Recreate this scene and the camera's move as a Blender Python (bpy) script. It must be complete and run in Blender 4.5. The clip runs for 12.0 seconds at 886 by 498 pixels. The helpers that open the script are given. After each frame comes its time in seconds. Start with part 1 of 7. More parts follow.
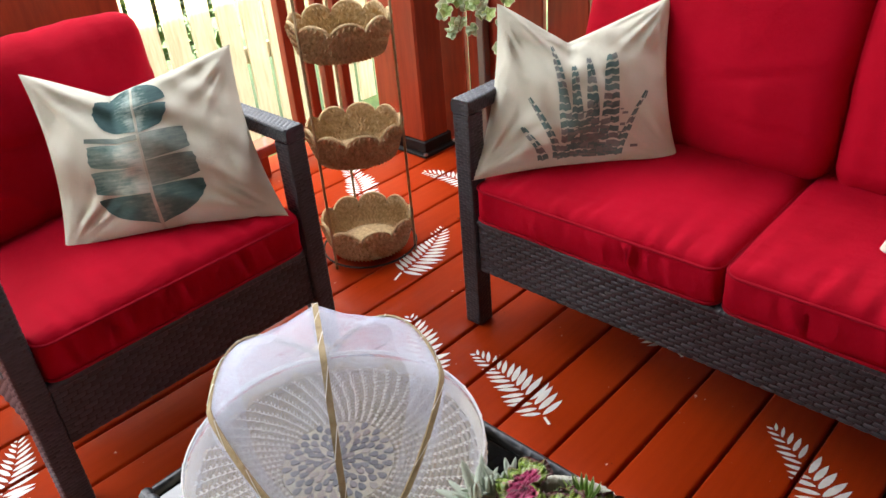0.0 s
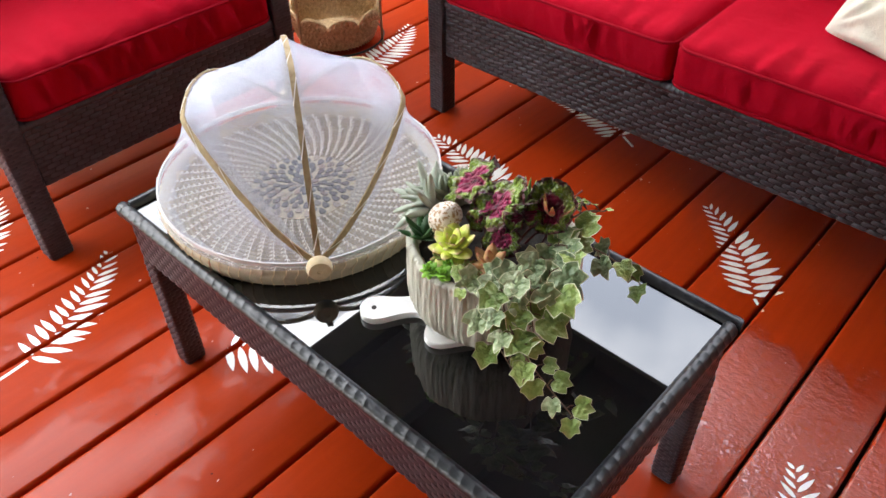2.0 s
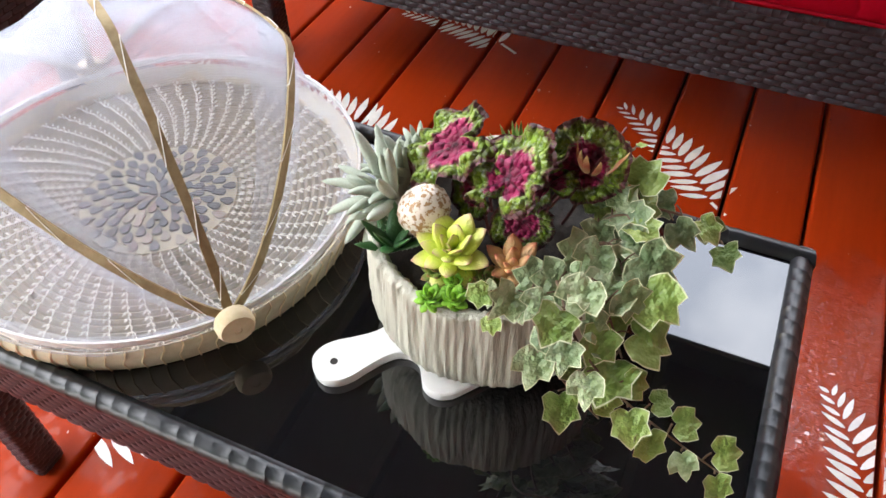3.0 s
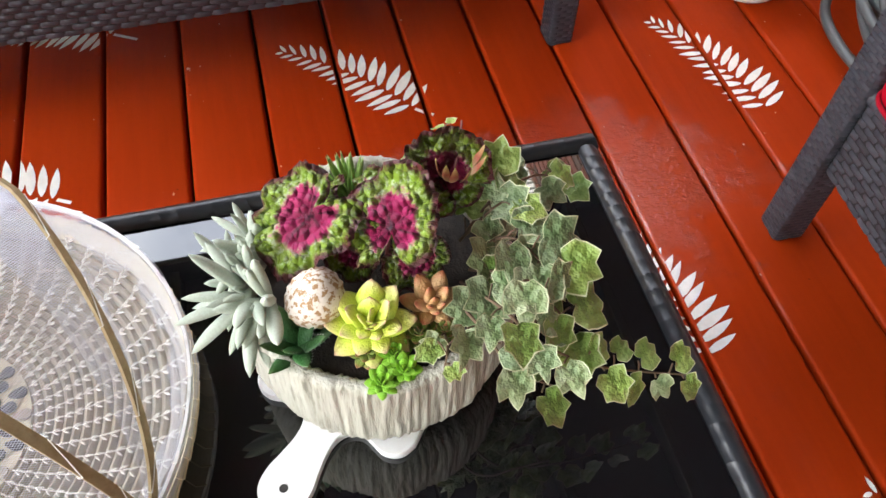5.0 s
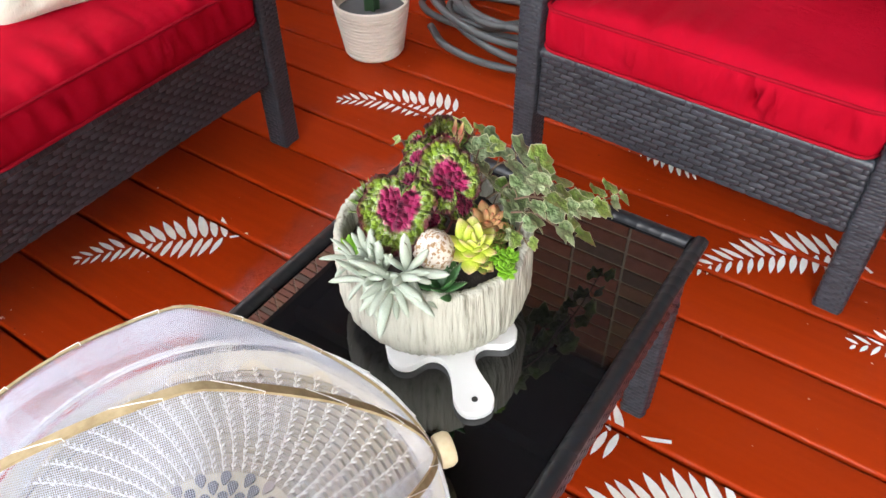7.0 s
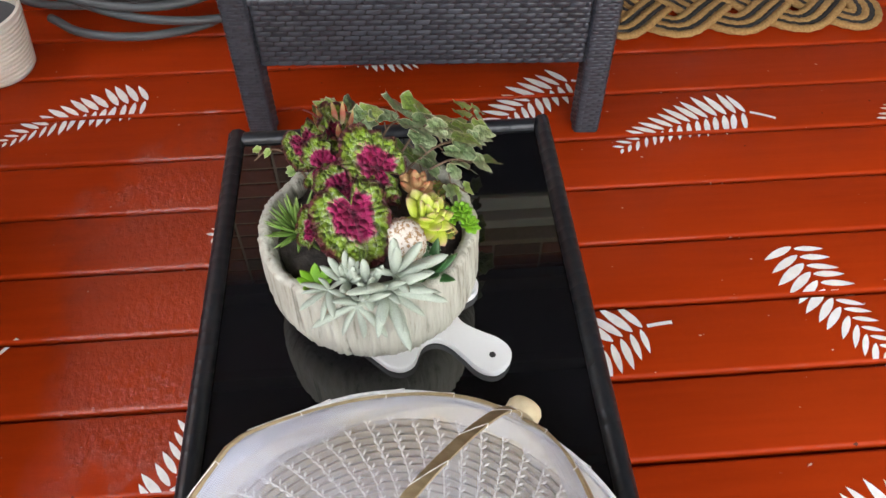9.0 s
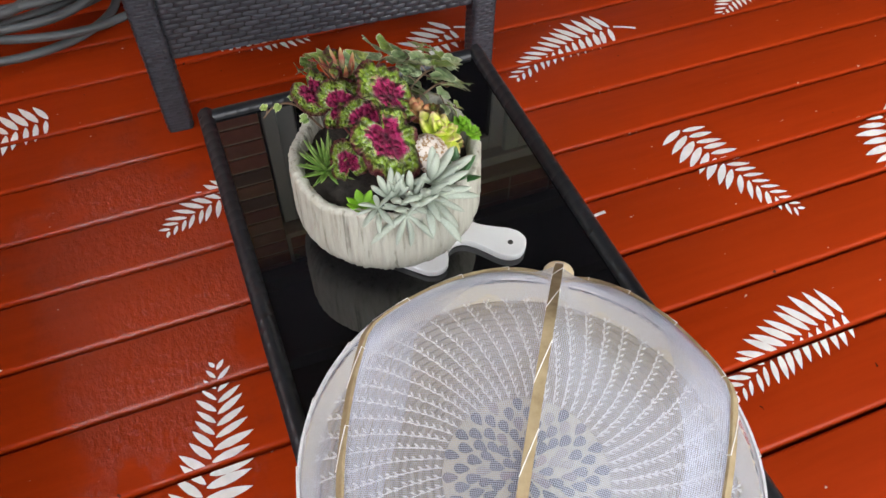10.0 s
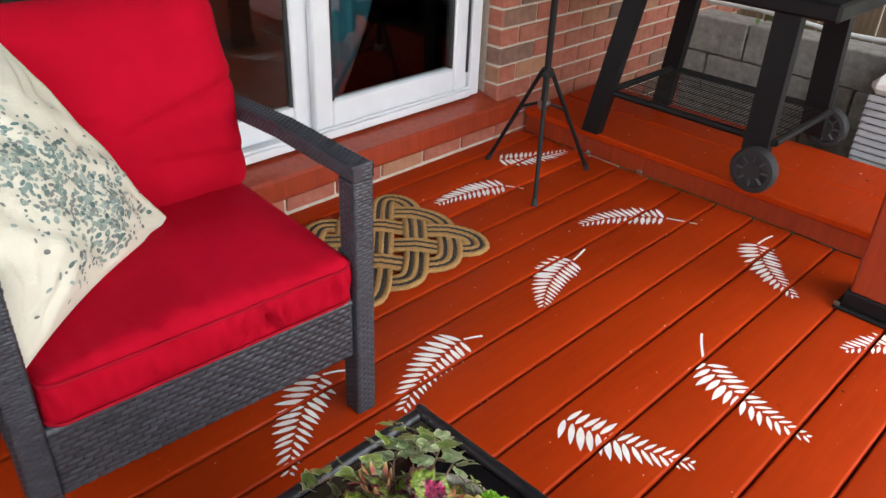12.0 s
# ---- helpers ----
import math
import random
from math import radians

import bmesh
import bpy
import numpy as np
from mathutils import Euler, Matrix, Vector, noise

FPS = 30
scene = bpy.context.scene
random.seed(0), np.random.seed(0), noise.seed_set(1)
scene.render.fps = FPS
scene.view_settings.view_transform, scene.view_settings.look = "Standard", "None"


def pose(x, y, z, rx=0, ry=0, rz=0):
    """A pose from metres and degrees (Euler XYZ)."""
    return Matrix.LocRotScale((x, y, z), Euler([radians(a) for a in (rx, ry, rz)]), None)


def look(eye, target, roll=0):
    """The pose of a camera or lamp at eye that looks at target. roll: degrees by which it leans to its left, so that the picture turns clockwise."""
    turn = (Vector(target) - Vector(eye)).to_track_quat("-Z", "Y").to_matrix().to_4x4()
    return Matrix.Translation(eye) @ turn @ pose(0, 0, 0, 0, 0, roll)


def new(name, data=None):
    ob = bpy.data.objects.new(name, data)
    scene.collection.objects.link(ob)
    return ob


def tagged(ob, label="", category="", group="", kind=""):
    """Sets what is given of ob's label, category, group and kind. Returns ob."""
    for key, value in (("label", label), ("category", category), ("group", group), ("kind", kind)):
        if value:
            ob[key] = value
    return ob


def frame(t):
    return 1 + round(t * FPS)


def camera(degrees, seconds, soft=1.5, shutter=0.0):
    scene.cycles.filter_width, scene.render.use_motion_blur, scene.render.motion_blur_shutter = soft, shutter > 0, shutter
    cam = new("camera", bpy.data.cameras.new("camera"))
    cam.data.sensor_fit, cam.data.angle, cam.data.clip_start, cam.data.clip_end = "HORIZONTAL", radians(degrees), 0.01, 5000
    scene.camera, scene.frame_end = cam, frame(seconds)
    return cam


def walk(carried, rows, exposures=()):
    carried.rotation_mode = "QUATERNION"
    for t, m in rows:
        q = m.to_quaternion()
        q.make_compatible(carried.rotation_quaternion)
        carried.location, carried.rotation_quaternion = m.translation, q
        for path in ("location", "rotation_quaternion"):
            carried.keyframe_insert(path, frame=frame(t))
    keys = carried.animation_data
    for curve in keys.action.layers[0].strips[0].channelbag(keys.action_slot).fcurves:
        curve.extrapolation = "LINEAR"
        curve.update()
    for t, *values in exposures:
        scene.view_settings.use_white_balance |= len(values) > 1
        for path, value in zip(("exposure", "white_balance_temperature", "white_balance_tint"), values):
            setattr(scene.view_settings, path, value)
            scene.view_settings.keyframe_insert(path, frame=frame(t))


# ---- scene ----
cam = camera(59.8, 12.0)
PATH = [
    (0, (-0.144, -0.153, 1.28), (1.048, 1.074, 0.245), -4.9),
    (0.5, (-0.152, -0.136, 1.273), (0.902, 1.101, 0.107), -1.5),
    (1, (-0.276, -0.297, 1.294), (0.735, 0.926, 0.077), -0.3),
    (1.5, (-0.34, -0.378, 1.302), (0.7, 0.791, 0.056), -0.5),
    (1.7, (-0.331, -0.357, 1.272), (0.722, 0.776, 0.003), -1.0),
    (2, (-0.275, -0.278, 1.168), (0.811, 0.742, -0.167), -0.8),
    (2.5, (-0.175, -0.064, 1.048), (0.999, 0.72, -0.369), -1.2),
    (3, (-0.123, 0.045, 0.984), (1.107, 0.61, -0.489), -0.9),
    (3.5, (-0.077, 0.104, 0.955), (1.178, 0.447, -0.565), -0.3),
    (3.7, (-0.075, 0.119, 0.954), (1.181, 0.398, -0.577), -0.1),
    (5.3, (-0.017, 0.336, 1.036), (1.036, -0.171, -0.587), 2.9),
    (5.5, (-0.018, 0.405, 1.04), (0.995, -0.23, -0.563), 2.9),
    (6, (-0.021, 0.481, 1.071), (0.956, -0.388, -0.443), 1.7),
    (6.5, (-0.061, 0.642, 1.09), (0.866, -0.450, -0.316), 0.1),
    (6.7, (-0.073, 0.696, 1.103), (0.826, -0.446, -0.278), -0.5),
    (8.3, (0.221, 0.811, 1.104), (0.438, -0.554, -0.34), 0.3),
    (8.5, (0.248, 0.791, 1.103), (0.373, -0.545, -0.38), -0.7),
    (9, (0.297, 0.761, 1.122), (0.206, -0.502, -0.426), -0.1),
    (9.5, (0.355, 0.793, 1.129), (0.061, -0.388, -0.459), -0.7),
    (10, (0.526, 0.86, 1.156), (0.059, -0.289, -0.412), 1.0),
    (10.5, (0.646, 0.892, 1.176), (-0.003, -0.265, -0.321), 3.3),
    (11, (0.67, 0.8, 1.169), (-0.091, -0.388, -0.248), 3.2),
    (11.5, (0.703, 0.663, 1.232), (-0.259, -0.588, 0.004), 1.5),
    (12, (0.788, 0.629, 1.281), (-0.45, -0.566, 0.262), 2.5),
]
LIGHT_ROWS = [(0.0, 3.08, 6800, 10), (1.5, 3.2, 6800, 10), (2.5, 3.5, 6800, 10), (5.5, 3.55, 6800, 10), (8.5, 3.05, 6800, 10), (10.5, 2.75, 6800, 10), (12.0, 3.02, 6800, 10)]
walk(cam, [(t, look(eye, target, roll)) for t, eye, target, roll in PATH], LIGHT_ROWS)

# ---- light ----
SUN_FROM = Vector((-0.70, -0.50, 0.62)).normalized()
world = bpy.data.worlds.new("sky")
scene.world = world
world.use_nodes = True
wn = world.node_tree
sky = wn.nodes.new("ShaderNodeTexSky")
sky.sky_type, sky.sun_disc = "NISHITA", False
sky.sun_elevation = math.asin(SUN_FROM.z)
sky.sun_rotation = math.atan2(SUN_FROM.x, SUN_FROM.y)
sky.air_density, sky.dust_density = 1.0, 5.0
wn.nodes["Background"].inputs["Strength"].default_value = 0.15
coord = wn.nodes.new("ShaderNodeTexCoord")
puff = wn.nodes.new("ShaderNodeTexNoise")
puff.inputs["Scale"].default_value, puff.inputs["Detail"].default_value = 2.2, 6.0
wn.links.new(coord.outputs["Generated"], puff.inputs["Vector"])
cover = wn.nodes.new("ShaderNodeMapRange")
cover.inputs["From Min"].default_value, cover.inputs["From Max"].default_value = 0.35, 0.62
cover.inputs["To Min"].default_value, cover.inputs["To Max"].default_value = 0.25, 0.9
wn.links.new(puff.outputs["Fac"], cover.inputs["Value"])
cloud = wn.nodes.new("ShaderNodeMix")
cloud.data_type = "RGBA"
cloud.inputs[7].default_value = (8.8, 9.1, 9.7, 1)
wn.links.new(cover.outputs[0], cloud.inputs[0])
wn.links.new(sky.outputs[0], cloud.inputs[6])
wn.links.new(cloud.outputs[2], wn.nodes["Background"].inputs["Color"])
lamp = bpy.data.lights.new("sun", "SUN")
lamp.energy, lamp.angle, lamp.color = 3.4, radians(0.5), (1.0, 0.93, 0.82)
sun = new("sun", lamp)
sun.matrix_world = look(SUN_FROM * 30, (0, 0, 0))

# ---- mesh helpers ----


class Geo:
    """Vertices, faces, material indices and, if wanted, a uv for each vertex."""

    def __init__(self):
        self.v, self.f, self.m, self.uv = [], [], [], []

    def add(self, verts, faces, m=0, uvs=None):
        k = len(self.v)
        self.v += [tuple(p) for p in verts]
        self.f += [tuple(i + k for i in f) for f in faces]
        self.m += [m] * len(faces)
        self.uv += list(uvs) if uvs is not None else [(0.0, 0.0)] * len(verts)
        return k

    def mesh(self, name, mats, smooth=40):
        me = bpy.data.meshes.new(name)
        me.from_pydata(self.v, [], self.f)
        for mt in mats if isinstance(mats, (list, tuple)) else [mats]:
            me.materials.append(mt)
        me.polygons.foreach_set("material_index", self.m)
        if any(u != (0.0, 0.0) for u in self.uv):
            layer = me.uv_layers.new(name="uv")
            idx = np.zeros(len(me.loops), dtype=np.int32)
            me.loops.foreach_get("vertex_index", idx)
            layer.data.foreach_set("uv", np.array(self.uv, dtype=np.float32)[idx].ravel())
        if smooth:
            me.shade_smooth()
            if smooth < 180:
                me.set_sharp_from_angle(angle=radians(smooth))
        me.update()
        return me


def part(name, geo, mats, parent=None, label="", smooth=40, at=None):
    """One mesh object under a thing or a part; with no parent, a thing of its own."""
    me = geo if isinstance(geo, bpy.types.Mesh) else geo.mesh(name, mats, smooth)
    ob = new(name, me)
    if parent is not None:
        ob.parent = parent
    if at is not None:
        ob.matrix_basis = at
    if label:
        ob["label"] = label
    return ob


def thing(name, m, label, category, group="", kind=""):
    ob = new(name)
    ob.empty_display_size = 0.05
    ob.matrix_basis = m
    return tagged(ob, label, category, group, kind)


def box(g, lo, hi, r=0.004, m=0):
    """A box with bevelled edges."""
    c, h = (Vector(lo) + Vector(hi)) / 2, (Vector(hi) - Vector(lo)) / 2
    r = min(r, h.x * 0.9, h.y * 0.9, h.z * 0.9)
    idx, verts = {}, []
    for sx in (-1, 1):
        for sy in (-1, 1):
            for sz in (-1, 1):
                s = (sx, sy, sz)
                for ax in range(3):
                    p = [s[i] * (h[i] if i == ax else h[i] - r) + c[i] for i in range(3)]
                    idx[(s, ax)] = len(verts)
                    verts.append(p)
    faces = []
    for ax in range(3):
        b, d = (ax + 1) % 3, (ax + 2) % 3
        for sg in (-1, 1):
            loop = []
            for sb, sd in ((-1, -1), (1, -1), (1, 1), (-1, 1)):
                s = [0, 0, 0]
                s[ax], s[b], s[d] = sg, sb, sd
                loop.append(idx[(tuple(s), ax)])
            faces.append(loop if sg > 0 else loop[::-1])
        for sb in (-1, 1):
            for sd in (-1, 1):
                lo_s, hi_s = [0, 0, 0], [0, 0, 0]
                lo_s[ax], hi_s[ax] = -1, 1
                lo_s[b] = hi_s[b] = sb
                lo_s[d] = hi_s[d] = sd
                q = [idx[(tuple(lo_s), b)], idx[(tuple(hi_s), b)], idx[(tuple(hi_s), d)], idx[(tuple(lo_s), d)]]
                faces.append(q if sb * sd > 0 else q[::-1])
    for s in {k[0] for k in idx}:
        t = [idx[(s, 0)], idx[(s, 1)], idx[(s, 2)]]
        faces.append(t if s[0] * s[1] * s[2] > 0 else t[::-1])
    g.add(verts, faces, m)


def frames_along(pts):
    """Tangent, side and normal at each point of a path, without twist."""
    pts = [Vector(p) for p in pts]
    out, side = [], None
    for i in range(len(pts)):
        t = (pts[min(i + 1, len(pts) - 1)] - pts[max(i - 1, 0)]).normalized()
        if side is None:
            side = t.cross(Vector((0, 0, 1)) if abs(t.z) < 0.9 else Vector((1, 0, 0))).normalized()
        side = (side - t * side.dot(t)).normalized()
        out.append((pts[i], t, side, side.cross(t)))
    return out


def tube(g, pts, r, n=8, m=0, closed=False, cap=True):
    """A round tube along points; r is a number or a list."""
    if closed:
        pts = list(pts) + [pts[0], pts[1]]
    rows = frames_along(pts)
    rs = r if isinstance(r, (list, tuple)) else [r] * len(rows)
    verts = []
    for (p, t, s, u), rr in zip(rows, rs):
        verts += [p + (s * math.cos(a) + u * math.sin(a)) * rr for a in (2 * math.pi * k / n for k in range(n))]
    faces = []
    for i in range(len(rows) - 1):
        for k in range(n):
            faces.append((i * n + k, i * n + (k + 1) % n, (i + 1) * n + (k + 1) % n, (i + 1) * n + k))
    if cap and not closed:
        faces += [tuple(range(n))[::-1], tuple(range((len(rows) - 1) * n, len(rows) * n))]
    g.add(verts, faces, m)


def lathe(g, profile, n=48, m=0, centre=(0, 0), wobble=None):
    """A turned shape from (radius, height) pairs."""
    verts, faces = [], []
    for j, (r, z) in enumerate(profile):
        for k in range(n):
            a = 2 * math.pi * k / n
            rr, zz = (r, z) if wobble is None else wobble(r, z, a)
            verts.append((centre[0] + rr * math.cos(a), centre[1] + rr * math.sin(a), zz))
    for j in range(len(profile) - 1):
        for k in range(n):
            faces.append((j * n + k, j * n + (k + 1) % n, (j + 1) * n + (k + 1) % n, (j + 1) * n + k))
    g.add(verts, faces, m, [(k / n, j / max(1, len(profile) - 1) + 0.001) for j in range(len(profile)) for k in range(n)])


def extrude_outline(g, outline, z0, z1, m=0, bevel=0.0):
    """A flat plate with a plan outline (counter-clockwise)."""
    n = len(outline)
    c = Vector((sum(p[0] for p in outline) / n, sum(p[1] for p in outline) / n))
    inner = [(Vector(p) - c) * (1 - bevel / max(1e-6, (Vector(p) - c).length)) + c for p in outline]
    rings = [[(p[0], p[1], z0) for p in inner], [(p[0], p[1], z0 + bevel) for p in outline], [(p[0], p[1], z1 - bevel) for p in outline], [(p[0], p[1], z1) for p in inner]]
    verts = [p for ring in rings for p in ring]
    faces = [tuple(range(n))[::-1], tuple(range(3 * n, 4 * n))]
    for j in range(3):
        for k in range(n):
            faces.append((j * n + k, j * n + (k + 1) % n, (j + 1) * n + (k + 1) % n, (j + 1) * n + k))
    g.add(verts, faces, m)


def bezier(p0, p1, p2, n):
    p0, p1, p2 = Vector(p0), Vector(p1), Vector(p2)
    return [p0 * (1 - t) ** 2 + p1 * 2 * t * (1 - t) + p2 * t * t for t in (i / (n - 1) for i in range(n))]


def smooth_path(pts, per=8):
    """A Catmull-Rom curve through points."""
    pts = [Vector(p) for p in pts]
    ext = [pts[0] * 2 - pts[1]] + pts + [pts[-1] * 2 - pts[-2]]
    out = []
    for i in range(1, len(ext) - 2):
        a, b, c, d = ext[i - 1 : i + 3]
        for k in range(per):
            t = k / per
            out.append(0.5 * (2 * b + (c - a) * t + (2 * a - 5 * b + 4 * c - d) * t * t + (3 * b - a - 3 * c + d) * t**3))
    return out + [pts[-1]]


# ---- materials ----


def material(name, colour=(0.5, 0.5, 0.5), rough=0.5, metal=0.0, coat=0.0):
    mt = bpy.data.materials.new(name)
    mt.use_nodes = True
    nt = mt.node_tree
    b = nt.nodes["Principled BSDF"]
    b.inputs["Base Color"].default_value = (*colour, 1)
    b.inputs["Roughness"].default_value = rough
    b.inputs["Metallic"].default_value = metal
    b.inputs["Coat Weight"].default_value = coat
    return mt, nt, b


def node(nt, kind, **values):
    nd = nt.nodes.new(kind)
    for key, value in values.items():
        nd.inputs[key.replace("_", " ")].default_value = value
    return nd


def noise_tex(nt, scale, detail=4.0, rough=0.55, stretch=None, coords="Object"):
    tc = nt.nodes.new("ShaderNodeNewGeometry" if coords == "Position" else "ShaderNodeTexCoord")
    mp = nt.nodes.new("ShaderNodeMapping")
    if stretch:
        mp.inputs["Scale"].default_value = stretch
    nt.links.new(tc.outputs[coords], mp.inputs["Vector"])
    nz = node(nt, "ShaderNodeTexNoise", Scale=scale, Detail=detail, Roughness=rough)
    nt.links.new(mp.outputs[0], nz.inputs["Vector"])
    return nz.outputs["Fac"]


def ramp(nt, fac, stops):
    r = nt.nodes.new("ShaderNodeValToRGB")
    el = r.color_ramp.elements
    while len(el) < len(stops):
        el.new(0.5)
    for e, (pos, col) in zip(el, stops):
        e.position, e.color = pos, (*col, 1) if len(col) == 3 else col
    nt.links.new(fac, r.inputs[0])
    return r.outputs[0]


def mixed(nt, fac, a, b, blend="MIX"):
    mx = nt.nodes.new("ShaderNodeMix")
    mx.data_type, mx.blend_type = "RGBA", blend
    for sock, val in ((mx.inputs[0], fac), (mx.inputs[6], a), (mx.inputs[7], b)):
        if isinstance(val, bpy.types.NodeSocket):
            nt.links.new(val, sock)
        elif isinstance(val, tuple):
            sock.default_value = (*val, 1)
        else:
            sock.default_value = val
    return mx.outputs[2]


def bump(nt, b, height, strength, distance=0.002, into="Normal"):
    bp = node(nt, "ShaderNodeBump", Strength=strength, Distance=distance)
    nt.links.new(height, bp.inputs["Height"])
    nt.links.new(bp.outputs[0], b.inputs[into])
    return bp


def set_range(nt, fac, lo, hi, sock):
    mr = node(nt, "ShaderNodeMapRange", To_Min=lo, To_Max=hi)
    mr.inputs["From Min"].default_value, mr.inputs["From Max"].default_value = 0.3, 0.7
    nt.links.new(fac, mr.inputs["Value"])
    nt.links.new(mr.outputs[0], sock)
    return mr.outputs[0]


def plain(name, colour, rough=0.5, metal=0.0, coat=0.0, vary=0.12, scale=9.0, grain=120.0, depth=0.15, distance=0.001):
    """A surface with a mottle, a fine grain and a slight change of gloss."""
    mt, nt, b = material(name, colour, rough, metal, coat)
    big, fine = noise_tex(nt, scale, 5), noise_tex(nt, grain, 3)
    lo = tuple(c * (1 - vary) for c in colour)
    hi = tuple(min(1.0, c * (1 + vary)) for c in colour)
    nt.links.new(ramp(nt, big, [(0.3, lo), (0.7, hi)]), b.inputs["Base Color"])
    set_range(nt, big, max(0.02, rough - 0.08), min(1.0, rough + 0.08), b.inputs["Roughness"])
    bump(nt, b, fine, depth, distance)
    return mt


def puddle(nt, centre, radii, ragged):
    """A ragged wet patch on the floor: 1 inside, 0 outside."""
    geo = nt.nodes.new("ShaderNodeNewGeometry")
    off = nt.nodes.new("ShaderNodeVectorMath")
    off.operation = "SUBTRACT"
    nt.links.new(geo.outputs["Position"], off.inputs[0])
    off.inputs[1].default_value = (*centre, 0)
    rel = nt.nodes.new("ShaderNodeVectorMath")
    rel.operation = "MULTIPLY"
    nt.links.new(off.outputs[0], rel.inputs[0])
    rel.inputs[1].default_value = (1 / radii[0], 1 / radii[1], 0)
    far = nt.nodes.new("ShaderNodeVectorMath")
    far.operation = "LENGTH"
    nt.links.new(rel.outputs[0], far.inputs[0])
    edge = nt.nodes.new("ShaderNodeMath")
    edge.operation = "MULTIPLY_ADD"
    nt.links.new(ragged, edge.inputs[0])
    edge.inputs[1].default_value = 1.6
    nt.links.new(far.outputs["Value"], edge.inputs[2])
    mr = node(nt, "ShaderNodeMapRange", To_Min=1.0, To_Max=0.0)
    mr.inputs["From Min"].default_value, mr.inputs["From Max"].default_value = 1.40, 1.72
    nt.links.new(edge.outputs[0], mr.inputs["Value"])
    return mr.outputs[0]


def make_deck_paint():
    mt, nt, b = material("deck_paint", (0.4, 0.045, 0.012), 0.4, 0.0, 0.30)
    b.inputs["Specular IOR Level"].default_value = 0.05
    info = nt.nodes.new("ShaderNodeObjectInfo")
    grain = noise_tex(nt, 6.0, 6, 0.6, (0.7, 9.0, 9.0), "Position")
    blot = noise_tex(nt, 2.2, 4, 0.55, None, "Position")
    fine = noise_tex(nt, 55.0, 4, 0.6, (0.35, 1.0, 1.0), "Position")
    wet = ramp(nt, noise_tex(nt, 75.0, 4, 0.62, (1.0, 0.6, 1.0), "Position"), [(0.36, (0, 0, 0)), (0.62, (1, 1, 1))])
    c1 = ramp(nt, grain, [(0.3, (0.33, 0.022, 0.0030)), (0.7, (0.45, 0.036, 0.0045))])
    c2 = mixed(nt, blot, c1, (0.50, 0.048, 0.0055))
    rnd = node(nt, "ShaderNodeMapRange", To_Min=0.70, To_Max=0.88)
    nt.links.new(info.outputs["Random"], rnd.inputs["Value"])
    comb = nt.nodes.new("ShaderNodeCombineColor")
    for k in range(3):
        nt.links.new(rnd.outputs[0], comb.inputs[k])
    # scuffs and dust specks
    scuff = ramp(nt, noise_tex(nt, 26.0, 6, 0.7, (0.6, 1.4, 1.0), "Position"), [(0.70, (0, 0, 0)), (0.80, (0.35, 0.35, 0.35))])
    worn = mixed(nt, scuff, mixed(nt, 1.0, c2, comb.outputs[0], "MULTIPLY"), (0.50, 0.16, 0.10))
    fleck = ramp(nt, noise_tex(nt, 42.0, 2, 0.5, (1.0, 1.5, 1.0), "Position"), [(0.745, (0, 0, 0)), (0.775, (0.8, 0.8, 0.8))])
    dot = ramp(nt, noise_tex(nt, 34.0, 2, 0.5, (1.2, 1.0, 1.0), "Position"), [(0.225, (0.85, 0.85, 0.85)), (0.245, (0, 0, 0))])
    paint = mixed(nt, dot, mixed(nt, fleck, worn, (0.70, 0.50, 0.44)), (0.03, 0.008, 0.005))
    set_range(nt, blot, 0.42, 0.58, b.inputs["Roughness"])
    # rain water still lies in two ragged patches beside the table, a thin broken film elsewhere
    ragged = noise_tex(nt, 9.0, 8, 0.7, None, "Position")
    damp = mixed(nt, 1.0, puddle(nt, (-0.24, 0.66), (0.40, 0.21), ragged), (0.16, 0.16, 0.16), "MULTIPLY")
    pools = mixed(nt, 1.0, puddle(nt, (0.73, -0.10), (0.26, 0.50), ragged), damp, "LIGHTEN")
    film = mixed(nt, 0.45, noise_tex(nt, 17.0, 9, 0.72, None, "Position"), noise_tex(nt, 1.7, 3, 0.55, None, "Position"))
    thin = ramp(nt, film, [(0.51, (0.02, 0.02, 0.02)), (0.54, (0.12, 0.12, 0.12))])
    wide = mixed(nt, 1.0, pools, thin, "LIGHTEN")
    soaked = ramp(nt, pools, [(0.0, (1, 1, 1)), (1.0, (0.88, 0.86, 0.86))])
    nt.links.new(mixed(nt, 1.0, paint, soaked, "MULTIPLY"), b.inputs["Base Color"])
    nt.links.new(wide, b.inputs["Coat Weight"])
    nt.links.new(ramp(nt, wide, [(0.08, (0.22, 0.22, 0.22)), (0.32, (0.05, 0.05, 0.05))]), b.inputs["Coat Roughness"])
    b.inputs["Coat IOR"].default_value = 1.8
    bump(nt, b, fine, 0.35, 0.0015)
    rip = nt.nodes.new("ShaderNodeMath")
    rip.operation = "MULTIPLY"
    nt.links.new(wet, rip.inputs[0])
    nt.links.new(wide, rip.inputs[1])
    bump(nt, b, rip.outputs[0], 0.9, 0.0022, "Coat Normal")
    return mt


def make_red_wood(name, lo, hi, rough=0.42):
    mt, nt, b = material(name, lo, rough, 0.0, 0.3)
    grain = noise_tex(nt, 7.0, 6, 0.6, (6.0, 6.0, 0.7))
    nt.links.new(ramp(nt, grain, [(0.3, lo), (0.7, hi)]), b.inputs["Base Color"])
    bump(nt, b, grain, 0.3, 0.0015)
    return mt


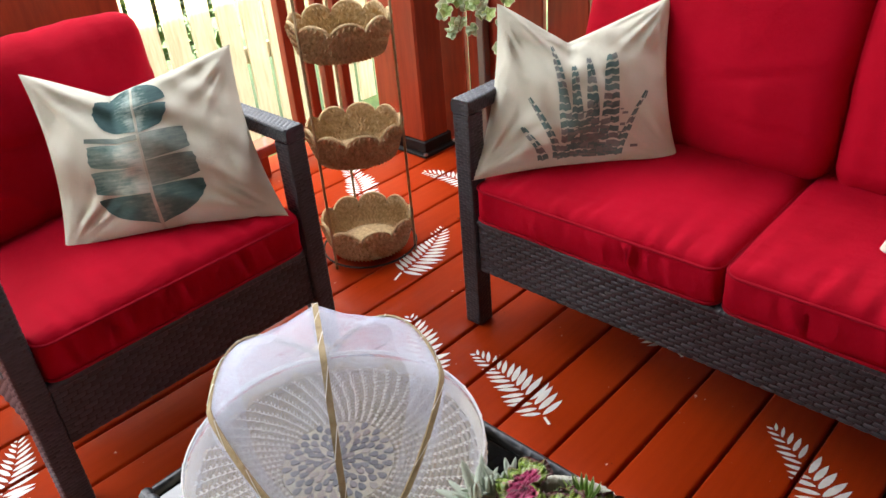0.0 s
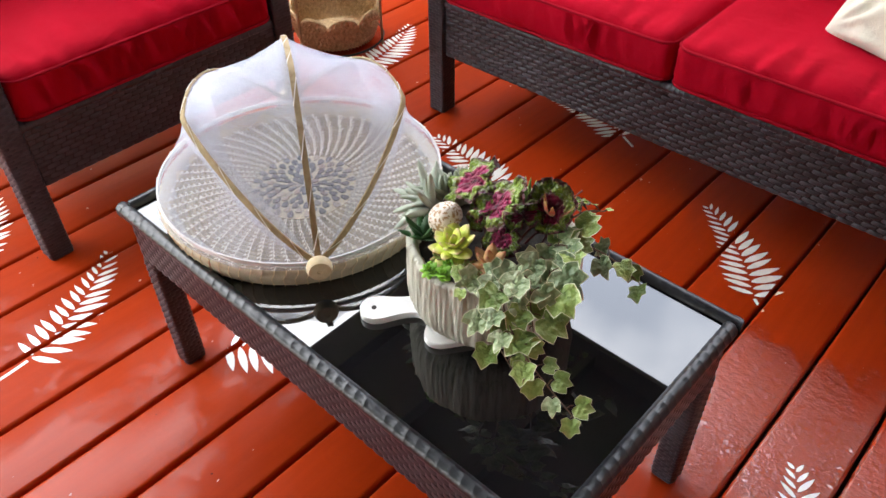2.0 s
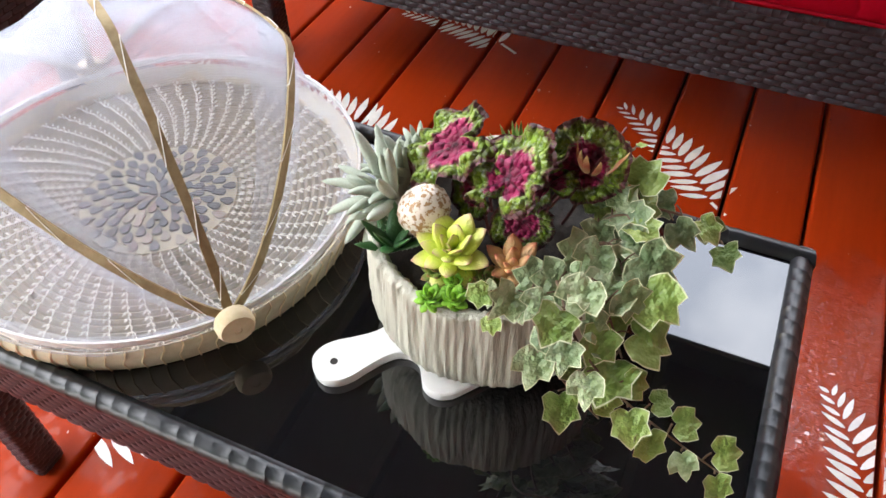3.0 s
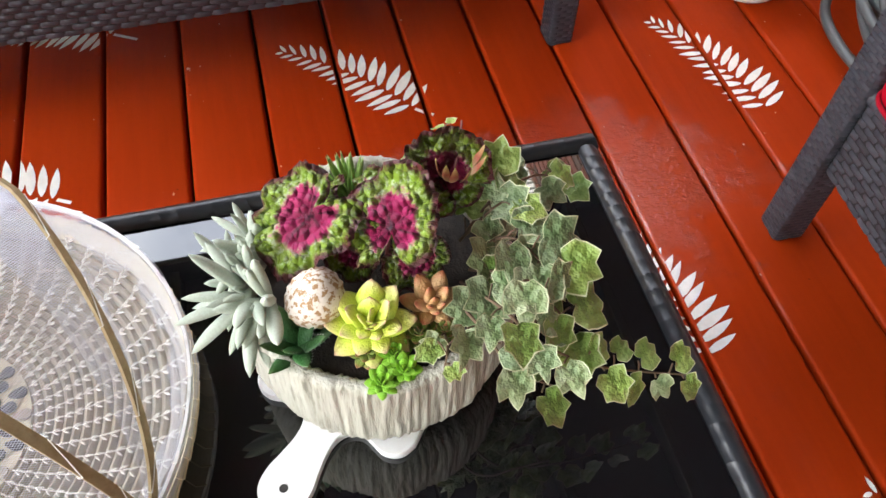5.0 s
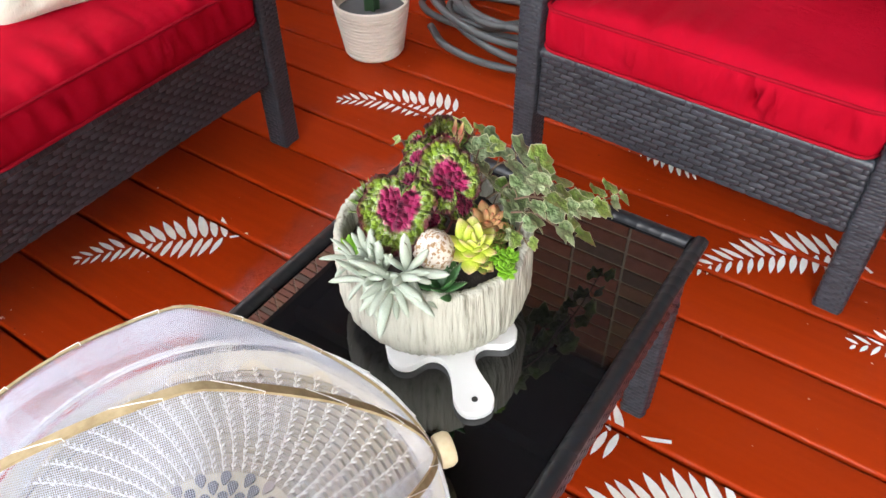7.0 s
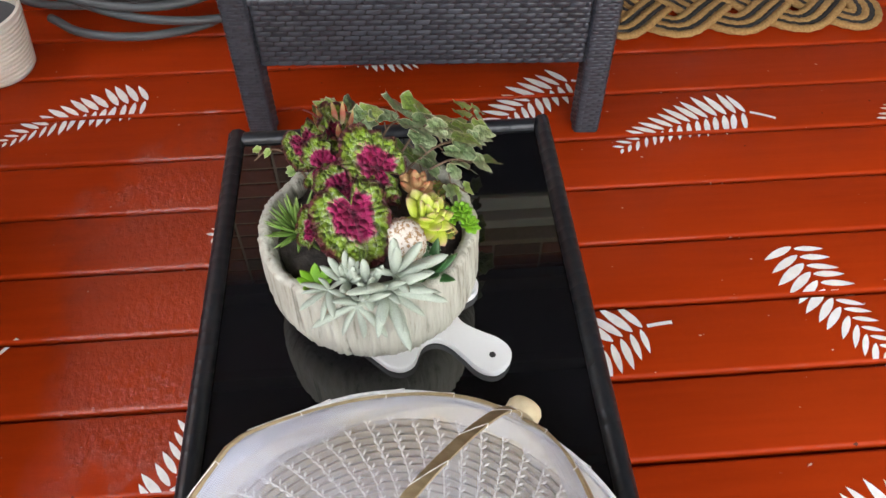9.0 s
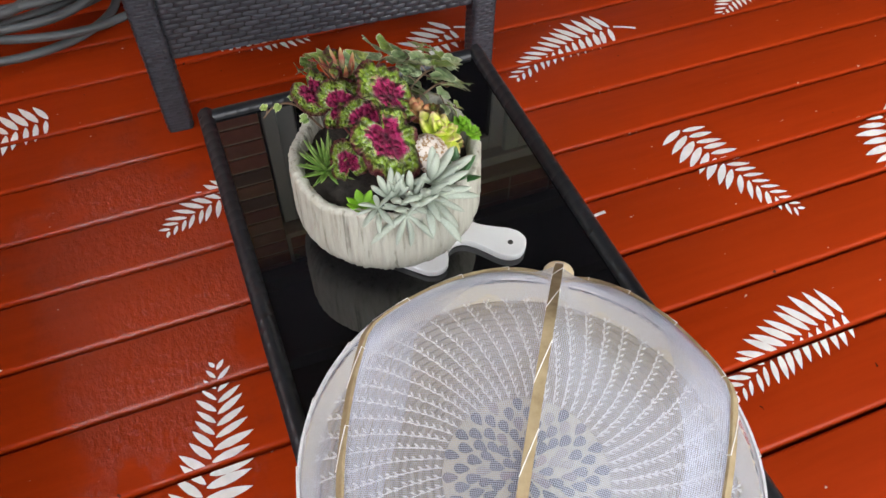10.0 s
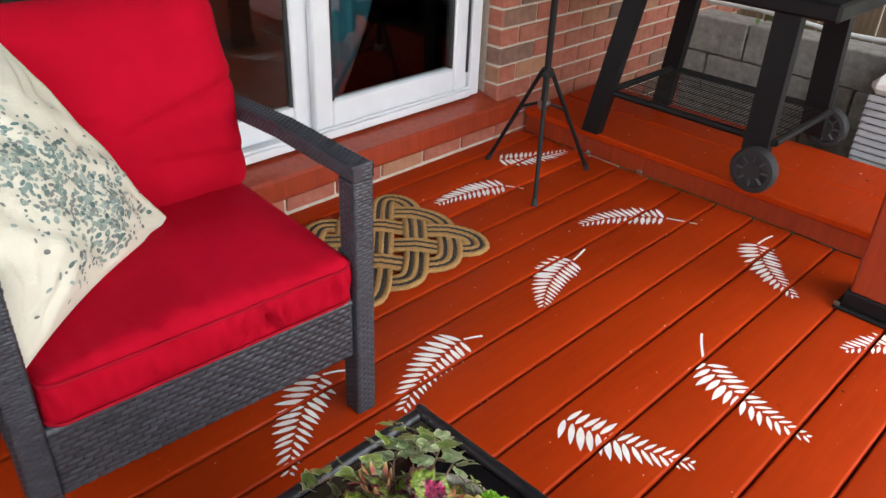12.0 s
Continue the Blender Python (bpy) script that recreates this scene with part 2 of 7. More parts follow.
def make_cloth(name, colour, dark, thread=900.0):
    mt, nt, b = material(name, colour, 0.85)
    b.inputs["Sheen Weight"].default_value = 0.0
    b.inputs["Sheen Roughness"].default_value = 0.4
    b.inputs["Specular IOR Level"].default_value = 0.07
    fade, fold = noise_tex(nt, 3.5, 5), noise_tex(nt, 16.0, 4)
    nt.links.new(mixed(nt, set_range(nt, fade, 0.0, 0.8, b.inputs["Sheen Roughness"]), dark, colour), b.inputs["Base Color"])
    weave = noise_tex(nt, thread, 2)
    both = nt.nodes.new("ShaderNodeMath")
    both.operation = "ADD"
    nt.links.new(weave, both.inputs[0])
    nt.links.new(fold, both.inputs[1])
    crinkle = noise_tex(nt, 7.0, 5, 0.6, (1.0, 2.6, 1.0))
    big = nt.nodes.new("ShaderNodeMath")
    big.operation = "MULTIPLY_ADD"
    nt.links.new(crinkle, big.inputs[0])
    big.inputs[1].default_value = 5.0
    nt.links.new(both.outputs[0], big.inputs[2])
    bump(nt, b, big.outputs[0], 0.5, 0.0034)
    return mt


def make_net():
    mt = bpy.data.materials.new("white_net")
    mt.use_nodes = True
    nt = mt.node_tree
    out = nt.nodes["Material Output"]
    nt.nodes.remove(nt.nodes["Principled BSDF"])
    clear = nt.nodes.new("ShaderNodeBsdfTransparent")
    cloth = node(nt, "ShaderNodeBsdfDiffuse", Color=(0.78, 0.82, 0.94, 1))
    thru = node(nt, "ShaderNodeBsdfTranslucent", Color=(0.78, 0.82, 0.94, 1))
    both, mx = node(nt, "ShaderNodeMixShader", Fac=0.4), nt.nodes.new("ShaderNodeMixShader")
    nt.links.new(cloth.outputs[0], both.inputs[1])
    nt.links.new(thru.outputs[0], both.inputs[2])
    tc = nt.nodes.new("ShaderNodeTexCoord")
    lines = []
    for turn in (0.0, math.pi / 2):
        mp = nt.nodes.new("ShaderNodeMapping")
        mp.inputs["Rotation"].default_value = (0, 0, turn)
        nt.links.new(tc.outputs["UV"], mp.inputs["Vector"])
        wv = node(nt, "ShaderNodeTexWave", Scale=46.0, Distortion=0.5, Detail=1.0)
        nt.links.new(mp.outputs[0], wv.inputs["Vector"])
        lines.append(wv.outputs["Fac"])
    mxm = nt.nodes.new("ShaderNodeMath")
    mxm.operation = "MAXIMUM"
    nt.links.new(lines[0], mxm.inputs[0])
    nt.links.new(lines[1], mxm.inputs[1])
    folds = ramp(nt, noise_tex(nt, 6.0, 3, 0.5, (1.0, 1.0, 1.0)), [(0.50, (0, 0, 0)), (0.60, (1, 1, 1))])
    add = nt.nodes.new("ShaderNodeMath")
    add.operation = "MULTIPLY_ADD"
    nt.links.new(folds, add.inputs[0])
    add.inputs[1].default_value = 0.16
    mr = node(nt, "ShaderNodeMapRange", To_Min=0.07, To_Max=0.58)
    mr.inputs["From Min"].default_value, mr.inputs["From Max"].default_value = 0.84, 0.96
    nt.links.new(mxm.outputs[0], mr.inputs["Value"])
    nt.links.new(mr.outputs[0], add.inputs[2])
    nt.links.new(add.outputs[0], mx.inputs["Fac"])
    nt.links.new(clear.outputs[0], mx.inputs[1])
    nt.links.new(both.outputs[0], mx.inputs[2])
    nt.links.new(mx.outputs[0], out.inputs["Surface"])
    return mt


def make_glass(name, tint=(0.9, 0.95, 0.95), rough=0.0):
    """A thin pane: mirror gloss over clear."""
    mt = bpy.data.materials.new(name)
    mt.use_nodes = True
    nt = mt.node_tree
    nt.nodes.remove(nt.nodes["Principled BSDF"])
    fr = node(nt, "ShaderNodeFresnel", IOR=1.5)
    clear = node(nt, "ShaderNodeBsdfTransparent", Color=(*tint, 1))
    gl = node(nt, "ShaderNodeBsdfGlossy", Roughness=rough)
    mx = nt.nodes.new("ShaderNodeMixShader")
    nt.links.new(fr.outputs[0], mx.inputs["Fac"])
    nt.links.new(clear.outputs[0], mx.inputs[1])
    nt.links.new(gl.outputs[0], mx.inputs[2])
    nt.links.new(mx.outputs[0], nt.nodes["Material Output"].inputs["Surface"])
    return mt


def make_zoned_leaf(name, stops, rough=0.45, blotch=0.25, scale=7.0):
    """A leaf whose colour goes from its middle (u = 0) to its edge (u = 1), in ragged zones."""
    mt, nt, b = material(name, stops[0][1], rough)
    uv = nt.nodes.new("ShaderNodeUVMap")
    sep = nt.nodes.new("ShaderNodeSeparateXYZ")
    nt.links.new(uv.outputs[0], sep.inputs[0])
    nz = noise_tex(nt, scale, 4, 0.6)
    ma = nt.nodes.new("ShaderNodeMath")
    ma.operation = "MULTIPLY_ADD"
    nt.links.new(nz, ma.inputs[0])
    ma.inputs[1].default_value = blotch
    sub = nt.nodes.new("ShaderNodeMath")
    sub.operation = "SUBTRACT"
    nt.links.new(sep.outputs[0], sub.inputs[0])
    sub.inputs[1].default_value = blotch / 2
    nt.links.new(sub.outputs[0], ma.inputs[2])
    nt.links.new(ramp(nt, ma.outputs[0], stops), b.inputs["Base Color"])
    b.inputs["Subsurface Weight"].default_value = 0.0
    bump(nt, b, noise_tex(nt, scale * 2.5, 3), 0.5, 0.002)
    return mt


def make_bark(name="bark_stone"):
    mt, nt, b = material(name, (0.5, 0.46, 0.4), 0.85)
    streak = noise_tex(nt, 60.0, 6, 0.6, (2.2, 2.2, 0.22))
    mott = noise_tex(nt, 14.0, 4)
    c = ramp(nt, streak, [(0.33, (0.16, 0.145, 0.105)), (0.43, (0.40, 0.38, 0.305)), (0.72, (0.51, 0.50, 0.415))])
    nt.links.new(mixed(nt, 0.25, c, ramp(nt, mott, [(0.35, (0.31, 0.30, 0.25)), (0.65, (0.52, 0.52, 0.46))])), b.inputs["Base Color"])
    bump(nt, b, streak, 0.9, 0.004)
    return mt


def make_fibre(name, lo, hi, scale=80.0, stretch=None, depth=0.7):
    mt, nt, b = material(name, lo, 0.85)
    nz = noise_tex(nt, scale, 5, 0.65, stretch)
    nt.links.new(ramp(nt, nz, [(0.3, lo), (0.7, hi)]), b.inputs["Base Color"])
    bump(nt, b, nz, depth, 0.003)
    return mt


def make_island(name, lo, hi, rough=0.6, depth=0.3):
    """Joined pieces that differ a little, one from the next."""
    mt, nt, b = material(name, lo, rough)
    gi = nt.nodes.new("ShaderNodeNewGeometry")
    nz = noise_tex(nt, 40.0, 4)
    nt.links.new(mixed(nt, 0.3, ramp(nt, gi.outputs["Random Per Island"], [(0.0, lo), (1.0, hi)]), ramp(nt, nz, [(0.3, lo), (0.7, hi)])), b.inputs["Base Color"])
    bump(nt, b, nz, depth, 0.002)
    return mt


def make_brick():
    mt, nt, b = material("brick", (0.3, 0.1, 0.06), 0.85)
    info = nt.nodes.new("ShaderNodeObjectInfo")
    gi = nt.nodes.new("ShaderNodeNewGeometry")
    ad = nt.nodes.new("ShaderNodeMath")
    ad.operation = "ADD"
    nt.links.new(info.outputs["Random"], ad.inputs[0])
    nt.links.new(gi.outputs["Random Per Island"], ad.inputs[1])
    fr = nt.nodes.new("ShaderNodeMath")
    fr.operation = "FRACT"
    nt.links.new(ad.outputs[0], fr.inputs[0])
    c = ramp(nt, fr.outputs[0], [(0.0, (0.30, 0.07, 0.045)), (0.45, (0.36, 0.10, 0.06)), (0.7, (0.27, 0.085, 0.05)), (0.8, (0.36, 0.19, 0.10)), (0.86, (0.10, 0.075, 0.06)), (1.0, (0.13, 0.09, 0.07))])
    nz = noise_tex(nt, 28.0, 5)
    nt.links.new(mixed(nt, 0.35, c, ramp(nt, nz, [(0.3, (0.16, 0.06, 0.04)), (0.7, (0.44, 0.2, 0.13))])), b.inputs["Base Color"])
    bump(nt, b, noise_tex(nt, 90.0, 4), 0.6, 0.003)
    return mt


DECK = make_deck_paint()
RED_WOOD = make_red_wood("red_stained_wood", (0.21, 0.020, 0.005), (0.32, 0.042, 0.011))
FENCE_WOOD = make_red_wood("pale_fence_wood", (0.48, 0.39, 0.23), (0.70, 0.61, 0.43), 0.8)
# near-black keeps the unseen roof underside dark in the glass's reflections
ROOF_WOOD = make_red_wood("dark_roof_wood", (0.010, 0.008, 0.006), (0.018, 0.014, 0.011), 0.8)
STENCIL = plain("stencil_paint", (0.86, 0.83, 0.79), 0.4, vary=0.10, scale=40.0, grain=200.0)
RATTAN = make_island("charcoal_rattan", (0.018, 0.0205, 0.026), (0.048, 0.053, 0.064), 0.33, 0.25)
RATTAN_EDGE = make_island("black_rattan_edge", (0.008, 0.009, 0.011), (0.016, 0.0175, 0.021), 0.36, 0.25)
RATTAN_CORE = plain("charcoal_core", (0.010, 0.010, 0.011), 0.6)
CRIMSON = make_cloth("crimson_cloth", (0.47, 0.0028, 0.021), (0.34, 0.0016, 0.012))
CRIMSON_PIPE = make_cloth("crimson_piping", (0.36, 0.006, 0.02), (0.28, 0.004, 0.014))
LINEN = make_cloth("cream_linen", (0.65, 0.63, 0.53), (0.55, 0.53, 0.435), 500.0)
BLACK_GLASS, _nt, _b = material("black_glass", (0.006, 0.006, 0.007), 0.015)
_b.inputs["Specular IOR Level"].default_value = 1.0
bump(_nt, _b, noise_tex(_nt, 3.0, 2), 0.02, 0.002)
NET = make_net()
BAMBOO = make_fibre("split_bamboo", (0.25, 0.18, 0.090), (0.40, 0.31, 0.175), 60.0, (1, 1, 1), 0.25)
BAMBOO_PALE = make_fibre("pale_bamboo", (0.60, 0.48, 0.28), (0.74, 0.62, 0.42), 60.0, (1, 1, 1), 0.25)
HOOP_CLOTH = make_fibre("net_bound_hoop", (0.58, 0.57, 0.56), (0.74, 0.73, 0.72), 90.0, (1, 1, 1), 0.3)
TRAY_PALE = make_fibre("cream_tray_rim", (0.46, 0.40, 0.28), (0.60, 0.53, 0.38), 60.0, (1, 1, 1), 0.25)
GRASS_COIL = make_fibre("grey_seagrass", (0.24, 0.19, 0.12), (0.45, 0.385, 0.275), 90.0, (1, 1, 4))
STITCH = make_fibre("white_stitch", (0.78, 0.75, 0.68), (0.88, 0.86, 0.80), 120.0)
def make_pieces(name, stops, rough=0.35):
    """Alike pieces, each of its own shade."""
    mt, nt, b = material(name, stops[0][1], rough)
    info = nt.nodes.new("ShaderNodeObjectInfo")
    tone = ramp(nt, info.outputs["Random"], stops)
    nt.links.new(mixed(nt, 0.12, tone, ramp(nt, noise_tex(nt, 160.0, 4), [(0.3, (0.03, 0.03, 0.035)), (0.7, (0.3, 0.3, 0.32))])), b.inputs["Base Color"])
    return mt


PETAL_GREY = make_pieces("shell_petals", [(0.0, (0.012, 0.013, 0.018)), (0.55, (0.035, 0.037, 0.046)), (0.82, (0.085, 0.085, 0.10)), (0.93, (0.16, 0.13, 0.12)), (1.0, (0.20, 0.14, 0.12))], 0.8)
PETAL_BEIGE = make_pieces("beige_shell_petals", [(0.0, (0.26, 0.20, 0.16)), (0.6, (0.40, 0.34, 0.27)), (1.0, (0.30, 0.19, 0.15))], 0.75)
BARK = make_bark()
SOIL = make_fibre("dark_soil", (0.010, 0.008, 0.006), (0.05, 0.038, 0.03), 70.0, None, 1.0)
WHITE_WOOD = plain("white_painted_board", (0.80, 0.79, 0.77), 0.4, vary=0.03)
JUTE = make_fibre("woven_jute", (0.30, 0.20, 0.09), (0.60, 0.44, 0.24), 90.0)
COIR = make_fibre("coir_rope", (0.26, 0.135, 0.040), (0.47, 0.27, 0.095), 160.0, None, 1.0)
COIR_BLACK = make_fibre("black_coir", (0.012, 0.011, 0.010), (0.045, 0.04, 0.035), 160.0, None, 1.0)
HOSE = plain("grey_hose", (0.075, 0.083, 0.085), 0.42, vary=0.2)
CERAMIC = plain("cream_ribbed_pot", (0.74, 0.69, 0.59), 0.6, vary=0.05)
BLACK_METAL = plain("black_powder_coat", (0.006, 0.0055, 0.006), 0.6)
BLACK_METAL.node_tree.nodes["Principled BSDF"].inputs["Specular IOR Level"].default_value = 0.25
BLACK_METAL.node_tree.nodes["Principled BSDF"].inputs["Specular IOR Level"].default_value = 0.25
BLACK_RUBBER = plain("black_rubber", (0.016, 0.016, 0.017), 0.7)
STEEL = plain("brushed_steel", (0.45, 0.45, 0.46), 0.3, 1.0)
VINYL = plain("white_vinyl", (0.64, 0.66, 0.68), 0.4, vary=0.04)
PANE = make_glass("window_pane")
BRICK = make_brick()
MORTAR = make_fibre("mortar", (0.42, 0.36, 0.28), (0.58, 0.51, 0.41), 60.0)
CONCRETE = make_fibre("concrete_block", (0.14, 0.13, 0.115), (0.26, 0.25, 0.225), 25.0)
GRASS = make_fibre("lawn", (0.045, 0.085, 0.02), (0.10, 0.16, 0.045), 12.0)

# ---- setting: ground, deck, step, roof, house ----
PITCH, GAP = 0.145, 0.006
DECK_X0, DECK_X1 = -1.769, 2.02

g = Geo()
for i in range(24):
    for j in range(24):
        x0, x1 = -60 + 5 * i, -55 + 5 * i
        y0, y1 = -60 + 5 * j, -55 + 5 * j
        g.add([(x0, y0, -0.45), (x1, y0, -0.45), (x1, y1, -0.45), (x0, y1, -0.45)], [(0, 1, 2, 3)])
tagged(part("ground", g, GRASS), "green lawn and earth round the deck", "ground", kind="structure")

deck = thing("floor", pose(0, 0, 0), "rust-red painted deck boards, glossy and damp, with narrow gaps", "deck", kind="structure")
# joists over a closing sheet, both coloured dark for the shade below the boards
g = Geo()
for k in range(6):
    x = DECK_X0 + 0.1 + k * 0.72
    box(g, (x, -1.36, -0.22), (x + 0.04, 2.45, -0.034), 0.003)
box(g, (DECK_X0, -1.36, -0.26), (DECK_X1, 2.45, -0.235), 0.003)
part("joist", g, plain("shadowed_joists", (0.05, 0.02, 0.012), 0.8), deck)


def deck_board():
    g = Geo()
    h, r, t = (PITCH - GAP) / 2, 0.008, 0.028
    arc = [(1 - math.sin(a), 1 - math.cos(a)) for a in (radians(90 - 22.5 * k) for k in range(5))]
    prof = [(-h, -t), (h, -t)] + [(h - r * x, -r * z) for x, z in arc] + [(-h + r * x, -r * z) for x, z in arc[::-1]]
    xs = [DECK_X0, DECK_X1]
    verts = [(x, y, z) for x in xs for y, z in prof]
    n = len(prof)
    faces = [(k, n + k, n + (k + 1) % n, (k + 1) % n) for k in range(n)]
    g.add(verts, faces + [tuple(range(n)), tuple(range(n, 2 * n))[::-1]])
    return g.mesh("deck_board", DECK, 60)


BOARD_MESH = deck_board()
for k in range(-10, 17):
    if -1.40 < (k + 0.5) * PITCH < 2.45:
        part("deck_board", BOARD_MESH, None, deck, at=pose(0, (k + 0.5) * PITCH, 0))

# raised platform along one side
STEP_X, STEP_Z = -1.77, 0.108
step = thing("platform", pose(0, 0, 0), "raised orange-red painted timber platform along the deck", "platform", kind="structure")
g = Geo()
box(g, (STEP_X - 0.035, -1.37, 0.001), (STEP_X, 2.4, STEP_Z - 0.004), 0.005)
part("riser", g, RED_WOOD, step)
for k in range(2):
    g = Geo()
    x1 = STEP_X + 0.012 - k * 0.290
    box(g, (x1 - 0.285, -1.37, STEP_Z - 0.03), (x1, 2.4, STEP_Z), 0.006)
    part("plank", g, DECK, step)
g = Geo()
for y in (-1.02, -0.77):
    box(g, (STEP_X + 0.001, y - 0.012, 0.004), (STEP_X + 0.012, y + 0.012, 0.022), 0.003)
part("bracket", g, STEEL, step)

# privacy wall behind the sofa
wall = thing("wall_east", pose(0, 0, 0), "dark red stained privacy wall of vertical boards", "wall", kind="structure")
for k in range(20):
    g = Geo()
    y = -1.36 + k * 0.19
    box(g, (2.03, y, -0.2), (2.055, y + 0.172, 1.25), 0.004)
    part("wall_board", g, RED_WOOD, wall)
g = Geo()
for z in (0.06, 1.18):
    box(g, (2.057, -1.36, z), (2.095, 2.43, z + 0.09), 0.004)
box(g, (2.0, -1.36, 1.25), (2.12, 2.43, 1.285), 0.005)
part("wall_rail", g, RED_WOOD, wall)
g = Geo()
for y in (-0.42, 0.62, 1.735):
    box(g, (1.99, y, 0.0), (2.027, y + 0.035, 1.24), 0.004)
part("batten", g, plain("weathered_batten", (0.16, 0.13, 0.10), 0.7), wall)


def roof_post(x, y, label, w=0.07):
    p = thing("roof_post", pose(x, y, 0), label, "post", "roof posts")
    g = Geo()
    box(g, (-w, -w, 0.055), (w, w, 2.32), 0.008)
    part("post", g, RED_WOOD, p)
    g = Geo()
    box(g, (-w - 0.025, -w - 0.025, 0.0), (w + 0.025, w + 0.025, 0.012), 0.003)
    box(g, (-w - 0.008, -w - 0.008, 0.012), (w + 0.008, w + 0.008, 0.06), 0.004)
    part("base_plate", g, BLACK_METAL, p, "black metal post base")
    for sx in (-1, 1):
        for sy in (-1, 1):
            g = Geo()
            lathe(g, [(0.0, 0.012), (0.009, 0.012), (0.009, 0.019), (0.0, 0.021)], 8, centre=(sx * (w + 0.016), sy * (w + 0.016)))
            part("bolt", g, STEEL, p)


roof_post(1.885, 1.985, "square red roof post on a black metal base")
roof_post(-1.50, 0.23, "square red roof post standing on black base by the platform")

# the roof's west end is carried on, unseen, to shade the deck
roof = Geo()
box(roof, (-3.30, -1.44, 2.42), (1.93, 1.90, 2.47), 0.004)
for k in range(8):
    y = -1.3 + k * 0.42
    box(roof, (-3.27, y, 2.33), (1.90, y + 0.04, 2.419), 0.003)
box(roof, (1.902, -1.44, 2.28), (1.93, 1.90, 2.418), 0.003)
tagged(part("ceiling", roof, ROOF_WOOD), "dark underside of the deck roof with rafters, lengthened west to block sky", "roof", kind="structure")
roof_post(1.935, 0.115, "square red roof post behind the sofa, on black base", 0.05)

# low railing at the deck's edge
rail = thing("deck_railing", pose(0, 0, 0), "orange-red deck railing with a low bottom rail on blocks", "railing", kind="structure")
g = Geo()
box(g, (0.30, 2.27, 0.095), (1.83, 2.36, 0.138), 0.004)
part("bottom_rail", g, RED_WOOD, rail)
g = Geo()
box(g, (-1.7, 2.27, 0.095), (0.29, 2.36, 0.138), 0.004)
part("bottom_rail", g, RED_WOOD, rail)
for x in (-0.6, 0.1, 0.72, 1.29, 1.75):
    g = Geo()
    box(g, (x, 2.29, 0.0), (x + 0.04, 2.34, 0.094), 0.003)
    part("rail_block", g, RED_WOOD, rail)
for k in range(4):
    g = Geo()
    x = 1.50 + k * 0.085
    box(g, (x, 2.30, 0.139), (x + 0.04, 2.34, 0.95), 0.003)
    part("baluster", g, RED_WOOD, rail)
for x in (0.06, -0.12):
    g = Geo()
    box(g, (x, 2.29, 0.139), (x + 0.085, 2.35, 0.95), 0.004)
    part("baluster", g, RED_WOOD, rail)
g = Geo()
box(g, (0.30, 2.44, 0.70), (0.98, 2.48, 1.6), 0.004)
part("panel", g, RED_WOOD, rail)
g = Geo()
box(g, (-1.7, 2.26, 0.951), (0.25, 2.37, 0.985), 0.004)
part("top_rail", g, RED_WOOD, rail)

# garden fence in the sun
fence = thing("fence", pose(0, 0, 0), "pale weathered picket fence in bright sun", "fence", kind="structure")
for k in range(34):
    g = Geo()
    x = -0.6 + k * 0.152
    z1 = 1.75 + random.uniform(-0.02, 0.02)
    t = random.uniform(-0.006, 0.006)
    g.add([(x, 3.6 + t, -0.45), (x + 0.118, 3.6 + t, -0.45), (x + 0.118, 3.6 + t, z1), (x + 0.06, 3.6 + t, z1 + 0.05), (x, 3.6 + t, z1),
           (x, 3.62 + t, -0.45), (x + 0.118, 3.62 + t, -0.45), (x + 0.118, 3.62 + t, z1), (x + 0.06, 3.62 + t, z1 + 0.05), (x, 3.62 + t, z1)],
          [(0, 1, 2, 3, 4), (9, 8, 7, 6, 5), (0, 5, 6, 1), (1, 6, 7, 2), (2, 7, 8, 3), (3, 8, 9, 4), (4, 9, 5, 0)])
    part("picket", g, FENCE_WOOD, fence)
for z in (0.0, 1.3):
    g = Geo()
    box(g, (-0.65, 3.629, z), (4.6, 3.67, z + 0.09), 0.004)
    part("fence_rail", g, FENCE_WOOD, fence)


def foliage(g, centre, size, count, leaf, rng):
    """Many small bent leaves in an uneven clump."""
    for _ in range(count):
        d = Vector((rng.gauss(0, 1), rng.gauss(0, 1), rng.gauss(0, 1)))
        d = d.normalized() * (rng.random() ** 0.4) * (0.75 + 0.5 * noise.noise(d * 1.7))
        p = Vector(centre) + Vector((d.x * size[0], d.y * size[1], d.z * size[2]))
        a = Vector((rng.uniform(-1, 1), rng.uniform(-1, 1), rng.uniform(-0.7, 0.4))).normalized()
        b = a.cross(Vector((rng.uniform(-1, 1), rng.uniform(-1, 1), 1))).normalized()
        s = leaf * rng.uniform(0.6, 1.3)
        g.add([p, p + a * s * 0.5 + b * s * 0.28, p + a * s, p + a * s * 0.5 - b * s * 0.28], [(0, 1, 2), (0, 2, 3)])


LEAF_GREEN = make_island("hedge_leaf", (0.035, 0.085, 0.012), (0.13, 0.22, 0.035), 0.5, 0.1)
LEAF_DARK = make_island("dark_shrub_leaf", (0.012, 0.03, 0.008), (0.04, 0.075, 0.02), 0.5, 0.1)
rng = random.Random(4)


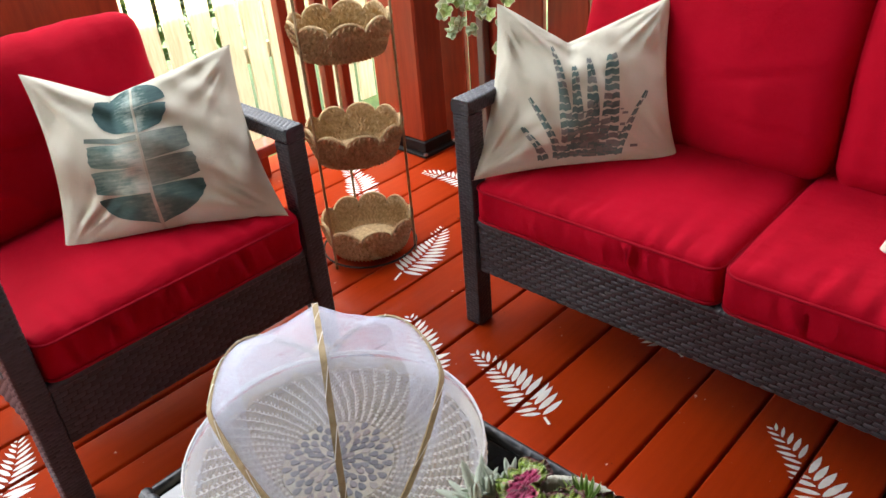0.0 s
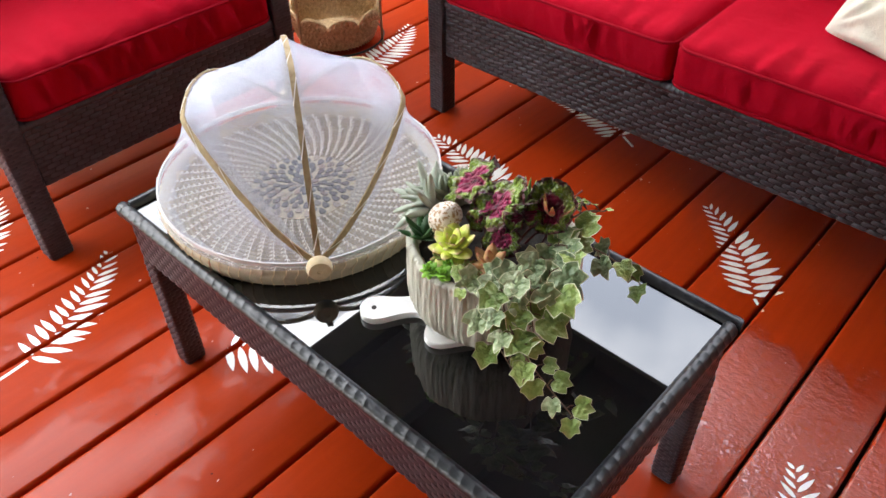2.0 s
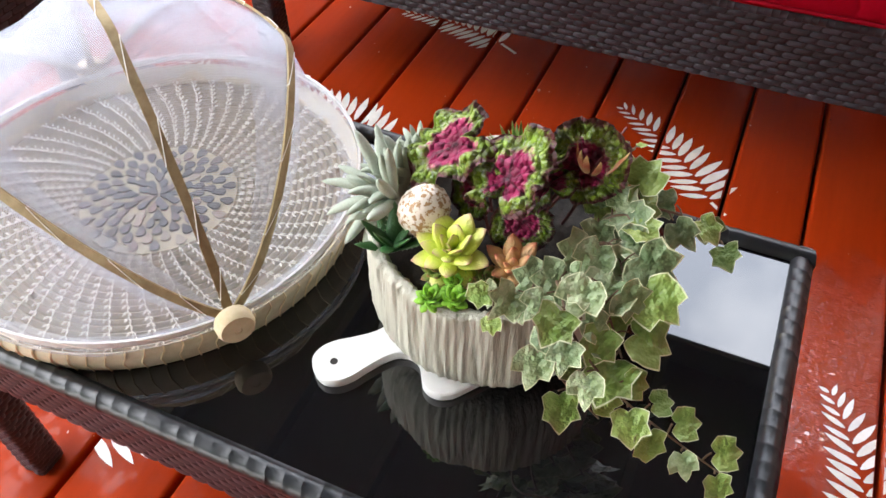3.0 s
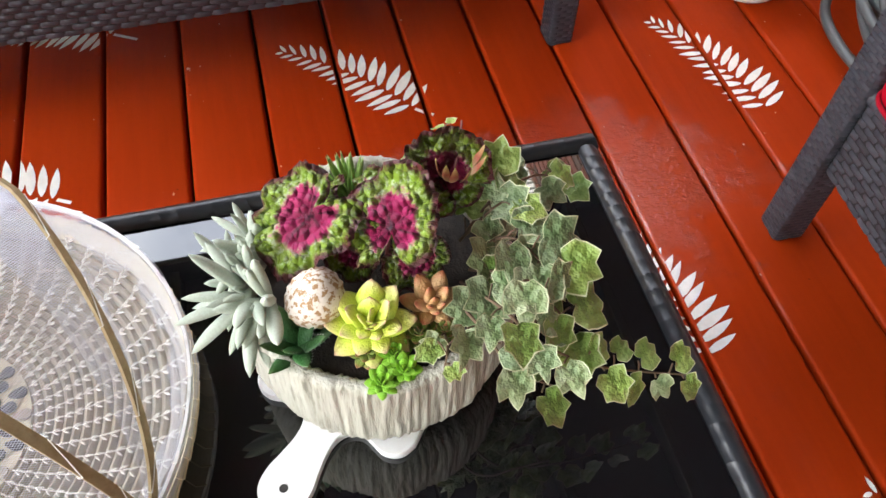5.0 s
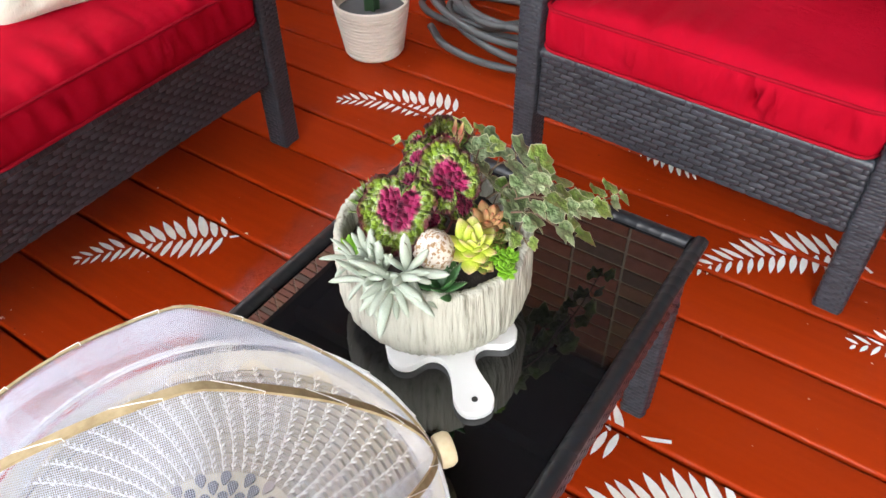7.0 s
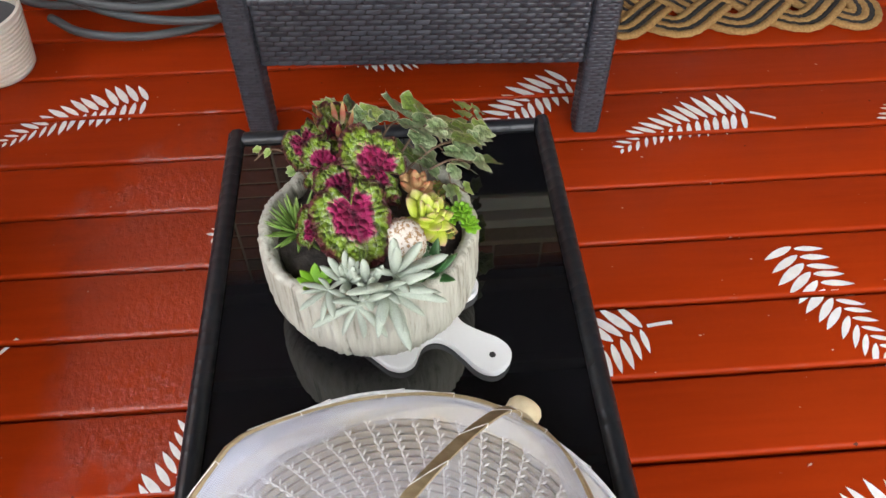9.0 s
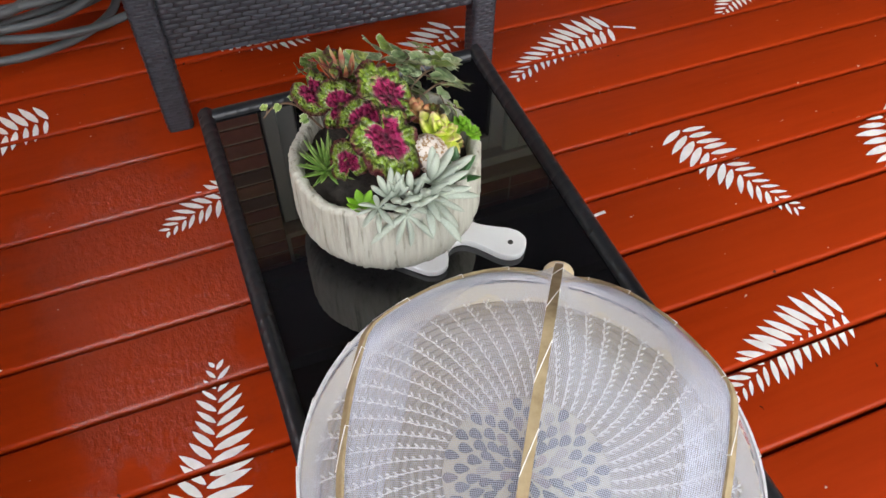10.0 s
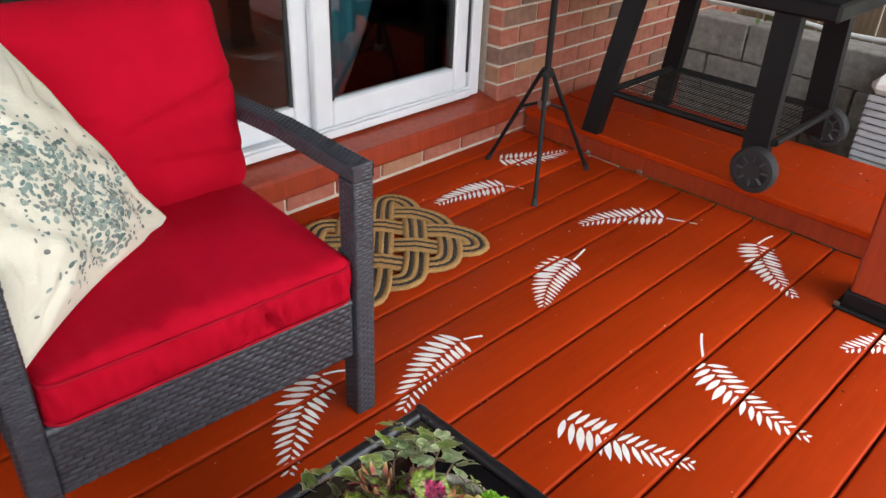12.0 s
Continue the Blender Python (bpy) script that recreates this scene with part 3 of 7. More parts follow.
def shrub(x, y, z, size, count, leaf, mat, label):
    s = thing("shrub", pose(x, y, z), label, "shrub")
    g = Geo()
    for k in range(5):
        tube(g, [(0, 0, 0), (rng.uniform(-0.2, 0.2) * size[0], rng.uniform(-0.2, 0.2) * size[1], size[2] * 0.7), (rng.uniform(-0.6, 0.6) * size[0], rng.uniform(-0.6, 0.6) * size[1], size[2] * 1.4)], [0.025, 0.015, 0.006], 6)
    part("trunk", g, JUTE, s)
    g = Geo()
    foliage(g, (0, 0, size[2] * 1.2), size, count, leaf, rng)
    part("crown", g, mat, s, smooth=0)


shrub(0.2, 4.2, -0.45, (0.9, 0.5, 0.9), 2600, 0.09, LEAF_GREEN, "leafy green shrub behind the garden fence")
shrub(1.9, 4.3, -0.45, (1.0, 0.5, 0.8), 2600, 0.09, LEAF_GREEN, "leafy green shrub in sun behind the fence")
shrub(3.6, 4.4, -0.45, (1.0, 0.5, 1.0), 2600, 0.09, LEAF_GREEN, "tall leafy green shrub behind the fence")
shrub(-0.1, 2.75, -0.45, (0.33, 0.22, 0.75), 1500, 0.07, LEAF_DARK, "dark green shrub beside the deck railing")

# house wall with sliding door
WALL_Y, DOOR_Y = -1.385, -1.47
house = thing("wall_south", pose(0, 0, 0), "red brick house wall with pale mortar and mixed bricks", "wall", kind="structure")
g = Geo()
box(g, (-11.0, WALL_Y - 0.22, -0.45), (-1.59, WALL_Y - 0.008, 4.05), 0.002)
box(g, (0.36, WALL_Y - 0.22, -0.45), (4.5, WALL_Y - 0.008, 4.05), 0.002)
box(g, (-1.589, WALL_Y - 0.22, 2.22), (0.359, WALL_Y - 0.008, 4.05), 0.002)
box(g, (-1.589, WALL_Y - 0.22, -0.45), (0.359, WALL_Y - 0.008, 0.10), 0.002)
part("backing", g, MORTAR, house)
BRICK_L, BRICK_H, JOINT = 0.205, 0.066, 0.011
rest = Geo()


def brick_mesh(l, d, h):
    g = Geo()
    box(g, (0, -d, 0), (l, 0, h), 0.003)
    return g.mesh("brick", BRICK, 30)


FULL, HALF = brick_mesh(BRICK_L, 0.10, BRICK_H), brick_mesh(BRICK_L / 2 - JOINT / 2, 0.10, BRICK_H)
brng = random.Random(9)
for row in range(0, 55):
    z = -0.215 + row * (BRICK_H + JOINT)
    x = -1.592 - (0 if row % 2 else BRICK_L / 2 - JOINT / 2) 
    if row % 2 == 0 and 0 <= z < 1.3:
        part("brick", HALF, None, house, at=pose(x, WALL_Y + brng.uniform(0, 0.003), z))
    x -= JOINT if row % 2 == 0 else -0.0
    while x - BRICK_L > -4.2:
        x -= BRICK_L
        if -0.06 <= z < 1.3 and x > -3.0:
            part("brick", FULL, None, house, at=pose(x, WALL_Y + brng.uniform(0, 0.003), z))
        else:
            box(rest, (x, WALL_Y - 0.1, z), (x + BRICK_L, WALL_Y, z + BRICK_H), 0.003)
        x -= JOINT
    x = 0.362
    while x < 4.3:
        box(rest, (x, WALL_Y - 0.1, z), (x + BRICK_L, WALL_Y, z + BRICK_H), 0.003)
        x += BRICK_L + JOINT
    x = -1.589
    while x < 0.3 and (z > 2.22 or z < 0.06):
        if -0.06 <= z < 0.06:
            part("brick", FULL, None, house, at=pose(x, WALL_Y + brng.uniform(0, 0.003), z))
        elif z > 2.22:
            box(rest, (x, WALL_Y - 0.1, z), (x + BRICK_L, WALL_Y, z + BRICK_H), 0.003)
        x += BRICK_L + JOINT
r = part("brickwork", rest, BRICK, house, smooth=30)
r["kind"] = "stuff"
# brick returns at the door's side
RETURN = Geo()
box(RETURN, (-0.10, -0.075, 0), (0, 0, BRICK_H), 0.003)
RETURN = RETURN.mesh("brick", BRICK, 30)
for row in range(5, 26):
    part("brick", RETURN, None, house, at=pose(-1.586, WALL_Y - 0.004, -0.215 + row * (BRICK_H + JOINT)))

sill = Geo()
sill_prof = [(DOOR_Y - 0.03, 0.092), (WALL_Y + 0.028, 0.084), (WALL_Y + 0.034, 0.092), (WALL_Y + 0.034, 0.158), (WALL_Y + 0.026, 0.168), (DOOR_Y - 0.03, 0.196)]
n = len(sill_prof)
sill.add([(x, y, z) for x in (-1.70, 0.42) for y, z in sill_prof], [(k, (k + 1) % n, n + (k + 1) % n, n + k) for k in range(n)] + [tuple(range(n))[::-1], tuple(range(n, 2 * n))])
tagged(part("door_sill", sill, RED_WOOD, smooth=30), "red painted sill ledge under the sliding door", "door sill", kind="structure")

door = thing("door_1", pose(0, 0, 0), "white vinyl sliding patio door with dark glass", "sliding door", kind="structure")
g = Geo()
DX0, DX1, DZ0, DZ1 = -1.545, 0.345, 0.198, 2.215
box(g, (DX0, DOOR_Y - 0.08, DZ0), (DX0 + 0.055, DOOR_Y + 0.012, DZ1), 0.004)
box(g, (DX1 - 0.055, DOOR_Y - 0.08, DZ0), (DX1, DOOR_Y + 0.012, DZ1), 0.004)
box(g, (DX0 + 0.056, DOOR_Y - 0.08, DZ1 - 0.055), (DX1 - 0.056, DOOR_Y + 0.012, DZ1), 0.004)
box(g, (DX0 + 0.056, DOOR_Y - 0.08, DZ0), (DX1 - 0.056, DOOR_Y + 0.02, DZ0 + 0.03), 0.004)
box(g, (DX0 + 0.056, DOOR_Y + 0.006, DZ0 + 0.031), (DX1 - 0.056, DOOR_Y + 0.012, DZ0 + 0.042), 0.002)
part("door_frame", g, VINYL, door)
g = Geo()
box(g, (DX0 + 0.06, DOOR_Y - 0.02, DZ0 + 0.1), (DX0 + 0.068, DOOR_Y + 0.004, DZ1 - 0.1), 0.002)
part("track_seal", g, BLACK_RUBBER, door)


def door_leaf(x0, x1, y, name):
    g = Geo()
    box(g, (x0, y - 0.035, DZ0 + 0.032), (x0 + 0.075, y, DZ1 - 0.057), 0.005)
    box(g, (x1 - 0.075, y - 0.035, DZ0 + 0.032), (x1, y, DZ1 - 0.057), 0.005)
    box(g, (x0 + 0.076, y - 0.035, DZ0 + 0.032), (x1 - 0.076, y, DZ0 + 0.125), 0.005)
    box(g, (x0 + 0.076, y - 0.035, DZ1 - 0.14), (x1 - 0.076, y, DZ1 - 0.057), 0.005)
    leaf = part(name, g, VINYL, door)
    g = Geo()
    for a, b in (((x0 + 0.076, 0.125), (x0 + 0.088, 2.0)), ((x1 - 0.088, 0.125), (x1 - 0.076, 2.0))):
        box(g, (a[0], y - 0.022, DZ0 + a[1]), (b[0], y - 0.008, DZ1 - 0.141), 0.002)
    part("gasket", g, BLACK_RUBBER, leaf)
    g = Geo()
    box(g, (x0 + 0.07, y - 0.022, DZ0 + 0.12), (x1 - 0.07, y - 0.016, DZ1 - 0.13), 0.001)
    p = part("pane", g, PANE, leaf)
    p.visible_shadow = False
    return leaf


door_leaf(DX0 + 0.058, -0.725, DOOR_Y - 0.005, "sliding_leaf")
door_leaf(-0.738, DX1 - 0.058, DOOR_Y - 0.042, "fixed_leaf")

g = Geo()
box(g, (-2.6, -4.4, 0.12), (1.6, -4.3, 2.4), 0.004)
box(g, (-2.7, -4.3, 0.12), (-2.6, -1.62, 2.4), 0.004)
box(g, (1.6, -4.3, 0.12), (1.7, -1.62, 2.4), 0.004)
tagged(part("wall_inside", g, plain("inside_wall", (0.26, 0.20, 0.16), 0.8)), "dim brown walls of the room behind the door", "wall", kind="structure")
# the floor's red stands in for the deck mirrored in the pane
g = Geo()
box(g, (-2.6, -4.3, 0.08), (1.6, -1.61, 0.12), 0.004)
tagged(part("floor_inside", g, plain("inside_floor", (0.20, 0.075, 0.045), 0.4)), "floor of the room behind the door, reddened for the deck's reflection", "floor", kind="structure")
g = Geo()
box(g, (-2.7, -4.4, 2.41), (1.7, -1.61, 2.45), 0.004)
tagged(part("ceiling_inside", g, plain("inside_ceiling", (0.3, 0.3, 0.29), 0.8)), "plain ceiling of the room behind the door", "ceiling", kind="structure")


def curtain(x0, x1, cloth, label):
    g = Geo()
    n = round((x1 - x0) / 0.0135)
    verts = []
    for k in range(n + 1):
        x = x0 + (x1 - x0) * k / n
        y = -1.85 + 0.02 * math.sin(k * 1.1) + 0.008 * math.sin(k * 0.37)
        verts += [(x, y, 0.135), (x, y, 2.3)]
    g.add(verts, [(2 * k, 2 * k + 2, 2 * k + 3, 2 * k + 1) for k in range(n)])
    cu = part("curtain", g, cloth)
    cu.modifiers.new("thickness", "SOLIDIFY").thickness = 0.004
    tagged(cu, label, "curtain", "curtains inside the door")


curtain(-1.58, -1.04, make_cloth("teal_cloth", (0.05, 0.24, 0.30), (0.03, 0.15, 0.19)), "teal cloth curtain hanging inside the sliding door")
curtain(-2.55, -1.60, make_cloth("taupe_cloth", (0.24, 0.19, 0.17), (0.15, 0.12, 0.11)), "grey-brown cloth curtain hanging inside the sliding door")

# neighbour's house, seen over the wall
nb = thing("neighbour_house", pose(0, 0, 0), "neighbour's tall house with grey lap siding", "house", kind="structure")
g = Geo()
extrude_outline(g, [(6.3, -9.0), (12.0, -9.0), (12.0, -4.4), (6.3, -2.05)], -0.45, 9.0)
part("wall", g, plain("siding_backing", (0.3, 0.3, 0.3), 0.7), nb, smooth=0)
g = Geo()
for k in range(72):
    z = -0.4 + k * 0.13
    g.add([(6.29, -9.0, z + 0.135), (6.29, -2.06, z + 0.135), (6.265, -2.06, z), (6.265, -9.0, z), (6.295, -2.06, z), (6.295, -9.0, z)], [(0, 1, 2, 3), (3, 2, 4, 5)])
s = part("siding", g, plain("grey_siding", (0.42, 0.43, 0.43), 0.6), nb, smooth=0)
s["kind"] = "stuff"
g = Geo()
g.add([(6.24, -9.05, 9.0), (6.24, -2.04, 9.0), (12.1, -4.4, 9.0), (12.1, -9.05, 9.0), (9.0, -7.0, 10.8), (9.0, -5.2, 10.8)], [(0, 4, 5, 1), (1, 5, 2), (2, 5, 4, 3), (3, 4, 0), (0, 1, 2, 3)])
part("roof", g, plain("shingle_roof", (0.06, 0.055, 0.05), 0.8), nb, smooth=0)

# trees beyond the side fence, added out of view to block sky and sun
def tree(x, y, h, spread, seed):
    t = thing("tree", pose(x, y, -0.45), "broad leafy green tree added out of view to block western sky", "tree", "trees beyond the fence")
    tr = random.Random(seed)
    g = Geo()
    tube(g, [(0, 0, 0), (0.05, 0.03, h * 0.3), (-0.04, 0.06, h * 0.6), (0.0, 0.0, h * 0.9)], [0.16, 0.12, 0.08, 0.03], 10)
    limbs = []
    for k in range(9):
        a, z = 2.4 * k, h * (0.25 + 0.06 * k)
        e = Vector((math.cos(a) * spread * 0.75, math.sin(a) * spread * 0.75, z + h * 0.22))
        tube(g, bezier((0, 0, z), (e.x * 0.4, e.y * 0.4, z + h * 0.05), e, 6), [0.06, 0.05, 0.04, 0.03, 0.02, 0.01], 6)
        limbs.append(e)
    part("trunk", g, BROWN_BARK, t)
    g = Geo()
    for e in limbs + [Vector((0, 0, h * 0.92)), Vector((0, 0, h * 0.7)), Vector((0, 0, h * 0.5))]:
        foliage(g, e, (spread * 0.55, spread * 0.55, h * 0.17), 420, 0.22, tr)
    part("crown", g, LEAF_GREEN, t, smooth=0)


BROWN_BARK = make_fibre("tree_bark", (0.05, 0.035, 0.025), (0.13, 0.10, 0.07), 12.0)
for k, (x, y) in enumerate(((-6.3, -0.9), (-6.6, 1.1), (-6.2, 3.2), (-6.0, 5.4), (-6.0, -2.6), (-5.4, -4.2), (-4.4, -5.6))):
    tree(x, y, 6.0 + 0.4 * (k % 2) + 0.5 * (k > 3), 1.7, 40 + k)

# ---- wicker furniture ----


def weave(g, o, u, v, nrm, w, h, pu=0.030, pv=0.0112, depth=0.0037, flat=0.13):
    """Rattan strands woven over a flat panel: o its corner, u and v along it, nrm out of it."""
    o, u, v, nrm = Vector(o), Vector(u), Vector(v), Vector(nrm)
    rows, cols = max(1, round(h / pv)), max(2, round(w / pu))
    pv, pu = h / rows, w / cols
    for j in range(rows):
        off = 0.5 * pu * (j % 2)
        for i in range(-1, cols):
            a, b = i * pu + off, (i + 1) * pu + off + pu * 0.12
            a, b = max(0, a), min(w, b)
            if b - a < pu * 0.2:
                continue
            y0, y1 = j * pv + pv * 0.06, (j + 1) * pv - pv * 0.06
            ym = (y0 + y1) / 2
            verts = []
            for s, hh in ((0, -0.6), (0.22, 0.66), (0.5, 1.0), (0.78, 0.66), (1, -0.6)):
                x = a + (b - a) * s
                for y, k in ((y0, flat), (ym, 1.0), (y1, flat)):
                    verts.append(o + u * x + v * y + nrm * depth * (hh * k if hh > 0 else hh))
            faces = []
            for s in range(4):
                for k in range(2):
                    faces.append((s * 3 + k, s * 3 + k + 3, s * 3 + k + 4, s * 3 + k + 1))
            g.add(verts, faces)


def wound(g, pts, sx, sy, side, pitch=0.0095, depth=0.0024):
    """A bar of rectangular section along points, wound with rattan: side is its x direction."""
    side = Vector(side)
    pts = [Vector(p) for p in pts]
    c = 0.007
    loop = [(-sx + c, -sy), (sx - c, -sy), (sx, -sy + c), (sx, sy - c), (sx - c, sy), (-sx + c, sy), (-sx, sy - c), (-sx, -sy + c)]
    verts = []
    for i, (a, b) in enumerate(zip(pts, pts[1:])):
        t = b - a
        n = max(2, round(t.length / pitch))
        tn = t.normalized()
        s = (side - tn * side.dot(tn)).normalized()
        q = tn.cross(s)
        for k in range(n):
            for f, d in ((0.0, -1.0), (0.05, 0.85), (0.5, 1.0), (0.95, 0.85)):
                d += 0.12 * noise.noise(Vector((k * 3.7, i * 9.1, sx * 200)))
                at = a + t * ((k + f) / n)
                slant = 0.003 + 0.002 * noise.noise(Vector((k * 1.3, i, 5)))
                verts += [at + s * (x + math.copysign(depth * d, x)) + q * (y + math.copysign(depth * d, y)) + tn * slant * (x / sx) for x, y in loop]
    verts += [b + s * x + q * y for x, y in loop]
    m = len(verts) // 8
    faces = [(j * 8 + k, j * 8 + (k + 1) % 8, (j + 1) * 8 + (k + 1) % 8, (j + 1) * 8 + k) for j in range(m - 1) for k in range(8)]
    g.add(verts, faces + [tuple(range(8))[::-1], tuple(range(8 * m - 8, 8 * m))])


def wrapped(g, pts, sx, sy, side, pu=0.026, pv=0.0075):
    """A bar of rectangular section along points, its four faces woven over."""
    side = Vector(side)
    pts = [Vector(p) for p in pts]
    wound(g, pts, sx - 0.0015, sy - 0.0015, side, 0.03, 0.0)
    for a, b in zip(pts, pts[1:]):
        t = (b - a).normalized()
        s = (side - t * side.dot(t)).normalized()
        q = t.cross(s)
        for nrm, wid, h1, h2 in ((s, q, sx, sy), (-s, -q, sx, sy), (q, -s, sy, sx), (-q, s, sy, sx)):
            w = 2 * h2 - 0.006
            weave(g, a + nrm * (h1 - 0.0012) - wid * (w / 2), wid, t, nrm, w, (b - a).length, w / max(1, round(w / pu)) * 0.999, pv, 0.0024)


def soft_box(half, r, crown=(0, 0, 0.02), seed=0, wrinkle=0.003, n=16, pucker=0.0, folds=()):
    """A stuffed cushion round the origin: rounded edges, crowned faces, creases."""
    g = Geo()
    lists = []
    for h in half:
        inner = h - r
        edge = [inner + r * math.sin(a) for a in (0.0, 0.45, 0.9, 1.25, 1.5708)]
        mid = [(-1 + 2 * k / n) * inner for k in range(1, n)] if h > 2.5 * r else [0.0]
        lists.append(sorted(set(round(x, 6) for x in [-e for e in edge] + mid + edge)))
    seen = {}
    verts, faces = [], []

    def vert(p):
        key = tuple(round(c, 5) for c in p)
        if key not in seen:
            q = Vector(p)
            inner = Vector([max(-(h - r), min(h - r, c)) for h, c in zip(half, q)])
            d = q - inner
            if d.length > 1e-9:
                q = inner + d.normalized() * r
            rel = [min(1.0, abs(c) / h) for c, h in zip(q, half)]
            for ax in range(3):
                if crown[ax]:
                    o1, o2 = (ax + 1) % 3, (ax + 2) % 3
                    q[ax] += math.copysign(crown[ax], q[ax]) * (abs(q[ax]) / half[ax]) ** 2 * (1 - rel[o1] ** 3) * (1 - rel[o2] ** 3)
            s = Vector((seed * 7.3, seed * 3.1, 0))
            w1 = noise.noise(q * 5.0 + s) * 1.6 + noise.noise(Vector((q.x * 22, q.y * 6, q.z * 8)) + s) * 0.7
            if pucker:
                w1 *= min(1.0, abs(abs(q.z) - 0.042) / 0.020)
            q += Vector(d if d.length > 1e-9 else (0, 0, 0)).normalized() * wrinkle * w1 if d.length > 1e-9 else Vector((0, 0, 0))
            if pucker:
                front = max(0.0, rel[1] if q.y < 0 else 0.0) ** 10
                ruck = noise.noise(Vector((q.x * 44 + q.z * 18, q.z * 9, seed))) + 0.6 * noise.noise(Vector((q.x * 70 - q.z * 30, q.z * 12, seed + 3)))
                q.y -= front * pucker * max(0.0, 1 - (q.z / 0.041) ** 2) * ruck * (0.4 + 0.9 * abs(noise.noise(Vector((q.x * 4, 0, seed)))))
                dent = noise.noise(Vector((q.x * 6, q.y * 6, seed + 9)))
                q.z += 0.006 * dent * (1 if q.z > 0 else 0)
                near = math.exp(-(((q.y + half[1]) / 0.10) ** 2))
                q.z += near * 0.011 * noise.noise(Vector((q.x * 34, q.y * 6, seed + 2))) * (1 if q.z > 0 else 0)
            for x0, z0, x1, z1, deep in folds:
                f = max(0.0, min(1.0, (q.x - x0) / (x1 - x0)))
                d2 = q.z - (z0 + (z1 - z0) * f + 0.012 * noise.noise(Vector((q.x * 9, seed, 0))))
                inside = 1.0 if x0 < q.x < x1 else math.exp(-((min(abs(q.x - x0), abs(q.x - x1)) / 0.02) ** 2))
                if q.y < 0:
                    q.y += inside * deep * (math.exp(-((d2 / 0.010) ** 2)) - 0.5 * math.exp(-(((d2 - 0.026) / 0.016) ** 2)))
            seen[key] = len(verts)
            verts.append(q)
        return seen[key]

    for ax in range(3):
        b, c = (ax + 1) % 3, (ax + 2) % 3
        for sg in (-1, 1):
            lb, lc = lists[b], lists[c]
            for i in range(len(lb) - 1):
                for j in range(len(lc) - 1):
                    quad = []
                    for bb, cc in ((lb[i], lc[j]), (lb[i + 1], lc[j]), (lb[i + 1], lc[j + 1]), (lb[i], lc[j + 1])):
                        p = [0, 0, 0]
                        p[ax], p[b], p[c] = sg * half[ax], bb, cc
                        quad.append(vert(p))
                    if len(set(quad)) == 4:
                        faces.append(quad if sg > 0 else quad[::-1])
    g.add(verts, faces)
    return g


def rounded_loop(hx, hy, r, z, n=5):
    pts = []
    for cx, cy, a0 in ((hx - r, hy - r, 0), (-hx + r, hy - r, 90), (-hx + r, -hy + r, 180), (hx - r, -hy + r, 270)):
        for k in range(n + 1):
            a = radians(a0 + 90 * k / n)
            pts.append((cx + r * math.cos(a), cy + r * math.sin(a), z))
    return pts


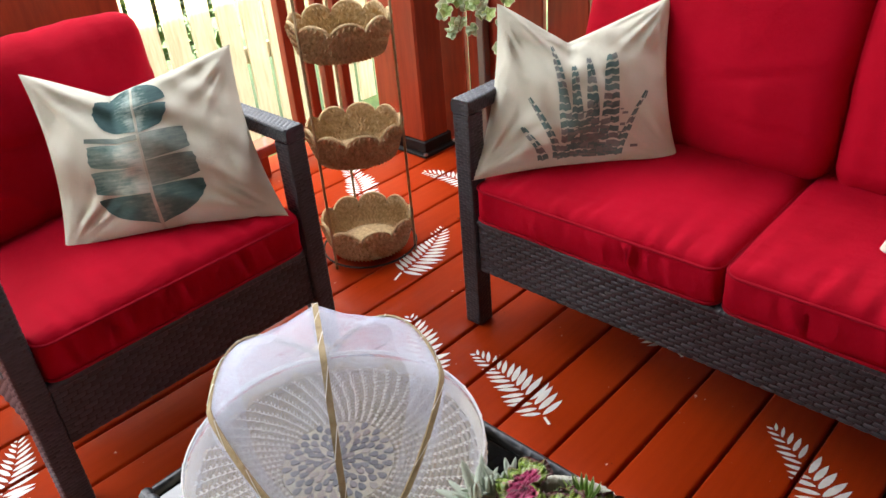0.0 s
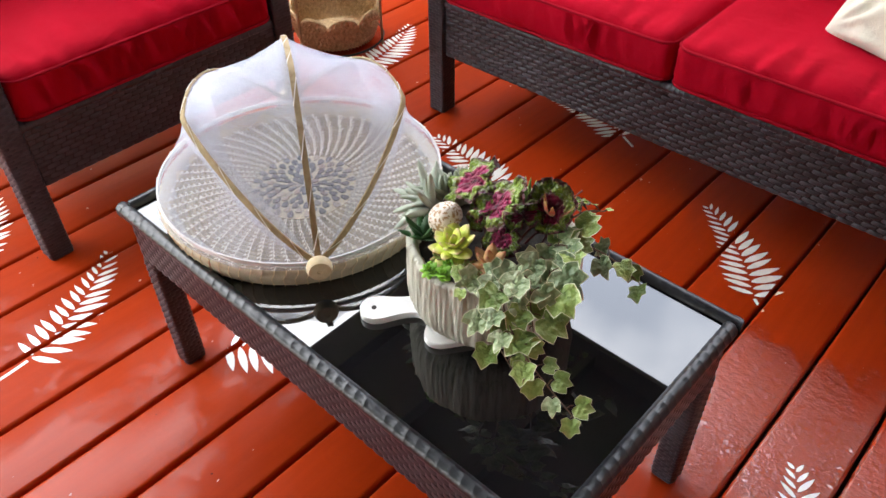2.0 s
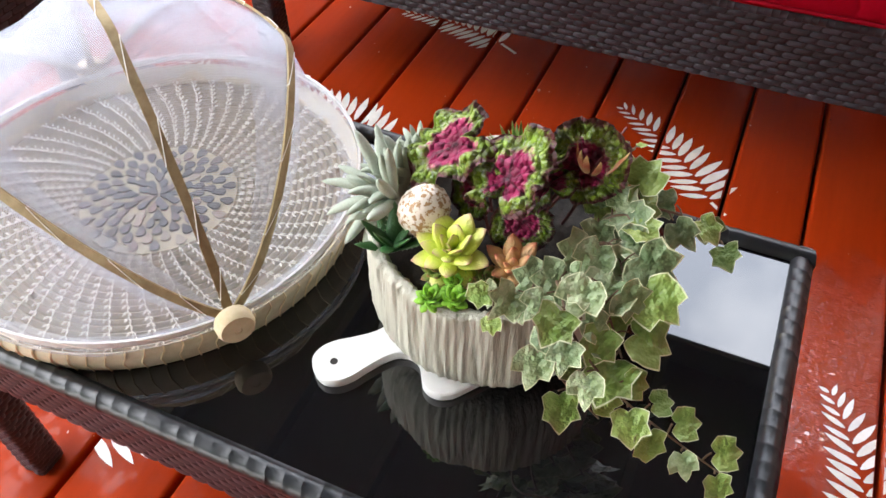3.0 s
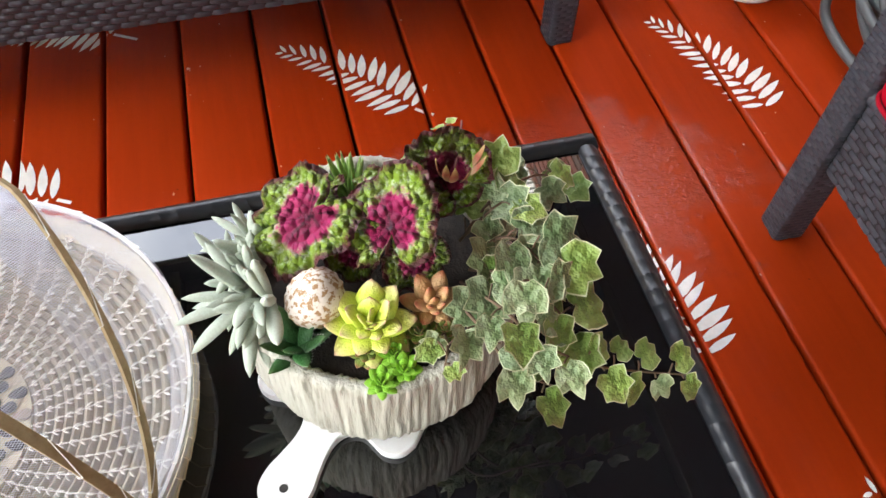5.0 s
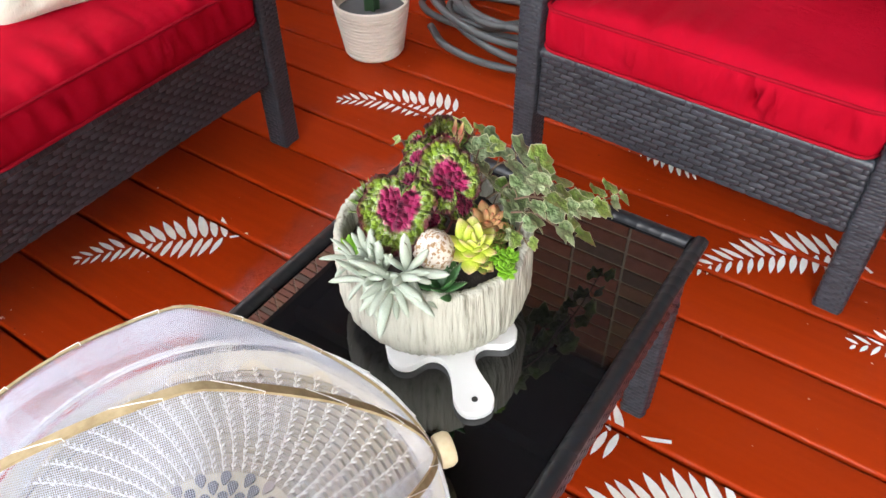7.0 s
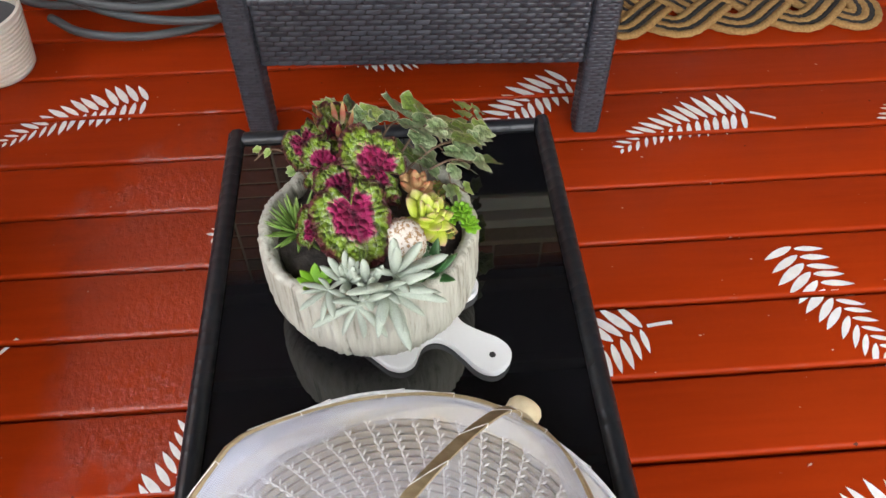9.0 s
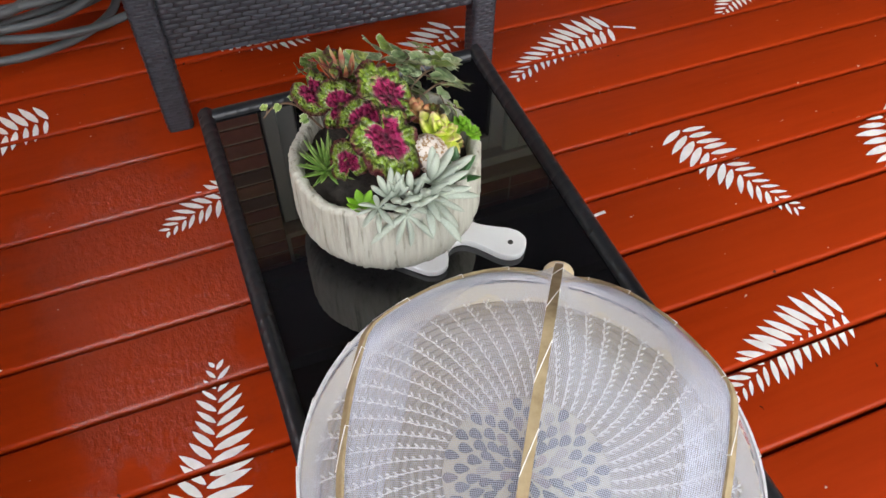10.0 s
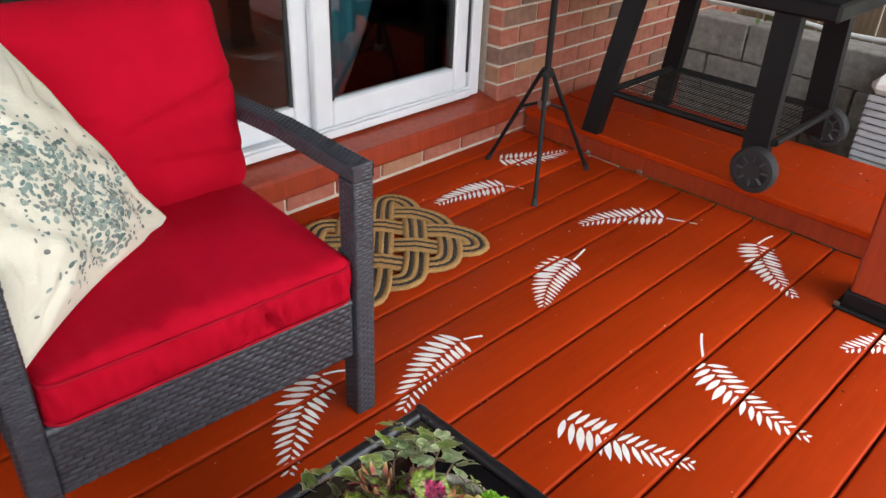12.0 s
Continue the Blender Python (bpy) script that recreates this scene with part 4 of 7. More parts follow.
def wicker_seat(name, width, seats, label, category, group, m, seed, back=(0.0, 0.02, 0.0)):
    """A lounge chair or sofa: front at y = 0, back towards +y, standing on z = 0."""
    t = thing(name, m, label, category, group)
    hw = width / 2
    for sx in (-1, 1):
        x = sx * (hw - 0.026)
        g = Geo()
        wrapped(g, [(x, 0.028, 0.0), (x, 0.0285, 0.606)], 0.027, 0.028, (1, 0, 0))
        part("front_leg", g, RATTAN, t, smooth=60)["kind"] = "stuff"
        g = Geo()
        wrapped(g, [(x, 0.002, 0.6255), (x, 0.30, 0.6255), (x, 0.66, 0.600)], 0.0275, 0.019, (1, 0, 0))
        weave(g, (x - 0.026, 0.0025, 0.6075), (1, 0, 0), (0, 0, 1), (0, -1, 0), 0.052, 0.0365, 0.026, 0.0075, 0.0024)
        part("armrest", g, RATTAN, t, smooth=60)["kind"] = "stuff"
        g = Geo()
        xr = sx * (hw - 0.045)
        wrapped(g, [(xr, 0.725, 0.0), (xr, 0.69, 0.30), (x, 0.665, 0.60)], 0.022, 0.024, (1, 0, 0))
        part("rear_leg", g, RATTAN, t, smooth=60)["kind"] = "stuff"
        g = Geo()
        box(g, (x - 0.014, 0.057, 0.20), (x + 0.014, 0.665, 0.305), 0.004)
        part("side_rail", g, RATTAN_CORE, t)
        g = Geo()
        o = (x + sx * 0.0145, 0.06 if sx > 0 else 0.66, 0.20)
        weave(g, o, (0, sx, 0), (0, 0, 1), (sx, 0, 0), 0.60, 0.105)
        part("side_weave", g, RATTAN, t, smooth=60)["kind"] = "stuff"
    g = Geo()
    box(g, (-hw + 0.053, 0.012, 0.178), (hw - 0.053, 0.04, 0.318), 0.004)
    box(g, (-hw + 0.053, 0.041, 0.285), (hw - 0.053, 0.67, 0.312), 0.004)
    part("seat_frame", g, RATTAN_CORE, t)
    g = Geo()
    weave(g, (-hw + 0.053, 0.0115, 0.176), (1, 0, 0), (0, 0, 1), (0, -1, 0), width - 0.106, 0.136)
    wound(g, [(-hw + 0.053, 0.022, 0.319), (hw - 0.053, 0.022, 0.319)], 0.012, 0.009, (0, 1, 0), 0.012)
    part("front_weave", g, RATTAN, t, smooth=60)["kind"] = "stuff"
    g = Geo()
    lean = Vector((0, 0.26, 0.96)).normalized()
    out = Vector((0, 0.96, -0.26)).normalized()
    o = Vector((0, 0.60, 0.30))
    for sx in (-1, 1):
        wound(g, [o + Vector((sx * (hw - 0.08), 0, 0)), o + Vector((sx * (hw - 0.08), 0, 0)) + lean * 0.50], 0.02, 0.016, (1, 0, 0))
    wound(g, [o + lean * 0.505 + Vector((-hw + 0.06, 0, 0)), o + lean * 0.505 + Vector((hw - 0.06, 0, 0))], 0.02, 0.016, (0, 0, 1))
    weave(g, o + out * 0.012 + Vector((hw - 0.10, 0, 0)), (-1, 0, 0), lean, out, width - 0.2, 0.49, 0.034, 0.012)
    part("backrest_frame", g, RATTAN, t, smooth=60)
    g = Geo()
    box(g, (-hw + 0.1, -0.006, -0.25), (hw - 0.1, 0.006, 0.25), 0.003)
    part("backrest_panel", g, RATTAN_CORE, t, at=Matrix.Translation(o + lean * 0.25) @ pose(0, 0, 0, -15.2))
    cw = (width - 0.105) / seats
    for k in range(seats):
        cx = -hw + 0.0525 + cw * (k + 0.5)
        half = (cw / 2 - 0.002, 0.315, 0.058)
        c = part("seat_cushion", soft_box(half, 0.03, (0.004, 0.001, 0.016), seed + k, 0.0045, 76, 0.062 if seats == 1 else 0.030), CRIMSON, t, smooth=180, at=pose(cx, 0.312, 0.386, 0.6))
        for zz in (0.040, -0.044):
            g = Geo()
            tube(g, rounded_loop(half[0] - 0.001, half[1] + 0.0015, 0.035, zz), 0.0034, 6, closed=True)
            part("piping", g, CRIMSON_PIPE, c, smooth=180)
        shift, wider, lower = back
        bw = cw + (wider if k == 0 else -wider)
        half = (bw / 2 - 0.004, 0.075, 0.235 - lower)
        lean_m = pose(cx + shift, 0.535, 0.655 - lower, -13, 0, 0)
        c = part("back_cushion", soft_box(half, 0.05, (0.006, 0.035, 0.008), seed + 5 + k, 0.006, 40, 0.0, [(x0, z0, x1, z1, deep * (0.25 if seats == 2 else 1.0)) for x0, z0, x1, z1, deep in ((0.04, -0.045, 0.34, 0.03, 0.012), (-0.30, 0.02, 0.02, -0.02, 0.006), (-0.36, -0.10, -0.16, -0.13, 0.010), (-0.36, -0.05, -0.20, -0.06, 0.008), (0.10, -0.12, 0.36, -0.15, 0.008))]), CRIMSON, t, smooth=180, at=lean_m)
        g = Geo()
        loop = [(x, 0.0, z) for x, z, _ in rounded_loop(half[0] + 0.001, half[2] + 0.001, 0.05, 0)]
        tube(g, loop, 0.0036, 6, closed=True)
        part("piping", g, CRIMSON_PIPE, c, smooth=180)
    return t


wicker_seat("armchair", 0.742, 1, "dark wicker armchair with crimson cushions and leaf-print pillow", "armchair", "wicker armchairs", pose(0.428, 1.235, 0), 1, (-0.018, -0.014, 0.020))
wicker_seat("armchair", 0.742, 1, "dark wicker armchair with crimson cushions beside the sliding door", "armchair", "wicker armchairs", pose(0.247, -0.472, 0, 0, 0, 176.85), 3)
wicker_seat("loveseat", 1.388, 2, "dark wicker two-seat sofa with faded crimson cushions", "sofa", "", pose(1.104, 0.361, 0, 0, 0, -89.3), 11, (0.018, 0.036, 0.0))

# ---- scatter pillows ----


class PillowSkin:
    """The front of a stuffed square pillow between four corners (bl, br, tr, tl)."""

    def __init__(self, bl, br, tr, tl, puff, seed, dip=None):
        self.c = [Vector(p) for p in (bl, br, tr, tl)]
        self.puff, self.seed, self.dip = puff, seed, dip
        self.n = (self.c[1] - self.c[0]).cross(self.c[3] - self.c[0]).normalized()

    def at(self, u, v, side=1, lift=0.0):
        a, b = 2 * u - 1, 2 * v - 1
        pu = 0.5 + a * 0.5 * (1 - 0.095 * (1 - b * b) * abs(a))
        pv = 0.5 + b * 0.5 * (1 - 0.085 * (1 - a * a) * abs(b))
        if self.dip:
            at_u, deep = self.dip
            vee = 1 - (at_u - u) / at_u if u < at_u else 1 - (u - at_u) / (1 - at_u)
            pv -= deep * max(0.0, vee) ** 1.25 * max(0.0, v) ** 2.2
        p = (self.c[0] * (1 - pu) + self.c[1] * pu) * (1 - pv) + (self.c[3] * (1 - pu) + self.c[2] * pu) * pv
        e = max(0.0, (1 - a * a)) ** 0.55 * max(0.0, (1 - b * b)) ** 0.55
        s = self.seed
        crease = 0.020 * noise.noise(Vector((u * 3.2 + s, v * 3.2, side))) + 0.013 * noise.noise(Vector(((u + v) * 6.0 + s, (u - v) * 2.2, side * 2))) + 0.006 * noise.noise(Vector((u * 9.0 + s, v * 5.0 + u * 4.0, side * 3)))
        for cu, cv in ((0, 0), (1, 0), (1, 1), (0, 1)):
            far = math.hypot(u - cu, v - cv)
            turn = math.atan2(v - cv, u - cu)
            crease += 0.017 * math.exp(-((far - 0.22) / 0.16) ** 2) * noise.noise(Vector((turn * 5.5, far * 2.0 + s, cu + 2 * cv)))
        if self.dip:
            crease -= 0.030 * math.exp(-(((u - self.dip[0]) / 0.035) ** 2)) * max(0.0, v - 0.55) * 1.6
        return p + self.n * side * (self.puff * e + crease * min(1.0, 2.2 * e) + lift)


def pillow(skin, label):
    g = Geo()
    n = 64
    for side in (1, -1):
        verts = [skin.at(i / n, j / n, side) for j in range(n + 1) for i in range(n + 1)]
        faces = [(j * (n + 1) + i, j * (n + 1) + i + 1, (j + 1) * (n + 1) + i + 1, (j + 1) * (n + 1) + i) for j in range(n) for i in range(n)]
        g.add(verts, faces if side > 0 else [f[::-1] for f in faces])
    return tagged(part("throw_pillow", g, LINEN, smooth=180), label, "pillow", "scatter pillows")


def print_patch(g, skin, fn, nu, nv, m=0, lift=0.0016):
    """Ink on a pillow: fn maps a unit square to the pillow's own u, v."""
    verts, uvs = [], []
    for j in range(nv + 1):
        for i in range(nu + 1):
            u, v = fn(i / nu, j / nv)
            verts.append(skin.at(u, v, 1, lift))
            uvs.append((i / nu + 0.01, v))
    g.add(verts, [(j * (nu + 1) + i, j * (nu + 1) + i + 1, (j + 1) * (nu + 1) + i + 1, (j + 1) * (nu + 1) + i) for j in range(nv) for i in range(nu)], m, uvs)


INK_DARK = make_fibre("dark_green_ink", (0.03, 0.075, 0.075), (0.15, 0.22, 0.20), 14.0, None, 0.1)
INK_MID = make_fibre("soft_green_ink", (0.12, 0.19, 0.165), (0.34, 0.40, 0.355), 22.0, None, 0.1)
INK_GREY = make_fibre("grey_ink", (0.10, 0.105, 0.10), (0.24, 0.25, 0.235), 30.0, None, 0.1)

skin = PillowSkin((0.300, 1.512, 0.437), (0.718, 1.242, 0.437), (0.785, 1.455, 0.795), (0.387, 1.680, 0.800), 0.075, 2.0, (0.37, 0.15))
leaf_pillow = pillow(skin, "cream linen pillow printed with a green banana leaf")
prng = random.Random(3)


def leaf_half(t, side):
    foot = (1 - max(0.0, (0.26 - t) / 0.26) ** 2.4) ** 0.5
    low = (0.245 if side < 0 else 0.235 - 0.09 * max(0.0, t - 0.2)) * foot
    top = (0.185 if side < 0 else 0.150) * max(0.0, 1 - ((t - 0.79) / 0.21) ** 2) ** 0.5
    return low if t < 0.605 else max(0.03, top)


def leaf_spot(t, a, side):
    mid = 0.485 - 0.030 * (1 - t)
    ragged = 1 + 0.05 * noise.noise(Vector((t * 26, side * 5, 0))) * a
    return mid + side * (0.006 + leaf_half(t, side) * a * ragged), 0.045 + 0.93 * (t + 0.035 * a * a * (0.4 - t) + 0.02 * a)


def make_streak(name, stops):
    """Watercolour streaks that run from the rib to the leaf's edge."""
    mt, nt, b = material(name, stops[0][1], 0.9)
    uv = nt.nodes.new("ShaderNodeUVMap")
    outs = []
    for sc in ((1.3, 34.0, 1.0), (1.6, 7.0, 1.0)):
        mp = nt.nodes.new("ShaderNodeMapping")
        mp.inputs["Scale"].default_value = sc
        nt.links.new(uv.outputs[0], mp.inputs["Vector"])
        nz = node(nt, "ShaderNodeTexNoise", Scale=1.6, Detail=5.0, Roughness=0.65)
        nt.links.new(mp.outputs[0], nz.inputs["Vector"])
        outs.append(nz.outputs["Fac"])
    # the wash pools towards the leaf's edge and thins at the rib
    sep = nt.nodes.new("ShaderNodeSeparateXYZ")
    nt.links.new(uv.outputs[0], sep.inputs[0])
    thin = ramp(nt, sep.outputs[0], [(0.0, (0.85, 0.85, 0.85)), (0.55, (0.45, 0.45, 0.45)), (0.95, (0.25, 0.25, 0.25))])
    nt.links.new(ramp(nt, mixed(nt, 0.32, mixed(nt, 0.55, outs[0], outs[1]), thin), stops), b.inputs["Base Color"])
    bump(nt, b, noise_tex(nt, 500.0, 2), 0.3, 0.0015)
    return mt


INK_TOP = make_streak("dark_leaf_wash", [(0.36, (0.025, 0.065, 0.07)), (0.52, (0.05, 0.11, 0.105)), (0.66, (0.34, 0.42, 0.38))])
INK_LEFT = make_streak("light_leaf_wash", [(0.36, (0.05, 0.11, 0.10)), (0.48, (0.20, 0.28, 0.245)), (0.60, (0.52, 0.53, 0.46))])
INK_RIGHT = make_streak("grey_leaf_wash", [(0.34, (0.05, 0.08, 0.07)), (0.50, (0.16, 0.19, 0.165)), (0.68, (0.34, 0.36, 0.31))])
INK_FOOT = make_streak("deep_leaf_wash", [(0.34, (0.025, 0.065, 0.065)), (0.52, (0.07, 0.13, 0.12)), (0.68, (0.24, 0.31, 0.275))])
g = Geo()
for side, bands in ((-1, ((0.0, 0.213, 3), (0.216, 0.386, 1), (0.389, 0.552, 1), (0.562, 0.600, 2), (0.618, 0.995, 0))), (1, ((0.0, 0.253, 3), (0.256, 0.422, 2), (0.426, 0.598, 2), (0.608, 0.79, 0), (0.793, 0.995, 0)))):
    for t0, t1, ink in bands:
        print_patch(g, skin, lambda a, b: leaf_spot(t0 + (t1 - t0) * (b + (0.06 * a * a + 0.05 * a ** 8) * (1 - 2 * b)), a, side), 14, max(3, round((t1 - t0) * 60)), ink)
part("leaf_print", g, [INK_TOP, INK_LEFT, INK_RIGHT, INK_FOOT], leaf_pillow, "green banana leaf print", smooth=180)
g = Geo()
print_patch(g, skin, lambda a, b: (0.481 - 0.030 * (1 - b) + (0.016 * (1 - 0.6 * b)) * (a - 0.3), 0.01 + 0.80 * b), 1, 30, 0, 0.0022)
part("leaf_rib", g, make_fibre("pale_rib_ink", (0.42, 0.38, 0.30), (0.6, 0.56, 0.47), 30.0, None, 0.1), leaf_pillow, smooth=180)

skin = PillowSkin((1.100, 1.006, 0.440), (1.470, 0.654, 0.440), (1.572, 0.762, 0.805), (1.282, 1.060, 0.820), 0.075, 5.0, (0.42, 0.20))
aloe_pillow = pillow(skin, "cream linen pillow printed with a dark spotted aloe")
g = Geo()
for x0, lean_x, h, w, both_ends in ((0.44, -0.125, 0.80, 0.030, 0), (0.485, -0.055, 0.66, 0.030, 0), (0.555, -0.045, 0.70, 0.034, 0), (0.635, 0.0, 0.68, 0.046, 1), (0.40, -0.20, 0.42, 0.020, 0), (0.33, -0.15, 0.24, 0.022, 0), (0.68, 0.16, 0.40, 0.022, 0), (0.53, 0.02, 0.42, 0.05, 0)):
    n = max(5, round(h * 19))
    for k in range(n):
        t0, t1 = k / n, (k + prng.uniform(0.66, 0.86)) / n
        for j in range(2):
            sk = prng.uniform(-0.006, 0.006)

            def band(a, b, t0=t0, t1=t1, x0=x0, lean_x=lean_x, h=h, w=w, j=j, sk=sk, both_ends=both_ends):
                t = t0 + (t1 - t0) * b
                ww = w * (1 - t) ** (0.2 if both_ends else 0.5) + 0.005
                aa = (a + j) / 2
                return x0 + lean_x * t ** 1.4 + (aa - 0.5) * 2 * ww, 0.06 + h * t + 0.006 * math.sin(aa * 9 + k) + sk

            print_patch(g, skin, band, 2, 2, prng.choice((0, 0, 1)) if both_ends or x0 > 0.6 else (0 if prng.random() < 0.8 else 1))
for _ in range(120):
    cu_, cv_ = prng.gauss(0.56, 0.075), 0.06 + abs(prng.gauss(0, 0.13))
    s = prng.uniform(0.008, 0.02)
    if 0.1 < cu_ < 0.9 and cv_ < 0.5:
        print_patch(g, skin, lambda a, b: (cu_ + (a - 0.5) * s * 2.2, cv_ + (b - 0.5) * s), 2, 1, prng.choice((0, 1, 1)), 0.0026)
part("aloe_print", g, [INK_DARK, INK_GREY], aloe_pillow, "dark green aloe print", smooth=180)

skin = PillowSkin((0.556, -0.536, 0.440), (0.134, -0.838, 0.436), (0.375, -0.925, 0.880), (0.720, -0.665, 0.870), 0.085, 8.0, (0.5, 0.06))
dot_pillow = pillow(skin, "cream linen pillow printed with scattered grey-green leaves")
g = Geo()
for _ in range(900):
    t = prng.random()
    cu_, cv_ = 0.50 + 0.12 * math.sin(t * 5) + prng.gauss(0, 0.13), 0.08 + 0.70 * t + prng.gauss(0, 0.05)
    if not (0.06 < cu_ < 0.92 and 0.06 < cv_ < 0.88):
        continue
    s, w, a0 = prng.uniform(0.006, 0.017), prng.uniform(0.45, 0.8), prng.uniform(0, 6.28)
    rim = []
    for k in range(8):
        a = a0 + k * math.pi / 4
        x, y = s * math.cos(k * math.pi / 4), s * w * math.sin(k * math.pi / 4)
        rim.append(skin.at(cu_ + x * math.cos(a0) - y * math.sin(a0), cv_ + x * math.sin(a0) + y * math.cos(a0), 1, 0.0018))
    g.add(rim, [tuple(range(8))], prng.choice((0, 1, 1, 2)))
part("leaf_print", g, [INK_DARK, INK_MID, INK_GREY], dot_pillow, "scattered grey-green leaf print", smooth=180)["kind"] = "stuff"

skin = PillowSkin((1.312, 0.150, 0.445), (1.120, -0.225, 0.440), (1.275, -0.290, 0.83), (1.475, 0.085, 0.84), 0.07, 11.0)
pillow(skin, "plain cream linen pillow on the crimson sofa")

# ---- coffee table ----
TX0, TX1, TY0, TY1, TZ = 0.083, 0.542, -0.086, 0.801, 0.378
GLASS_Z = 0.369
table = thing("coffee_table", pose(0, 0, 0), "dark wicker coffee table with a glossy black glass top", "coffee table")
E_ = 0.0205
for a, b in (((TX0 + 0.010, TY0), (TX0 + 0.010, TY1)), ((TX1 - 0.010, TY0), (TX1 - 0.010, TY1))):
    g = Geo()
    wound(g, [(a[0], a[1], TZ - 0.009), (b[0], b[1], TZ - 0.009)], 0.010, 0.010, (1, 0, 0), 0.018, 0.0012)
    part("top_edge", g, RATTAN_EDGE, table, smooth=50)
for y in (TY0 + 0.010, TY1 - 0.010):
    g = Geo()
    wound(g, [(TX0 + E_, y, TZ - 0.0095), (TX1 - E_, y, TZ - 0.0095)], 0.010, 0.010, (0, 1, 0), 0.018, 0.0012)
    part("top_edge", g, RATTAN_EDGE, table, smooth=50)
for x in (TX0 + 0.0095, TX1 - 0.0095):
    for y in (TY0 + 0.0095, TY1 - 0.0095):
        g = Geo()
        box(g, (x - 0.0102, y - 0.0102, TZ - 0.0205), (x + 0.0102, y + 0.0102, TZ + 0.0012), 0.0045)
        part("corner_wrap", g, RATTAN_EDGE, table, smooth=50)
g = Geo()
box(g, (TX0 + E_ - 0.004, TY0 + E_ - 0.004, GLASS_Z - 0.006), (TX1 - E_ + 0.004, TY1 - E_ + 0.004, GLASS_Z), 0.0015)
part("glass_top", g, BLACK_GLASS, table, "glossy black glass")
AP = 0.095
g = Geo()
box(g, (TX0 + 0.012, TY0 + 0.012, TZ - 0.02 - AP), (TX0 + 0.03, TY1 - 0.012, TZ - 0.021), 0.003)
box(g, (TX1 - 0.03, TY0 + 0.012, TZ - 0.02 - AP), (TX1 - 0.012, TY1 - 0.012, TZ - 0.021), 0.003)
box(g, (TX0 + 0.031, TY0 + 0.012, TZ - 0.02 - AP), (TX1 - 0.031, TY0 + 0.03, TZ - 0.021), 0.003)
box(g, (TX0 + 0.031, TY1 - 0.03, TZ - 0.02 - AP), (TX1 - 0.031, TY1 - 0.012, TZ - 0.021), 0.003)
box(g, (TX0 + 0.031, TY0 + 0.031, TZ - 0.026), (TX1 - 0.031, TY1 - 0.031, TZ - 0.0165), 0.003)
part("apron_core", g, RATTAN_CORE, table)
L, W = TY1 - TY0 - 0.024, TX1 - TX0 - 0.024
for o, u, nrm, w in (((TX0 + 0.0115, TY1 - 0.012, 0), (0, -1, 0), (-1, 0, 0), L), ((TX1 - 0.0115, TY0 + 0.012, 0), (0, 1, 0), (1, 0, 0), L),
                     ((TX0 + 0.012, TY0 + 0.0115, 0), (1, 0, 0), (0, -1, 0), W), ((TX1 - 0.012, TY1 - 0.0115, 0), (-1, 0, 0), (0, 1, 0), W)):
    g = Geo()
    weave(g, (o[0], o[1], TZ - 0.018 - AP), u, (0, 0, 1), nrm, w, AP, 0.020, 0.0105, 0.0016, 0.85)
    part("apron_weave", g, RATTAN, table, smooth=60)["kind"] = "stuff"
for x in (TX0 + 0.030, TX1 - 0.030):
    for y in (TY0 + 0.030, TY1 - 0.030):
        g = Geo()
        wrapped(g, [(x, y, 0.0), (x, y, TZ - 0.115)], 0.021, 0.021, (1, 0, 0))
        part("leg", g, RATTAN, table, smooth=60)["kind"] = "stuff"

# ---- food cover on a woven tray ----
TC = Vector((0.3237, 0.6033, 0))
CC = Vector((0.3237, 0.6025, 0))
AX = Vector((0.554, 0.832, 0)).normalized()
AY = Vector((-AX.y, AX.x, 0))
R0, PZ = 0.229, 0.414
tray = thing("woven_tray", Matrix.Translation((TC.x, TC.y, GLASS_Z)) @ Matrix.Diagonal((1.045, 1.045, 1.05, 1)), "round woven seagrass tray with a shell mosaic centre", "tray")
g = Geo()
coil = [(0.0, 0.010)]
for k in range(16):
    r = 0.084 + k * 0.0080
    coil += [(r, 0.009), (r + 0.0020, 0.0125), (r + 0.0040, 0.0138), (r + 0.0060, 0.0125)]
coil += [(0.212, 0.012), (0.212, 0.003), (0.0, 0.003)]
lathe(g, coil, 72)
part("coiled_base", g, GRASS_COIL, tray, smooth=60)
g = Geo()
lathe(g, [(0.210, 0.001), (0.215, 0.001), (0.2195, 0.016), (0.2235, 0.030), (0.2205, 0.0345), (0.2170, 0.031), (0.2135, 0.017), (0.210, 0.012), (0.210, 0.001)], 72)
part("rim", g, TRAY_PALE, tray, smooth=50)
g = Geo()
for k in range(84):
    a = 2 * math.pi * k / 84
    c, s = math.cos(a), math.sin(a)
    c2, s2 = math.cos(a + 0.03), math.sin(a + 0.03)
    tube(g, [(0.2149 * c, 0.2149 * s, 0.0), (0.2200 * c, 0.2200 * s, 0.016), (0.2240 * c2, 0.2240 * s2, 0.031), (0.2205 * c2, 0.2205 * s2, 0.0355)], 0.0009, 5)
part("rim_binding", g, BAMBOO_PALE, tray)["kind"] = "stuff"
g = Geo()
